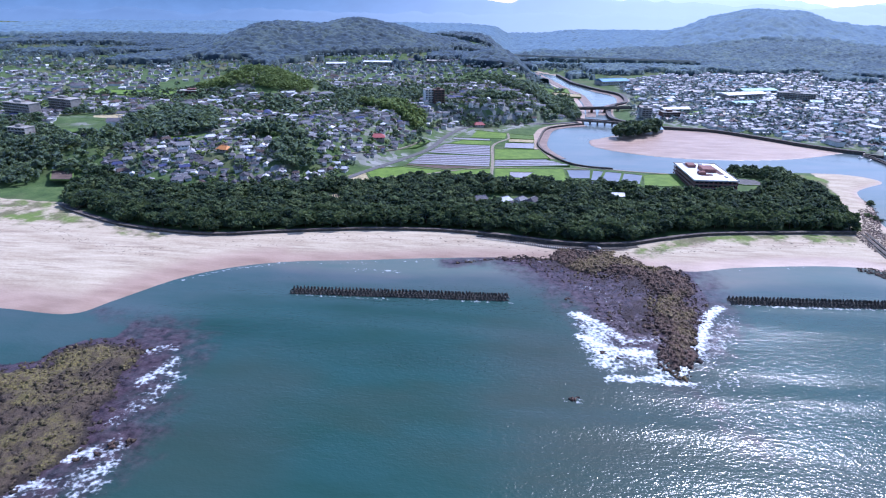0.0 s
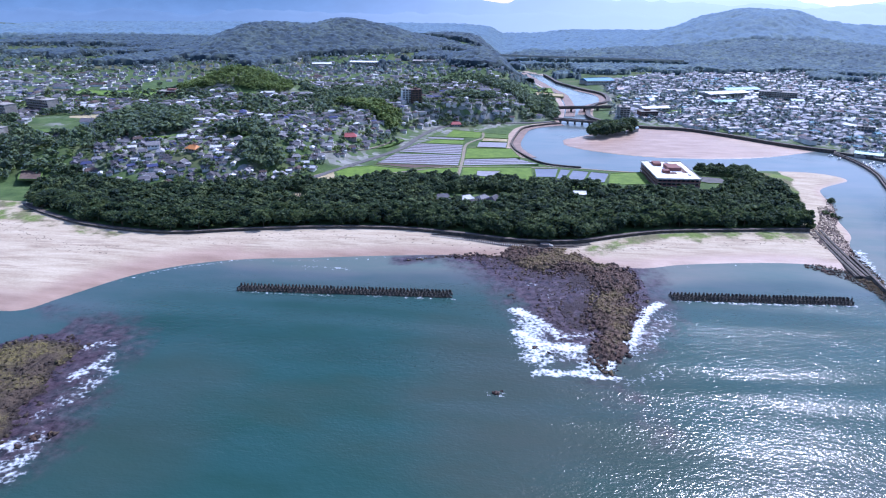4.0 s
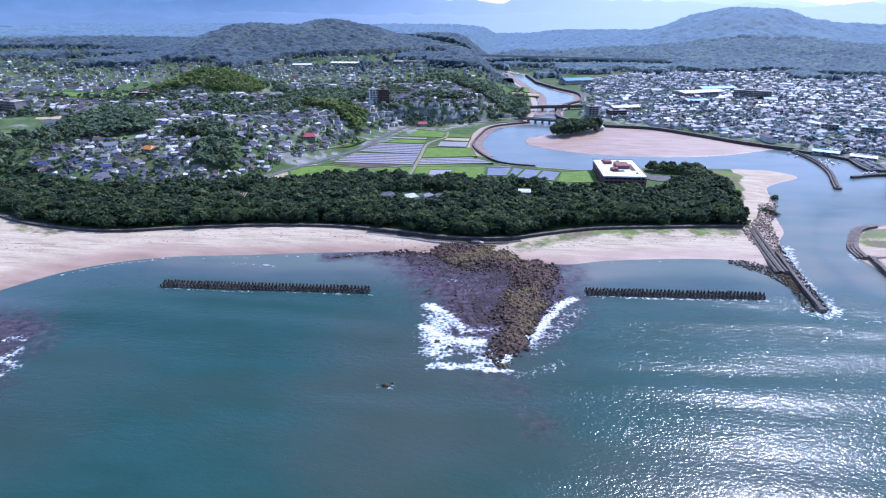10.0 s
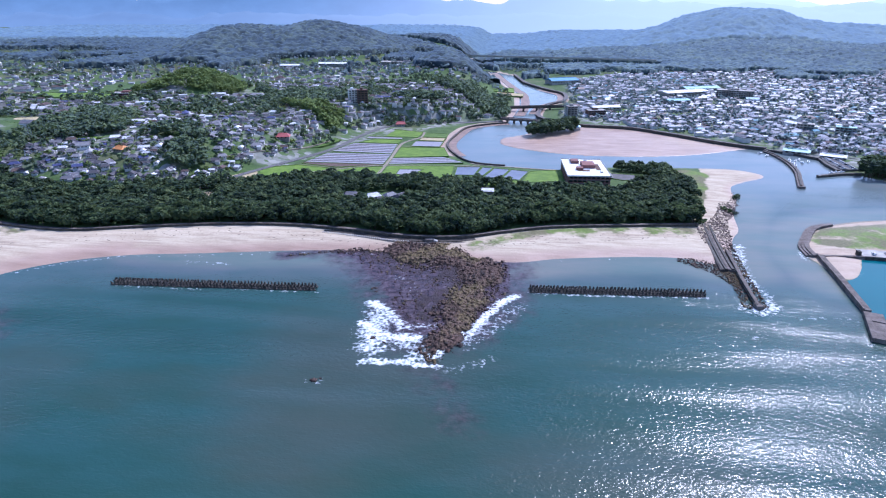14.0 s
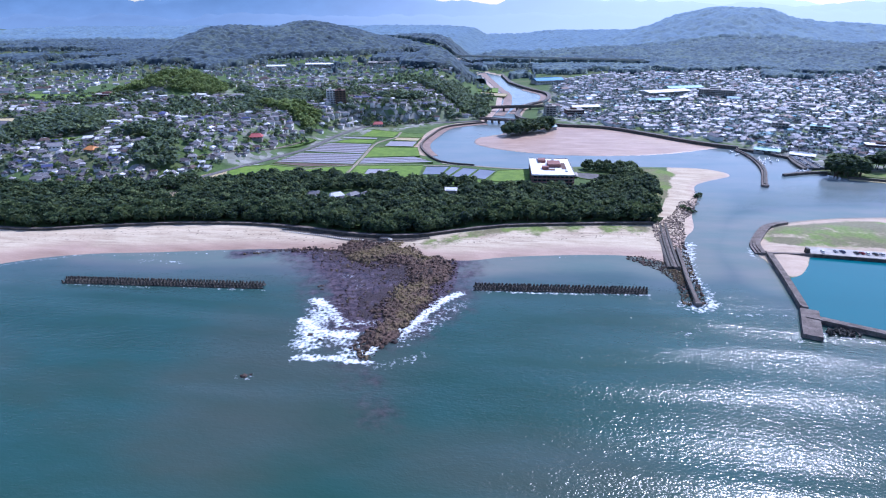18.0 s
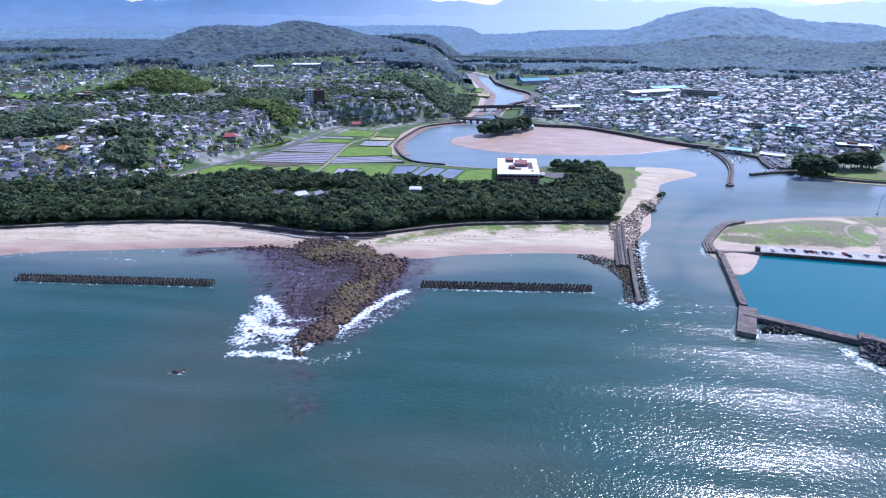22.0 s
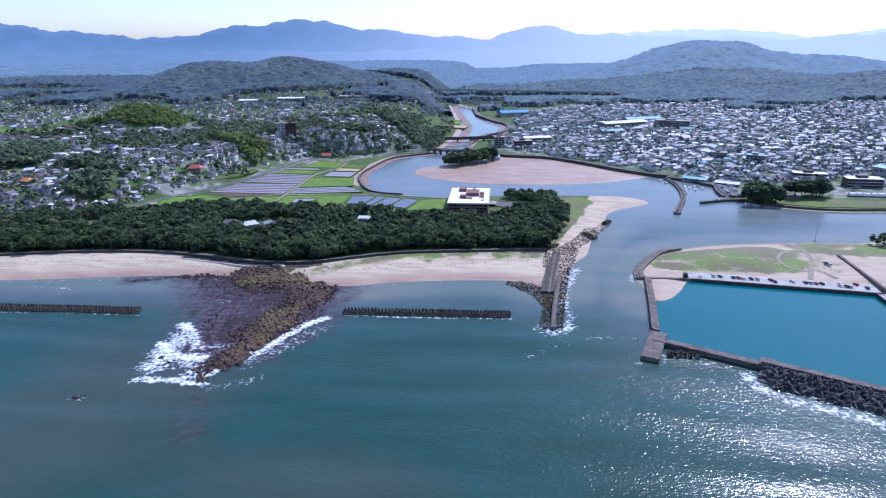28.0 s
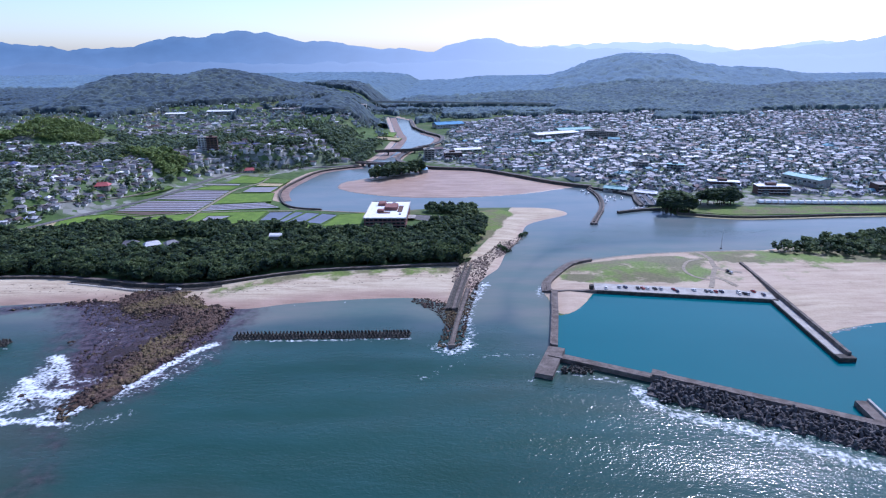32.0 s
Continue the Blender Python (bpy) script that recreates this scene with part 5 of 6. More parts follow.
hut = thing("lookout_platform", "small pale concrete landing on the seawall", "platform", m=pose(84, 379, 2.2))
part("base", box(-3, 3, -2.2, 2.2, 0, 1.6, 0.2), "concrete", hut)
part("rail", join([box(-3, 3, -2.2, -2.1, 2.4, 2.55)] + [box(x - 0.06, x + 0.06, -2.2, -2.1, 1.6, 2.5) for x in (-2.9, -1.5, 0, 1.5, 2.9)]), "steel", hut)
for k in range(7):
    part("step", box(3 + 0.4 * k, 3.4 + 0.4 * k, -1.5, 1.5, 0, 1.4 - 0.18 * k), "pale_concrete", hut)


def boulders(parent, places, sizes, zs, mat, seed, singles):
    """Boulders: the first ones single, the others in one mass."""
    rs = np.random.RandomState(seed)
    shapes = []
    for k in range(6):
        v, f = clumps(np.zeros((1, 3)), [1.0], seed * 10 + k, (CHIP_V, CHIP_F), 0.5, 0.75)
        shapes.append(make("boulder", v, f, M[mat]))
    for i in range(min(singles, len(places))):
        part("boulder", shapes[i % 6], mat, parent, m=pose(places[i, 0], places[i, 1], zs[i], 0, 0, rs.rand() * 360) @ Matrix.Diagonal((sizes[i] * (0.8 + 0.5 * rs.rand()), sizes[i], sizes[i] * (0.7 + 0.4 * rs.rand()), 1)))
    if len(places) > singles:
        v, f = clumps(np.column_stack([places[singles:], zs[singles:]]), sizes[singles:], seed + 3, (CHIP_V, CHIP_F), 0.5, 0.75)
        ob = part("rubble", make("rubble", v, f, M[mat]), mat, parent)
        ob["kind"] = "stuff"


def rock_height(x, y, outline, lift, seed, skirt):
    d = away(outline, x, y, True, 60)
    d = np.where(inside(outline, x, y), d, -d)
    n = fractal(x, y, 9, seed, 5)
    ridge = np.abs(fractal(x * 0.9 + y * 0.5, y * 0.9 - x * 0.5, 16, seed + 9, 3) - 0.5) * 2
    strata = fractal(x * 0.83 - y * 0.55, (x * 0.55 + y * 0.83) * 0.10, 7, seed + 15, 3)
    return smooth(d + (fractal(x, y, 14, seed + 5) - 0.5) * 16, -1, skirt) * lift * (0.05 + 0.9 * n + 0.4 * ridge + 0.8 * strata) - 0.55 + (lumps(x, y, 1.1, seed + 21) - 0.5) * 0.9 * smooth(d, -3, 6)


def rock_sheet(name, outline, step, lift, mat, parent, seed, skirt=10.0):
    """A craggy bedrock sheet inside an outline, sinking under the water at its rim."""
    lo, hi = outline.min(0) - 8, outline.max(0) + 8
    xs, ys = np.arange(lo[0], hi[0], step), np.arange(lo[1], hi[1], step)
    gx, gy = np.meshgrid(xs, ys)
    x, y = gx.ravel(), gy.ravel()
    z = rock_height(x, y, outline, lift, seed, skirt)
    w, h = len(xs), len(ys)
    i = (np.arange(h - 1)[:, None] * w + np.arange(w - 1)[None]).ravel()
    f = np.stack([i, i + 1, i + w + 1, i + w], -1)
    keep = z[f].max(1) > -0.3
    return part(name, make(name, np.stack([x, y, z], -1), f[keep], M[mat]), mat, parent)


def outcrop(outline, count, seed, big, dens=None):
    rs = np.random.RandomState(seed)
    lo, hi = outline.min(0), outline.max(0)
    p = lo + rs.rand(count * 4, 2) * (hi - lo)
    ok = inside(outline, p[:, 0], p[:, 1])
    if dens:
        ok &= rs.rand(len(p)) < dens(p[:, 0], p[:, 1])
    p = p[ok][:count]
    s = big * (0.16 + 0.84 * rs.rand(len(p)) ** 6)
    return p, s


reef = thing("rock_reef", "dark brown weedy rock reef running from the beach into surf", "rocks")
rock_sheet("bedrock", REEF, 0.85, 2.1, "rock", reef, 71, 7)
rock_sheet("wet_shelf", FLAT, 1.4, 0.53, "wet_rock", reef, 75, 14)
p_, s_ = outcrop(REEF, 5600, 3, 1.7)
z_ = rock_height(p_[:, 0], p_[:, 1], REEF, 2.1, 71, 7)
up_ = z_ > -0.1 + 0.25 * np.random.RandomState(2).rand(len(z_))
boulders(reef, p_[up_], s_[up_], z_[up_] + 0.1, "rock", 3, 260)
p_, s_ = outcrop(FLAT, 3400, 4, 1.05, lambda x, y: 0.16 + 0.9 * smooth(fractal(x, y, 22, 81), 0.42, 0.58) + 0.6 * smooth(y, 335, 365))
boulders(reef, p_, s_, 0.12 + 0 * p_[:, 0], "rock", 4, 60)
band = np.random.RandomState(12)
p_ = REEF[band.randint(0, len(REEF), 900)] + band.randn(900, 2) * 1.8
p_ = p_[(p_[:, 1] < 352) & (p_[:, 1] > 226)]
s_ = 0.35 + 1.25 * band.rand(len(p_)) ** 3
boulders(reef, p_, s_, 0.15 + 0.3 * band.rand(len(p_)), "rock", 14, 90)
scree = thing("beach_rocks", "scattered dark rocks along the water's edge", "rocks")
p_, s_ = outcrop(spline([(-16, 345), (0, 352), (30, 366), (60, 372), (56, 362), (20, 356)], 4, True), 420, 5, 1.8)
boulders(scree, p_, s_, 0.1 + 0 * p_[:, 0], "rock", 5, 90)
p_, s_ = outcrop(spline([(248, 366), (262, 370), (275, 368), (278, 332), (273, 328), (264, 348)], 4, True), 1900, 6, 0.9)
boulders(scree, p_, s_, 0.25 + 0 * p_[:, 0], "rock", 6, 90)
for (x, y), s in (((52.5, 212), 1.7), ((55, 213.5), 0.8), ((60, 306), 1.4), ((62, 302), 0.9), ((72, 250), 1.8), ((78, 246), 1.2), ((110, 243), 2.0)):
    v, f = clumps(np.random.RandomState(int(x)).randn(6, 3) * (s * 0.5, s * 0.4, 0.15), [s * 0.6] * 6, int(x), (CHIP_V, CHIP_F), 0.5, 0.7)
    thing("sea_rock", "lone dark rock awash in the swell", "rock", m=pose(x, y, 0.05), piece=(v, f), material="rock")

plat = thing("rock_platform", "broad yellow brown rock platform with boulders and weed", "rocks")
rock_sheet("bedrock", PLATFORM, 1.1, 1.9, "shelf", plat, 91, 16)
p_, s_ = outcrop(PLATFORM, 9000, 7, 1.6)
near_ = np.argsort(-p_[:, 0])
boulders(plat, p_[near_], s_[near_], np.maximum(rock_height(p_[near_, 0], p_[near_, 1], PLATFORM, 1.9, 91, 16), -0.15) + 0.05, "shelf", 7, 250)
for (x, y), s in (((-118, 168), 1.8), ((-122, 165), 2.2), ((-126, 160), 1.6), ((-131, 157), 1.4)):
    v, f = clumps(np.random.RandomState(int(-x)).randn(6, 3) * (s * 0.5, s * 0.4, 0.15), [s * 0.6] * 6, int(-x), (CHIP_V, CHIP_F), 0.5, 0.7)
    thing("sea_rock", "dark rock awash beside the rock platform", "rock", m=pose(x, y, 0.2), piece=(v, f), material="rock")

# training jetty at the river mouth
jetty = thing("river_jetty", "narrow concrete jetty with rough rubble beside it", "jetty")
JL = spline([(292, 436), (288, 400), (283, 362), (279, 332), (276, 302)], 3)
part("walkway", ribbon(JL[JL[:, 1] < 386], 1.2, 1.2, -2, 1.7), "concrete", jetty)
part("parapet", ribbon(JL[JL[:, 1] < 386] - (1.1, 0), 0.35, 0.35, 1.7, 2.5), "dark_concrete", jetty)
part("head", turned(box(-2.0, 2.0, -2.4, 2.4, -2, 2.1, 0.2), 276, 302.5, 0, 0.1), "concrete", jetty)
JW = spline([(286, 432), (281, 398), (277, 366), (275.5, 350)], 3)
for k, off in enumerate((-3.0, -1.0, 1.0, 3.0)):
    part("rubble_strip", ribbon(JW + (off, 0), 0.8, 0.8, -1.5, 1.9 + 0.45 * (k % 2)), "concrete" if k == 2 else "dark_concrete", jetty)
part("slab", ribbon(JW, 4.2, 4.2, -1.5, 1.5), "concrete", jetty)
p_, s_ = outcrop(np.vstack([JL + (6, 0), (JL + (-8, -1))[::-1]]), 3400, 8, 0.95)
boulders(jetty, p_, s_, 0.35 + 0 * p_[:, 0], "rock", 8, 200)
bank = thing("rubble_bank", "brown broken stone bank along the spit", "rocks")
p_, s_ = outcrop(spline([(276, 392), (292, 392), (306, 442), (317, 462), (326, 486), (316, 492), (303, 462), (288, 436), (278, 424)], 4, True), 2600, 9, 1.25)
boulders(bank, p_, s_, ground_at(p_[:, 0], p_[:, 1]) + 0.1, "pale_rock", 9, 200)
p_, s_ = outcrop(spline([(321, 478), (331, 490), (341, 512), (346, 528), (338, 530), (330, 508), (322, 492)], 4, True), 420, 15, 1.0)
boulders(bank, p_, s_, ground_at(p_[:, 0], p_[:, 1]) + 0.1, "pale_rock", 15, 60)
p_ = arr((316, 470), (319, 466), (313, 474), (286, 438), (282, 433), (279, 431), (334, 508), (337, 514))
canopy("spit_bushes", np.vstack([p_, p_ + (1.5, 1.0)]), 2.6, 2.2, 10, "leaf", "dark low bushes on the stony bank", 61, "bushes")

# ---- harbour ----
har = thing("harbour_breakwater", "bent grey concrete breakwater with a raised parapet", "breakwater")
HB = arr((329, 293), (376, 270.5), (480, 219), (640, 140))
part("head", turned(box(-4.6, 4.6, -15.5, 15.5, -3, 2.3, 0.15), 327.5, 284, 0, -0.36), "concrete", har)
part("link_wall", ribbon(arr((332, 302), (339, 345), (344, 381)), 2.1, 2.1, -3, 2.0), "concrete", har)
part("link_kerb", ribbon(arr((330.2, 302), (337.2, 345), (342.2, 381)), 0.4, 0.4, 2.0, 2.8), "concrete", har)
part("arm", ribbon(HB[:2], 2.2, 4.5, -3, 1.4), "concrete", har)
part("arm_parapet", ribbon(HB[:2] - (1.6, 3.6), 0.9, 0.9, 1.4, 2.7), "concrete", har)
part("outer_arm", ribbon(HB[1:], 2.6, 4.2, -3, 3.0), "concrete", har)
part("outer_parapet", ribbon(HB[1:] - (1.3, 2.6), 0.8, 0.8, 3.0, 4.2), "concrete", har)
part("joint_block", turned(box(-3.5, 3.5, -4, 4, -3, 3.3, 0.1), 378, 269, 0, -0.45), "concrete", har)
rs_ = np.random.RandomState(66)
u_ = rs_.rand(900)
w_ = rs_.rand(900)
along = HB[1] + (HB[3] - HB[1]) * u_[:, None]
dirn = (HB[3] - HB[1]) / np.linalg.norm(HB[3] - HB[1])
out_ = np.array((dirn[1], -dirn[0]))
out_ = out_ if out_[1] < 0 else -out_
mound = along + out_ * (5.5 + 13 * w_)[:, None] + dirn * (w_ * 3)[:, None]
mz = 2.6 - 3.0 * w_ + rs_.rand(900) * 0.6
armour = thing("armour_mound", "dark heap of tetrapods against the outer breakwater", "breakwater")
part("core", ribbon(HB[1:] + out_ * 9.5, 6.5, 7.5, -3, 0.6), "block", armour)
near_ = np.argsort(u_)
for i in near_[:300]:
    part("tetrapod", TETRA_BIG, "", armour, m=pose(mound[i, 0], mound[i, 1], mz[i], rs_.rand() * 360, rs_.rand() * 360, rs_.rand() * 360))
tv, tf = tetrapod(2.9)
pieces_ = []
for i in near_[300:]:
    e = pose(mound[i, 0], mound[i, 1], mz[i], rs_.rand() * 360, rs_.rand() * 360, rs_.rand() * 360)
    pieces_.append(([tuple(e @ Vector(p)) for p in tv], tf))
ob_ = part("block_heap", join(pieces_), "block", armour)
ob_["kind"] = "stuff"
for k in range(26):
    part("tetrapod", TETRA, "", armour, m=pose(333 + rs_.rand() * 14, 280 - rs_.rand() * 3 - 0.4 * k * 0.3, 0.2 + rs_.rand(), rs_.rand() * 360, rs_.rand() * 360, 0))
quay = thing("quay", "long pale concrete quay along the harbour basin", "quay", kind="structure")
part("deck", ribbon(arr((372, 388), (484, 372.5)), 5.5, 7.0, -2, 2.0), "pale_concrete", quay)
part("quay_wall", ribbon(arr((372, 380.2), (484, 364.8)), 0.5, 0.6, -3, 2.15), "dark_concrete", quay)
part("groyne", ribbon(arr((344, 380), (372, 380.8)), 1.0, 1.0, -2, 1.9), "concrete", quay)
part("gate_block", box(-1.2, 1.2, -1.6, 1.6, 0, 3.2, 0.15), "dark_concrete", quay, m=pose(369, 383, 1.5))
qj = thing("inner_jetty", "straight concrete jetty with a high outer wall", "jetty")
IJ = arr((487, 432), (484, 366), (480.5, 291))
part("deck", ribbon(IJ[1:], 1.5, 4.0, -3, 1.6), "pale_concrete", qj)
part("high_wall", ribbon(IJ + (2.6, 0), 0.9, 0.9, -3, 4.0), "concrete", qj)
part("head", box(-4.5, 4.5, -2.5, 2.5, -3, 2.4, 0.15), "dark_concrete", qj, m=pose(480.5, 290, 0))
part("low_wall", ribbon(IJ[1:] - (4.2, 0), 0.4, 0.4, -3, 2.0), "dark_concrete", qj)
pier = thing("mole_spur", "short concrete spur with armour blocks inside the basin", "pier")
part("deck", turned(box(-3.4, 3.4, -9, 9, -3, 2.6, 0.1), 462, 239, 0, -0.06), "concrete", pier)
part("parapet", turned(box(-0.6, 0.6, -9, 9, 2.6, 3.6), 464.4, 239, 0, -0.06), "pale_concrete", pier)
for k in range(40):
    part("tetrapod", TETRA, "", pier, m=pose(468 + rs_.rand() * 10, 231 + rs_.rand() * 12, 0.3 + rs_.rand(), rs_.rand() * 360, rs_.rand() * 360, 0))
shoulder = thing("rounded_mole", "rounded stepped grey stone shoulder at the channel mouth", "revetment")
SH = spline([(339, 379), (341, 395), (349, 411), (364, 434), (380, 444)], 3)
for k in range(3):
    part("stone_step", ribbon(SH - (1.6 * k - 1.4, -0.9 * k), 1.5, 1.5, -2, 2.2 - 0.6 * k), "concrete", shoulder)


def car(paint):
    t = thing("car", "small parked car on the pale quay", "car", "cars parked on the quay")
    body = [(-2.05, 0.35), (-2.1, 0.8), (-1.9, 0.95), (-1.2, 1.0), (1.0, 0.98), (1.95, 0.85), (2.1, 0.6), (2.05, 0.35)]
    cab = [(-1.75, 0.95), (-1.45, 1.42), (0.35, 1.45), (1.0, 0.97)]

    def prism(profile, w0, w1):
        n = len(profile)
        v = [(p[0], -w0 if p[1] < 1.2 else -w1, p[1]) for p in profile] + [(p[0], w0 if p[1] < 1.2 else w1, p[1]) for p in profile]
        return v, [tuple(range(n))[::-1], tuple(range(n, 2 * n))] + [(i, (i + 1) % n, n + (i + 1) % n, n + i) for i in range(n)]
    part("body", prism(body, 0.82, 0.8), paint, t)
    part("cabin_glass", prism(cab, 0.76, 0.62), "glass", t)
    part("roof_panel", box(-1.35, 0.3, -0.6, 0.6, 1.44, 1.49, 0.05), paint, t)
    wheel = make("wheel", *[(lambda q: ([(p[0], p[2], p[1]) for p in q[0]], [f[::-1] for f in q[1]]))(tube([(0, 0, -0.1), (0, 0, 0.1)], [0.31, 0.31], 10))][0], M["black"])
    for x in (-1.3, 1.3):
        for y in (-0.74, 0.74):
            part("wheel", wheel, "black", t, m=pose(x, y, 0.31))
    return t


cars = [car(c) for c in ("car_white", "silver", "navy", "car_black", "red")]
lot = [(379, 383.5), (388, 385), (392, 384.6), (400, 383.2), (403.2, 383), (406.4, 382.4), (411, 382), (415, 381.6), (423, 381), (424.5, 378), (436, 379.5), (443.5, 378), (446.5, 377.6), (449.5, 377.2), (453, 377),
       (464, 377), (466.5, 373.6), (468.5, 373.2), (474, 377.5), (478, 372), (463, 374), (472, 413), (473, 410)]
for n_, (x, y) in enumerate(lot):
    m = pose(x, y, 2.0 if y < 400 else 3.25, 0, 0, 80 + (n_ * 37) % 25)
    if n_ < 5:
        cars[n_].matrix_basis = m
    else:
        copy_thing(cars[(n_ * 3) % 5], m)
mast = thing("mast", "thin tall steel pole on the cape", "pole", m=pose(491, 470, 1.5))
part("pole", tube([(0, 0, 0), (0, 0, 8), (0, 0, 16)], [0.22, 0.16, 0.08], 8), "steel", mast)
part("footing", box(-0.7, 0.7, -0.7, 0.7, 0, 0.8, 0.1), "concrete", mast)


def track(line, half, label, mat="dirt", lift=0.12, name="road", category="road"):
    line = np.asarray(line, float)
    z = ground_at(line[:, 0], line[:, 1])
    for _ in range(3):
        z = np.convolve(np.pad(z, 1, "edge"), (0.25, 0.5, 0.25), "valid")
    return thing(name, label, category, kind="structure", piece=ribbon(line, half, half, z - 1.5, z + lift), material=mat)


track(spline([(470, 466), (472, 446), (468, 424), (474, 416), (482, 412)], 3), 1.8, "pale dirt track over the cape")
track(spline([(468, 424), (460, 408), (454, 394), (450, 386)], 3), 1.7, "pale dirt track down to the quay")
track(spline([(466, 444), (452, 436), (443, 418), (446, 404), (456, 398)], 3), 1.2, "narrow sandy footpath looping through grass")
track(spline([(456, 405), (464, 398), (468, 388)], 3), 1.5, "short dirt track to the parked cars")
track(spline([(352, 420), (370, 438), (410, 456), (460, 464), (520, 470)], 4), 1.4, "pale path along the lagoon shore")

# ---- fields ----
def field(corners, mat, label, z=3.05, rows=0, row_mat="film"):
    c = np.array(corners, float)
    n = len(c)
    gz = float(np.median(ground_at(c[:, 0], c[:, 1])))
    zz = max(z, gz + 0.15)
    v = [(*p, zz - 1.5) for p in c] + [(*p, zz) for p in c]
    area = sum(c[i - 1][0] * c[i][1] - c[i][0] * c[i - 1][1] for i in range(n))
    f = [tuple(range(n, 2 * n)) if area > 0 else tuple(range(n, 2 * n))[::-1]] + [(i, (i + 1) % n, n + (i + 1) % n, n + i) for i in range(n)]
    t = thing("field", label, "field", kind="structure")
    part("bed", (v, f), mat, t)
    ring = np.vstack([c, c[:1]])
    part("levee", ribbon(ring, 0.5, 0.5, zz - 1, zz + 0.3), "paddy_deep", t)
    if rows:
        a, b, d, e = c[0], c[1], c[2], c[3]
        for k in range(rows):
            u0, u1 = (k + 0.12) / rows, (k + 0.80) / rows
            q = [a + (e - a) * u0, b + (d - b) * u0, b + (d - b) * u1, a + (e - a) * u1]
            vv = [(*(p), zz) for p in q] + [(*(p), zz + 0.3) for p in q]
            ff = [(4, 5, 6, 7), (0, 1, 5, 4), (1, 2, 6, 5), (2, 3, 7, 6), (3, 0, 4, 7), (7, 6, 5, 4)][:5]
            part("row_cover", (vv, ff), row_mat, t)
    return t


GREEN_ = "bright green rice field"
field([(-112, 560), (-78, 576), (-38, 566), (12, 578), (12, 545), (-46, 536), (-95, 520)], "paddy", GREEN_)
field([(16, 580), (28, 582), (84, 587), (84, 550), (72, 526), (28, 540), (16, 545)], "paddy", GREEN_)
field([(-76, 583), (-36, 571), (11, 583), (11, 630), (-58, 634)], "soil", "bare plots under pale plastic film in rows")
field([(-60, 640), (10, 634), (9, 684), (-44, 686)], "soil", "bare plots under strips of pale film", rows=6)
field([(-74, 588), (10, 586), (10.5, 632), (-62, 632)], "soil", "bare plots under strips of pale film", 3.3, rows=6)
field([(-40, 690), (8, 688), (10, 708), (-24, 712)], "paddy", GREEN_)
field([(-38, 714), (8, 712), (8, 722), (-36, 726)], "film", "narrow flooded strip between rice")
field([(-36, 730), (26, 726), (29, 760), (-18, 776)], "paddy", GREEN_)
field([(33, 730), (62, 727), (62, 750), (33, 756)], "paddy_deep", "dull green field near the river bend")
field([(30, 709), (60, 707), (62, 724), (32, 726)], "stubble", "tan stubble strip")
field([(25, 676), (59, 675), (61, 704), (27, 703)], "film", "pale film covered plot")
field([(15, 619), (74, 630), (65, 671), (15, 668)], "paddy", GREEN_)
field([(15, 588), (92, 602), (68, 625), (15, 614)], "soil", "bare plot under pale film", rows=4)
field([(160, 573), (192, 582), (190, 540), (152, 532)], "paddy", GREEN_)
for q in ([(87, 584), (111, 586), (106, 554), (87, 552)], [(113, 585), (123.5, 582.5), (113, 547), (106, 549)], [(125, 582), (140.5, 578), (131.5, 545), (115, 547)], [(142, 578), (159, 572.5), (149.5, 540), (133, 545)], [(101, 546), (113, 543), (108, 521), (98, 519)]):
    field(q, "flooded", "flooded paddy reflecting the sky")
field([(115, 543), (150, 536), (146, 520), (112, 520)], "paddy", GREEN_)
field([(30, 568), (54, 569), (44, 547), (30, 548)], "film", "ploughed grey plot", 3.35)
field([(-112, 556), (-97, 518), (-118, 508), (-128, 530)], "stubble", "small dry straw coloured plot")
field([(-376, 472), (-356, 474), (-390, 522), (-408, 517)], "soil", "ploughed red brown plot by the grove")
field([(105, 1120), (165, 1105), (168, 1140), (112, 1165)], "stubble", "dry tan plot beside the upper river")
field([(98, 1170), (150, 1150), (150, 1215), (100, 1230)], "paddy", GREEN_)
field([(286, 925), (352, 955), (345, 985), (280, 950)], "paddy", GREEN_)
field([(520, 1000), (560, 1010), (548, 1030), (515, 1020)], "paddy_deep", "green plot between roofs")
field([(-605, 900), (-471, 890), (-453, 850), (-598, 848)], "paddy", GREEN_, 0)
field([(-452, 582), (-425, 585), (-436, 630), (-475, 620)], "paddy_deep", "rough green pasture west of the village", 0)
field([(-438, 640), (-412, 640), (-428, 690), (-490, 660)], "stubble", "dry pale pasture west of the village", 0)
field([(-320, 575), (-296, 585), (-300, 610), (-330, 596)], "paddy", GREEN_, 0)
field([(-104, 1040), (-50, 1030), (-46, 1070), (-100, 1080)], "paddy", GREEN_, 0)
field([(-74, 655), (-62, 690), (-72, 700), (-118, 622), (-110, 616)], "paddy_deep", "grassy slope below the village lane", 0)
for a, b, r in GREENS:
    ring_ = [(a + r * 0.8 * math.cos(k * 1.571 + 0.5), b + r * 0.62 * math.sin(k * 1.571 + 0.5)) for k in range(4)]
    field(ring_, "paddy_deep" if int(a) % 3 else "asphalt", "open green plot among town houses" if int(a) % 3 else "grey open yard among town houses", 0)
field([(502, 590), (545, 577), (600, 578.5), (720, 586), (900, 594), (900, 606), (720, 605), (590, 603), (520, 610)], "paddy", "bright mown lawn above the river wall", 0)
track(BASE_ROAD, 3.4, "grey road between fields and village", "asphalt", 0.5)
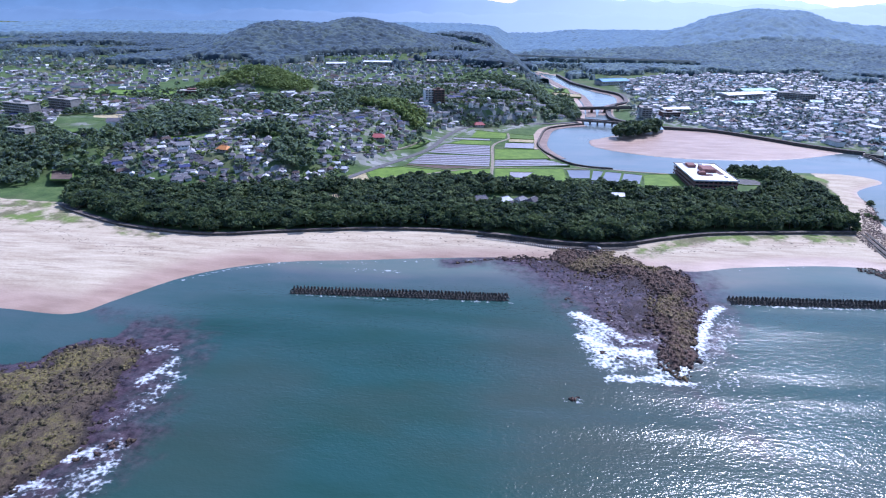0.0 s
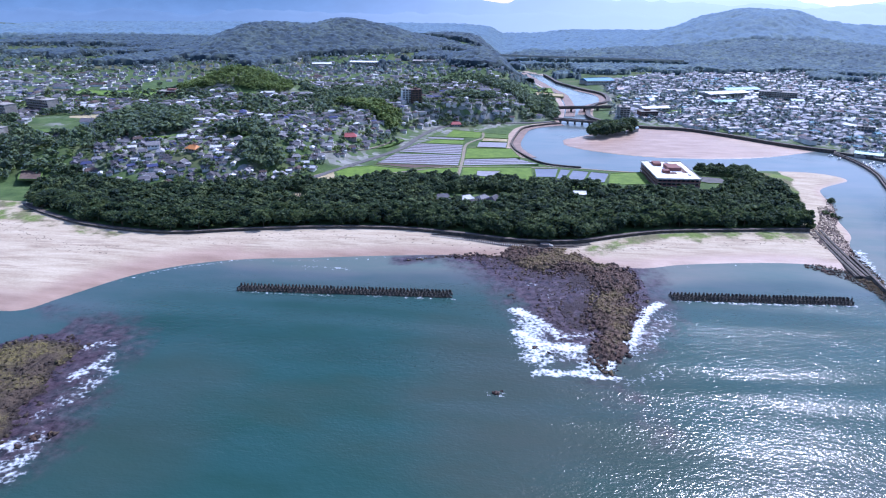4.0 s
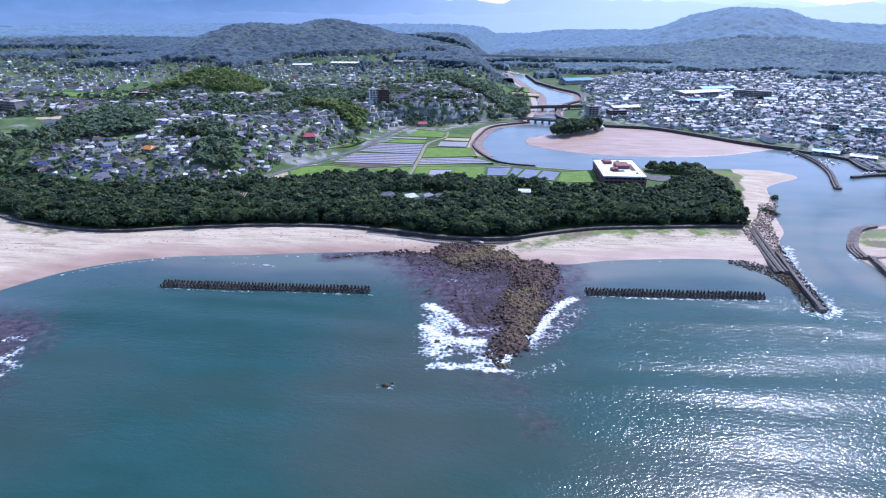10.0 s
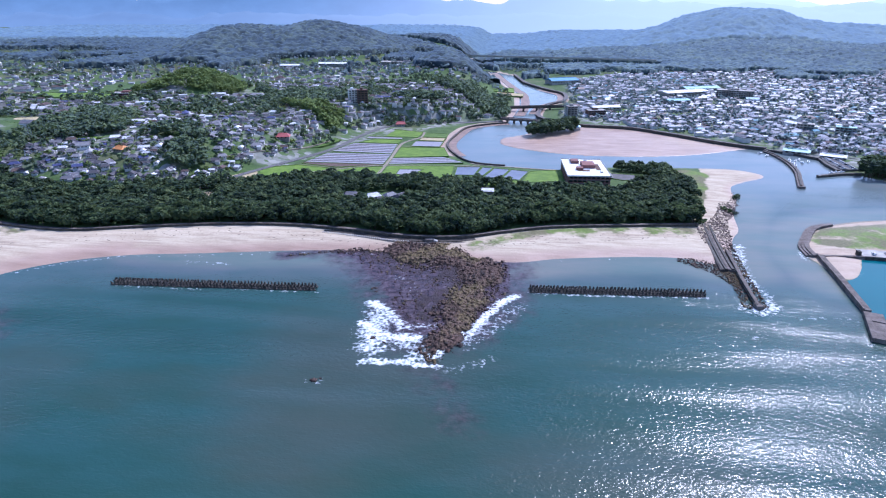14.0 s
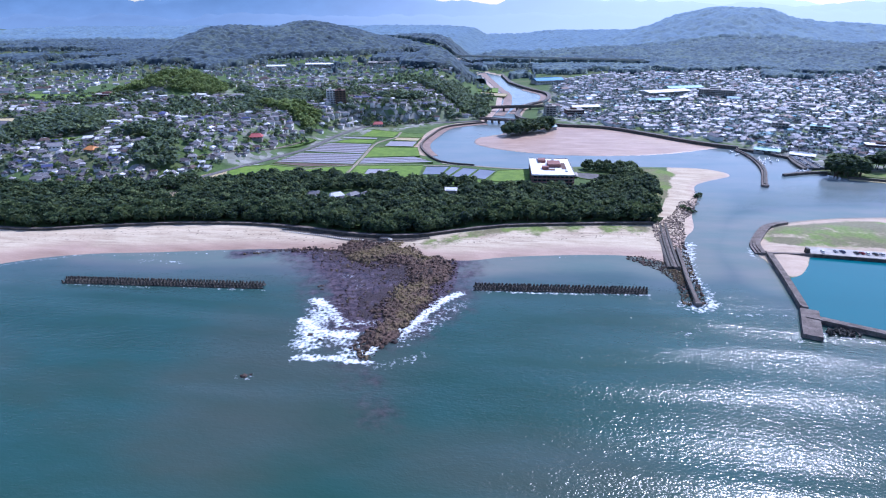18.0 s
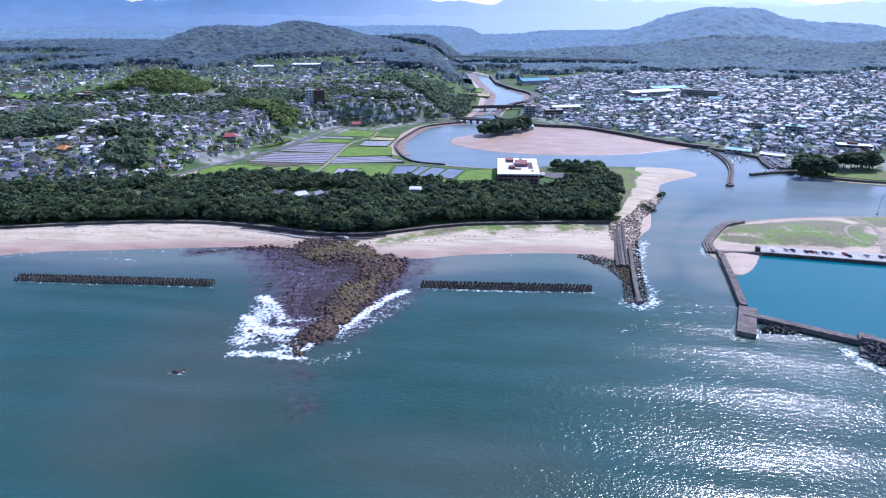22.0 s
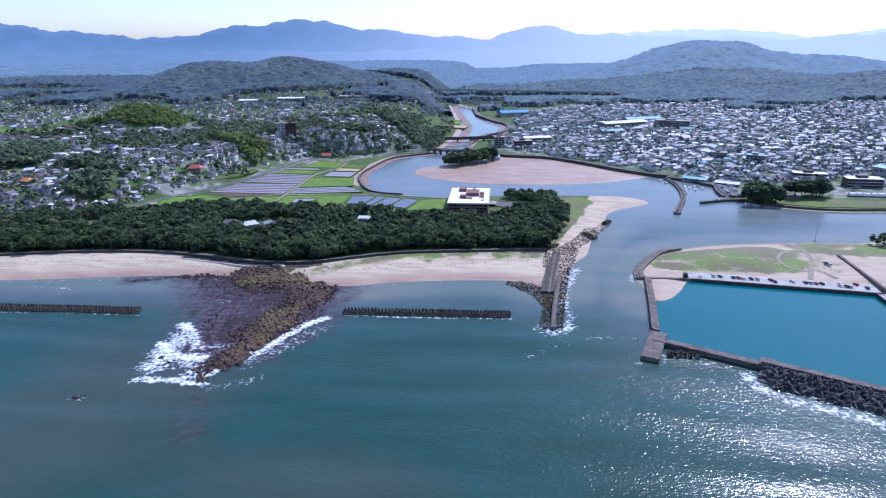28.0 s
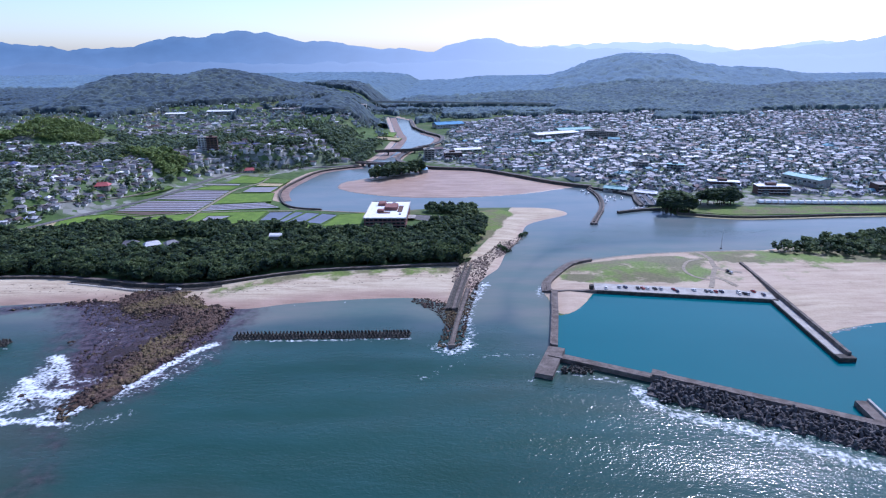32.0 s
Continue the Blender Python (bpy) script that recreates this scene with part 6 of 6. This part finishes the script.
track(spline([(12.5, 545), (13, 610), (12, 680), (20, 708), (31, 730), (30, 760)], 6), 1.6, "pale farm track through the fields", lift=0.35)
track(spline([(68, 722), (64, 700), (74, 656), (98, 615), (112, 604), (188, 590)], 5), 1.3, "pale levee path along the river", lift=0.5)
track(spline([(-110, 520), (-60, 545), (0, 579), (60, 586), (110, 594)], 6), 1.2, "narrow field track", lift=0.4)
track(spline([(-168, 478), (-200, 500), (-250, 545), (-300, 560), (-340, 590), (-390, 640), (-430, 720)], 6), 2.4, "grey village road", "asphalt", 0.3)
track(spline([(-70, 700), (-90, 640), (-130, 590), (-150, 560)], 6), 2.0, "pale village lane over the slope", lift=0.3)
track(spline([(360, 830), (369, 1000), (375, 1100)], 8), 4.0, "straight pale town road", lift=0.4)
track(spline([(-280, 470), (-200, 474), (-130, 488)], 6), 2.4, "grey road behind the wood", "asphalt", 0.3)

# ---- hotel ----
hotel = thing("hotel", "white flat roofed seaside hotel with brown balconied storeys", "building", m=pose(211, 557, 2.5, 0, 0, 1))
W2, D2 = 19.0, 31.5
part("core", box(-W2 + 1.6, W2 - 1.6, -D2 + 1.6, D2 - 1.6, 0, 9.6), "brown", hotel)
pane_ = make("window", *box(-1.5, 1.5, -0.06, 0.06, 0, 1.9), M["glass"])
post_ = make("column", *box(-0.3, 0.3, -0.3, 0.3, 0, 9.6), M["brick_red"])
for s in range(3):
    part("balcony_slab", box(-W2, W2, -D2, D2, 3.2 * s + 2.75, 3.2 * s + 3.2), "cream", hotel)
    part("balcony_rail", join([box(-W2, W2, -D2 - 0.02, -D2 + 0.12, 3.2 * s, 3.2 * s + 1.0), box(-W2 - 0.02, -W2 + 0.12, -D2, D2, 3.2 * s, 3.2 * s + 1.0), box(W2 - 0.12, W2 + 0.02, -D2, D2, 3.2 * s, 3.2 * s + 1.0)]), "brick_red", hotel)
    for k in range(9):
        part("window", pane_, "glass", hotel, m=pose(-16 + 4 * k, -D2 + 1.5, 3.2 * s + 0.6))
    for k in range(14):
        for sx in (-1, 1):
            part("window", pane_, "glass", hotel, m=pose(sx * (W2 - 1.5), -27 + 4.1 * k, 3.2 * s + 0.6, 0, 0, 90))
for k in range(10):
    part("column", post_, "", hotel, m=pose(-18.4 + 4.09 * k, -D2 + 0.4, 0))
for k in range(15):
    for sx in (-1, 1):
        part("column", post_, "", hotel, m=pose(sx * 18.5, -30 + 4.25 * k, 0))
part("roof_deck", box(-W2 - 0.8, W2 + 0.8, -D2 - 0.8, D2 + 0.8, 9.6, 10.0), "white", hotel)
part("roof_parapet", join([box(-W2 - 0.8, W2 + 0.8, -D2 - 0.8, -D2 - 0.4, 10, 10.6), box(-W2 - 0.8, W2 + 0.8, D2 + 0.4, D2 + 0.8, 10, 10.6), box(-W2 - 0.8, -W2 - 0.4, -D2 - 0.4, D2 + 0.4, 10, 10.6), box(W2 + 0.4, W2 + 0.8, -D2 - 0.4, D2 + 0.4, 10, 10.6)]), "cream", hotel)
part("penthouse", join([box(-3, 9, -4, 12, 10, 13.2), box(-9, -3, -12, -6, 10, 12.4), box(-11, -4, 14, 24, 10, 12.6)]), "brick_red", hotel)
part("roof_void", join([box(-8, 3, -15, -9, 10.02, 10.25), box(9.5, 14, -10, 14, 10.02, 10.25)]), "brown", hotel)
part("roof_plant", join([box(-12, -9, 25, 28, 10, 11.5), box(2, 5, 24, 26, 10, 11.2), box(12, 14, -20, -16, 10, 11)]), "steel", hotel)
part("porch", box(W2, W2 + 7, -6, 6, 2.6, 3.1), "cream", hotel)
field([(233, 574), (262, 568), (268, 550), (246, 548), (234, 556)], "asphalt", "grey car park beside the hotel", 3.2)
for (x, y), s in (((5, 471), 1.0), ((24, 470), 1.0), ((38, 474), 0.8), ((48, 472), 0.9)):
    h_ = house(int(x) + 200, 11 * s, 8 * s, 3.4, 2.2, label="tiled house in a clearing of the wood")
    h_.matrix_basis = pose(x, y, 3.3, 0, 0, 12 + x)
solar = thing("solar_roof_house", "low house with pale slanting roof panels", "house", m=pose(121, 494, 3))
part("wall", box(-5, 5, -3.5, 3.5, -0.5, 3), "cream", solar)
part("roof", gable(10, 7, 3.1, 2.0, 0.5), "white", solar)
part("panel", box(-4, 4, -3.2, -0.6, 3.9, 4.05), "steel", solar, m=pose(0, 0, 0.4, 20))
grave = make("gravestone", *box(-0.4, 0.4, -0.3, 0.3, 0, 1.5, 0.05), M["asphalt"])
yard = thing("graveyard", "small graveyard with grey stones in a clearing", "graveyard")
part("plot", box(-12, 12, -8, 8, -0.3, 0.15), "stubble", yard)
for k in range(48):
    part("gravestone", grave, "", yard, m=pose(-11 + (k % 12) * 2.0, -6 + (k // 12) * 4 + (k % 3) * 0.4, 0.1))
yard.matrix_basis = pose(-124, 466, float(ground_at(-124, 466)[0]), 0, 0, 15)

# ---- landmark houses and larger buildings ----
def landmark(x, y, sx, sy, tall, roof, wall, label, angle=0, hip=2.5, rise=None):
    t = house(int(abs(x)) + 300, sx, sy, tall, hip, roof, wall, False, label)
    t.matrix_basis = pose(x, y, float(ground_at(x, y)[0]), 0, 0, angle)
    return t


landmark(-114, 637, 14, 10, 3.6, "red_roof", "cream", "large house with a bright red tiled roof", 12, 3.5)
landmark(-247, 545, 11, 9, 4.6, "orange_roof", "cream", "house with a bright orange tiled roof", -15, 3.0)
landmark(-292, 552, 11, 9, 5.8, "roof", "white", "white two storey house on the field edge", 25, 0.0)
landmark(-8, 800, 12, 9, 4.5, "red_roof", "cream", "small red roofed house at the road bend", 10)


def block(x, y, sx, sy, floors, wall, label, angle=0, roof="cream", name="apartment_building", bays=None, z=None):
    """A flat roofed building with storeys of windows."""
    g = float(ground_at(x, y)[0]) if z is None else z
    t = thing(name, label, "building", m=pose(x, y, g, 0, 0, angle))
    top = 3.1 * floors
    part("wall", box(-sx / 2, sx / 2, -sy / 2, sy / 2, -3, top), wall, t)
    part("roof", box(-sx / 2 - 0.4, sx / 2 + 0.4, -sy / 2 - 0.4, sy / 2 + 0.4, top, top + 0.4), roof, t)
    part("roof_box", box(-sx * 0.2, sx * 0.1, -sy * 0.2, sy * 0.2, top + 0.4, top + 2.8), wall, t)
    bays = bays or max(2, int(sx / 4))
    w = make("window", *box(-sx / bays * 0.36, sx / bays * 0.36, -0.08, 0.08, 0, 1.7), M["glass"])
    for s in range(floors):
        for k in range(bays):
            part("window", w, "glass", t, m=pose(-sx / 2 + sx * (k + 0.5) / bays, -sy / 2 - 0.05, 3.1 * s + 0.8))
        part("balcony", box(-sx / 2, sx / 2, -sy / 2 - 0.9, -sy / 2, 3.1 * s - 0.15, 3.1 * s + 0.1), roof, t)
    return t


block(-80, 828, 12, 12, 6, "white", "white six storey apartment block", 20)
block(-66, 826, 14, 12, 6, "brown", "dark brown six storey apartment block", 20, "brown")
block(-545, 660, 46, 14, 5, "cream", "long pale apartment block with rows of balconies", -18)
block(-520, 700, 40, 14, 5, "cream", "long pale five storey apartment block", -18)
block(-472, 566, 22, 12, 4, "cream", "four storey pale building near the grove", -10)
block(-430, 850, 40, 18, 2, "brick_red", "pinkish low building by the knoll", 10)
block(232, 900, 15, 13, 5, "cream", "tall grey block beside the bridge", 10, "cream")
block(268, 905, 26, 16, 3, "brown", "low brown building by the bridge", 10)
block(540, 1120, 60, 18, 4, "cream", "long pale school block", -20)
block(565, 795, 22, 10, 3, "cream", "pale riverside building with a green roof", -25, "green_roof")
block(525, 815, 20, 10, 3, "cream", "pale three storey riverside building", -25)
block(588, 700, 34, 12, 2, "brown", "long low building with a pale roof", -15, "white")
block(624, 661, 34, 14, 3, "brown", "grey box building behind the lawn", -4, "white")
block(760, 668, 40, 16, 3, "brown", "grey building at the lawn's end", -4, "cream")


def hall(x, y, sx, sy, tall, roof, label, angle=0, rise=2.0):
    t = thing("hall", label, "building", m=pose(x, y, float(ground_at(x, y)[0]), 0, 0, angle))
    part("wall", box(-sx / 2, sx / 2, -sy / 2, sy / 2, -3, tall), "cream", t)
    part("roof", gable(sx, sy, tall, rise, 0.6, 0.3), roof, t)
    part("ridge_vent", box(-sx * 0.4, sx * 0.4, -0.5, 0.5, tall + rise - 0.2, tall + rise + 0.5), roof, t)
    w = make("window", *box(-1.6, 1.6, -0.08, 0.08, 0, 1.6), M["glass"])
    for k in range(int(sx / 6)):
        part("window", w, "glass", t, m=pose(-sx / 2 + 4 + 6 * k, -sy / 2 - 0.05, tall * 0.5))
    part("door", box(-2, 2, -0.1, 0.1, 0, 3.2), "steel", t, m=pose(sx * 0.3, -sy / 2 - 0.06, 0))
    return t


hall(252, 1305, 62, 34, 8, "blue_roof", "big hall with a bright blue sheet roof", 20, 4)
hall(690, 712, 46, 22, 9, "green_roof", "market hall with a pale green copper roof", -62, 2)
hall(455, 1140, 90, 34, 7, "white", "large white roofed sports hall", 25, 2)
hall(500, 1190, 70, 26, 7, "green_roof", "sports hall with a blue green roof", 15, 3)
hall(420, 1040, 40, 20, 6, "green_roof", "shed with a mint green roof", 20)
hall(290, 960, 44, 18, 6, "white", "long pale roofed shed", 15)
hall(770, 640, 40, 14, 5, "green_roof", "riverside shed with a green roof", -4)
hall(460, 686, 26, 12, 4, "green_roof", "fishing shed with a sea green roof", -28)
hall(488, 664, 24, 10, 3, "white", "low pale roofed fishing shed", -28)
hall(-250, 1330, 60, 20, 6, "white", "white greenhouse like shed at the hill foot", 5)
hall(-120, 1360, 50, 18, 6, "cream", "pale long shed at the hill foot", -8)
hall(-330, 1280, 40, 18, 6, "white", "low pale roofed shed among trees", 10)
hall(30, 1440, 50, 18, 6, "cream", "pale shed among trees", 4)
blue = thing("boat_house", "small house with a vivid blue sheet roof on the islet", "house", m=pose(229, 806, 1, 0, 0, 30))
part("wall", box(-5, 5, -4, 4, -1, 4), "cream", blue)
part("roof", gable(10, 8, 4, 2.6, 0.6), "blue_roof", blue)
dome = thing("bandstand", "round hall with a pale green conical roof", "building", m=pose(570, 642, 3))
part("wall", tube([(0, 0, -1), (0, 0, 4)], [9, 9], 16), "cream", dome)
part("roof", tube([(0, 0, 4), (0, 0, 6.5), (0, 0, 9)], [11, 6, 0.4], 16), "green_roof", dome)

# arched white tents in a row on the lawn
tent_v, tent_f = [], []
for k in range(9):
    a = math.pi * k / 8
    for x in (-2.6, 2.6):
        tent_v.append((x, 2.8 * math.cos(a), 0.6 + 2.9 * math.sin(a)))
for k in range(8):
    tent_f.append((2 * k, 2 * k + 1, 2 * k + 3, 2 * k + 2))
tent_f.append(tuple(range(0, 18, 2)))
tent_f.append(tuple(range(1, 18, 2))[::-1])
tent0 = thing("storage_shelter", "white arched shelter in a long row above the lawn", "shelter", "row of white shelters")
part("cover", (tent_v, tent_f), "white", tent0)
part("kerb", box(-2.8, 2.8, -3.0, 3.0, -0.6, 0.6), "concrete", tent0)
for k in range(30):
    m = pose(592 + 6.6 * k, 617 - 3.5 * math.sin(k / 9), 3.3, 0, 0, 0)
    if k:
        copy_thing(tent0, m)
    else:
        tent0.matrix_basis = m

# ---- river works ----
river = thing("river_wall", "dark stone river wall along the town bank", "embankment", kind="structure")
tl = TOWN_SHORE[(TOWN_SHORE[:, 1] < 1500) & (TOWN_SHORE[:, 0] < 436) & (TOWN_SHORE[:, 1] > 690)]
part("wall", ribbon(tl, 0.8, 1.2, -1.5, 3.6), "dark_concrete", river)
part("coping", ribbon(tl, 1.0, 1.4, 3.6, 4.0), "concrete", river)
part("road", ribbon(tl + (3.2, 2.8), 2.6, 2.6, 2.0, 3.4), "asphalt", river)
lawn = thing("lawn_wall", "low dark stone wall below the riverside lawn", "embankment", kind="structure")
ll = TOWN_SHORE[(TOWN_SHORE[:, 1] < 610) & (TOWN_SHORE[:, 0] > 490) & (TOWN_SHORE[:, 0] < 1001)]
part("wall", ribbon(ll, 0.7, 1.0, -1, 2.4), "dark_concrete", lawn)
part("toe_sand", ribbon(ll - (0.6, 3.0), 2.4, 2.4, -1, 0.4), "stubble", lawn)
left_bank = thing("levee_wall", "dark sloping revetment of the river bend", "embankment", kind="structure")
lb = MAIN[(MAIN[:, 1] > 600) & (MAIN[:, 1] < 860) & (MAIN[:, 0] < 190) & (MAIN[:, 0] > 60)]
part("wall", ribbon(lb, 1.0, 1.6, -1, 2.0), "dark_concrete", left_bank)
part("coping", ribbon(lb, 0.6, 0.6, 2.0, 2.4), "concrete", left_bank)
mud = MAIN[(MAIN[:, 1] > 640) & (MAIN[:, 1] < 852) & (MAIN[:, 0] < 140) & (MAIN[:, 0] > 60)]
part("tidal_sand", ribbon(mud, -1.5, 11.0, -1, 0.22), "wet_sand", left_bank)
up_l = MAIN[(MAIN[:, 1] > 900) & (MAIN[:, 1] < 1560) & (MAIN[:, 0] > 60)]
part("tidal_sand", ribbon(spline(up_l, 12), -1.0, 16.0, -1, 0.24), "wet_sand", left_bank)
up_r = TOWN_SHORE[(TOWN_SHORE[:, 1] > 930) & (TOWN_SHORE[:, 1] < 1240) & (TOWN_SHORE[:, 0] < 250)]
part("tidal_sand", ribbon(up_r, -1.0, 13.0, -1, 0.24), "wet_sand", river)
tw = thing("training_wall", "curved stone wall reaching into the lagoon", "jetty")
TW = spline([(431, 697), (434, 668), (432, 635), (425, 602), (414, 572), (406, 550)], 4)
part("wall", ribbon(TW, 2.6, 2.6, -2, 1.8), "concrete", tw)
part("crest", ribbon(TW, 0.9, 0.9, 1.8, 2.6), "dark_concrete", tw)
part("head", tube([(406, 549, -2), (406, 549, 1.9)], [4, 3.4], 10), "concrete", tw)
bq = thing("boat_quay", "small boat harbour quay of dark concrete", "quay", kind="structure")
part("arm", ribbon(spline([(438, 588), (452, 594), (470, 600), (484, 600)], 4), 1.6, 1.6, -2, 2.2), "dark_concrete", bq)
part("inner_quay", ribbon(arr((434, 702), (456, 684), (473, 662)), 2.0, 2.0, -2, 2.6), "dark_concrete", bq)
part("east_quay", ribbon(arr((474, 662), (469, 636), (468, 612)), 2.0, 2.0, -2, 2.4), "dark_concrete", bq)
part("yard", ribbon(arr((484, 664), (480, 636), (480, 612)), 9, 9, 1.0, 2.9), "asphalt", bq)

for k in range(22):
    m = pose(474.5 + 4.6 * (k % 2) * 2 + 0.15 * k, 613 + 4.3 * (k // 2), 2.9, 0, 0, 4 + (k * 53) % 9)
    tagged(copy_thing(cars[(0, 0, 1, 0, 3)[k % 5]], m), "small parked car on the grey harbour yard", "car", "cars parked on the harbour yard")


def boat():
    t = thing("boat", "small white fishing boat moored in the boat harbour", "boat", "moored boats")
    hull_v, hull_f = [], []
    for x, w, z in ((-3.2, 0.95, 0.75), (-1, 1.1, 0.75), (1.5, 0.95, 0.85), (3.0, 0.45, 1.05), (3.9, 0.03, 1.25)):
        hull_v += [(x, -w, z), (x, -w * 0.6, -0.2), (x, w * 0.6, -0.2), (x, w, z)]
    for k in range(4):
        hull_f += [(4 * k + i, 4 * k + 4 + i, 4 * k + 5 + i, 4 * k + 1 + i) for i in range(3)] + [(4 * k + 3, 4 * k + 7, 4 * k + 4, 4 * k)]
    hull_f += [(0, 1, 2, 3)]
    part("hull", (hull_v, hull_f), "white", t)
    part("cabin", box(-1.8, 0.2, -0.6, 0.6, 0.7, 2.0, 0.12), "white", t)
    part("windscreen", box(0.02, 0.2, -0.5, 0.5, 1.3, 1.8), "glass", t)
    part("mast", tube([(-0.8, 0, 1.9), (-0.8, 0, 3.6)], [0.05, 0.03], 5), "steel", t)
    return t


b0 = boat()
for k, (x, y, a) in enumerate(((437, 634, 80), (440, 641, 85), (439, 648, 80), (446, 655, 60), (452, 660, 60), (460, 606, 20), (465, 608, 15), (471, 610, 20), (458, 652, 70), (449, 646, 85), (442, 660, 70), (422, 688, 30), (425, 676, 40))):
    m = pose(x, y, 0.1, 0, 0, a)
    if k:
        copy_thing(b0, m)
    else:
        b0.matrix_basis = m


def bridge(a, b, wide, deck, piers, label, mat="concrete", thick=1.2, rail=True, name="bridge"):
    a, b = Vector(a), Vector(b)
    d = b - a
    ang, n = math.degrees(math.atan2(d.y, d.x)), d.length
    t = thing(name, label, "bridge", m=pose(a.x, a.y, 0, 0, 0, ang))
    part("deck", box(0, n, -wide / 2, wide / 2, deck - thick, deck), mat, t)
    part("girder", join([box(0, n, s * wide * 0.3 - 0.4, s * wide * 0.3 + 0.4, deck - thick - 1.0, deck - thick) for s in (-1, 1)]), mat, t)
    if rail:
        for s in (-1, 1):
            part("parapet", box(0, n, s * wide / 2 - 0.15, s * wide / 2 + 0.15, deck, deck + 1.0), mat, t)
    for k in range(piers):
        x = n * (k + 1) / (piers + 1)
        part("pier", join([box(x - 0.9, x + 0.9, -wide * 0.35, wide * 0.35, -3, deck - thick - 1.0, 0.1), box(x - 1.2, x + 1.2, -wide * 0.48, wide * 0.48, deck - thick - 1.9, deck - thick - 1.0)]), mat, t)
    return t


bridge((128, 862), (196, 842), 9, 5.6, 6, "low road bridge on many short piers")
bridge((142, 953), (226, 972), 8, 7.6, 3, "dark railway bridge on three tall piers", "dark_concrete", 1.8)
bridge((-260, 1830), (520, 1640), 12, 27, 7, "long pale highway viaduct crossing the valley", "pale_concrete", 2.2, name="viaduct")

# pylon on the west side
py = thing("pylon", "lattice steel power pylon above the village", "pylon", m=pose(-365, 570, float(ground_at(-365, 570)[0])))
legs_ = []
for sx, sy in ((-1, -1), (1, -1), (1, 1), (-1, 1)):
    legs_.append(tube([(2.6 * sx, 2.6 * sy, 0), (0.5 * sx, 0.5 * sy, 26)], [0.16, 0.1], 4))
part("leg_frame", join(legs_), "steel", py)
for z in (18, 21.5, 25):
    part("cross_arm", box(-4, 4, -0.12, 0.12, z, z + 0.25), "steel", py)
for k in range(8):
    w_ = 2.6 - 2.1 * (k * 3.2) / 26
    part("brace", join([box(-w_, w_, -w_ - 0.06, -w_ + 0.06, k * 3.2 + 0.6, k * 3.2 + 0.75), box(-w_, w_, w_ - 0.06, w_ + 0.06, k * 3.2 + 0.6, k * 3.2 + 0.75)]), "steel", py)

# tide line of driftwood on the beaches
rs_ = np.random.RandomState(91)
drift = []
for a, b, off in ((-170, 60, 20), (120, 270, 25), (-320, -200, 40)):
    for k in range(150):
        x = a + (b - a) * rs_.rand()
        y = float(np.interp(x, SEAWALL[:, 0], SEAWALL[:, 1])) - off + 3 * math.sin(x / 17) + 5.5 * (k % 3) + rs_.randn() * 0.8
        drift.append((x, y))
drift = np.array(drift)
dz = ground_at(drift[:, 0], drift[:, 1])
logs = []
for (x, y), z in zip(drift, dz):
    n_ = 0.25 + 0.9 * rs_.rand() ** 3
    logs.append(turned(box(-n_, n_, -0.1, 0.1, -0.1, 0.16, 0.04), x, y, z, rs_.rand() * 3.14))
tagged(new("driftwood", make("driftwood", *join(logs), M["wood"])), "line of bleached driftwood and weed on sand", "driftwood", kind="stuff")
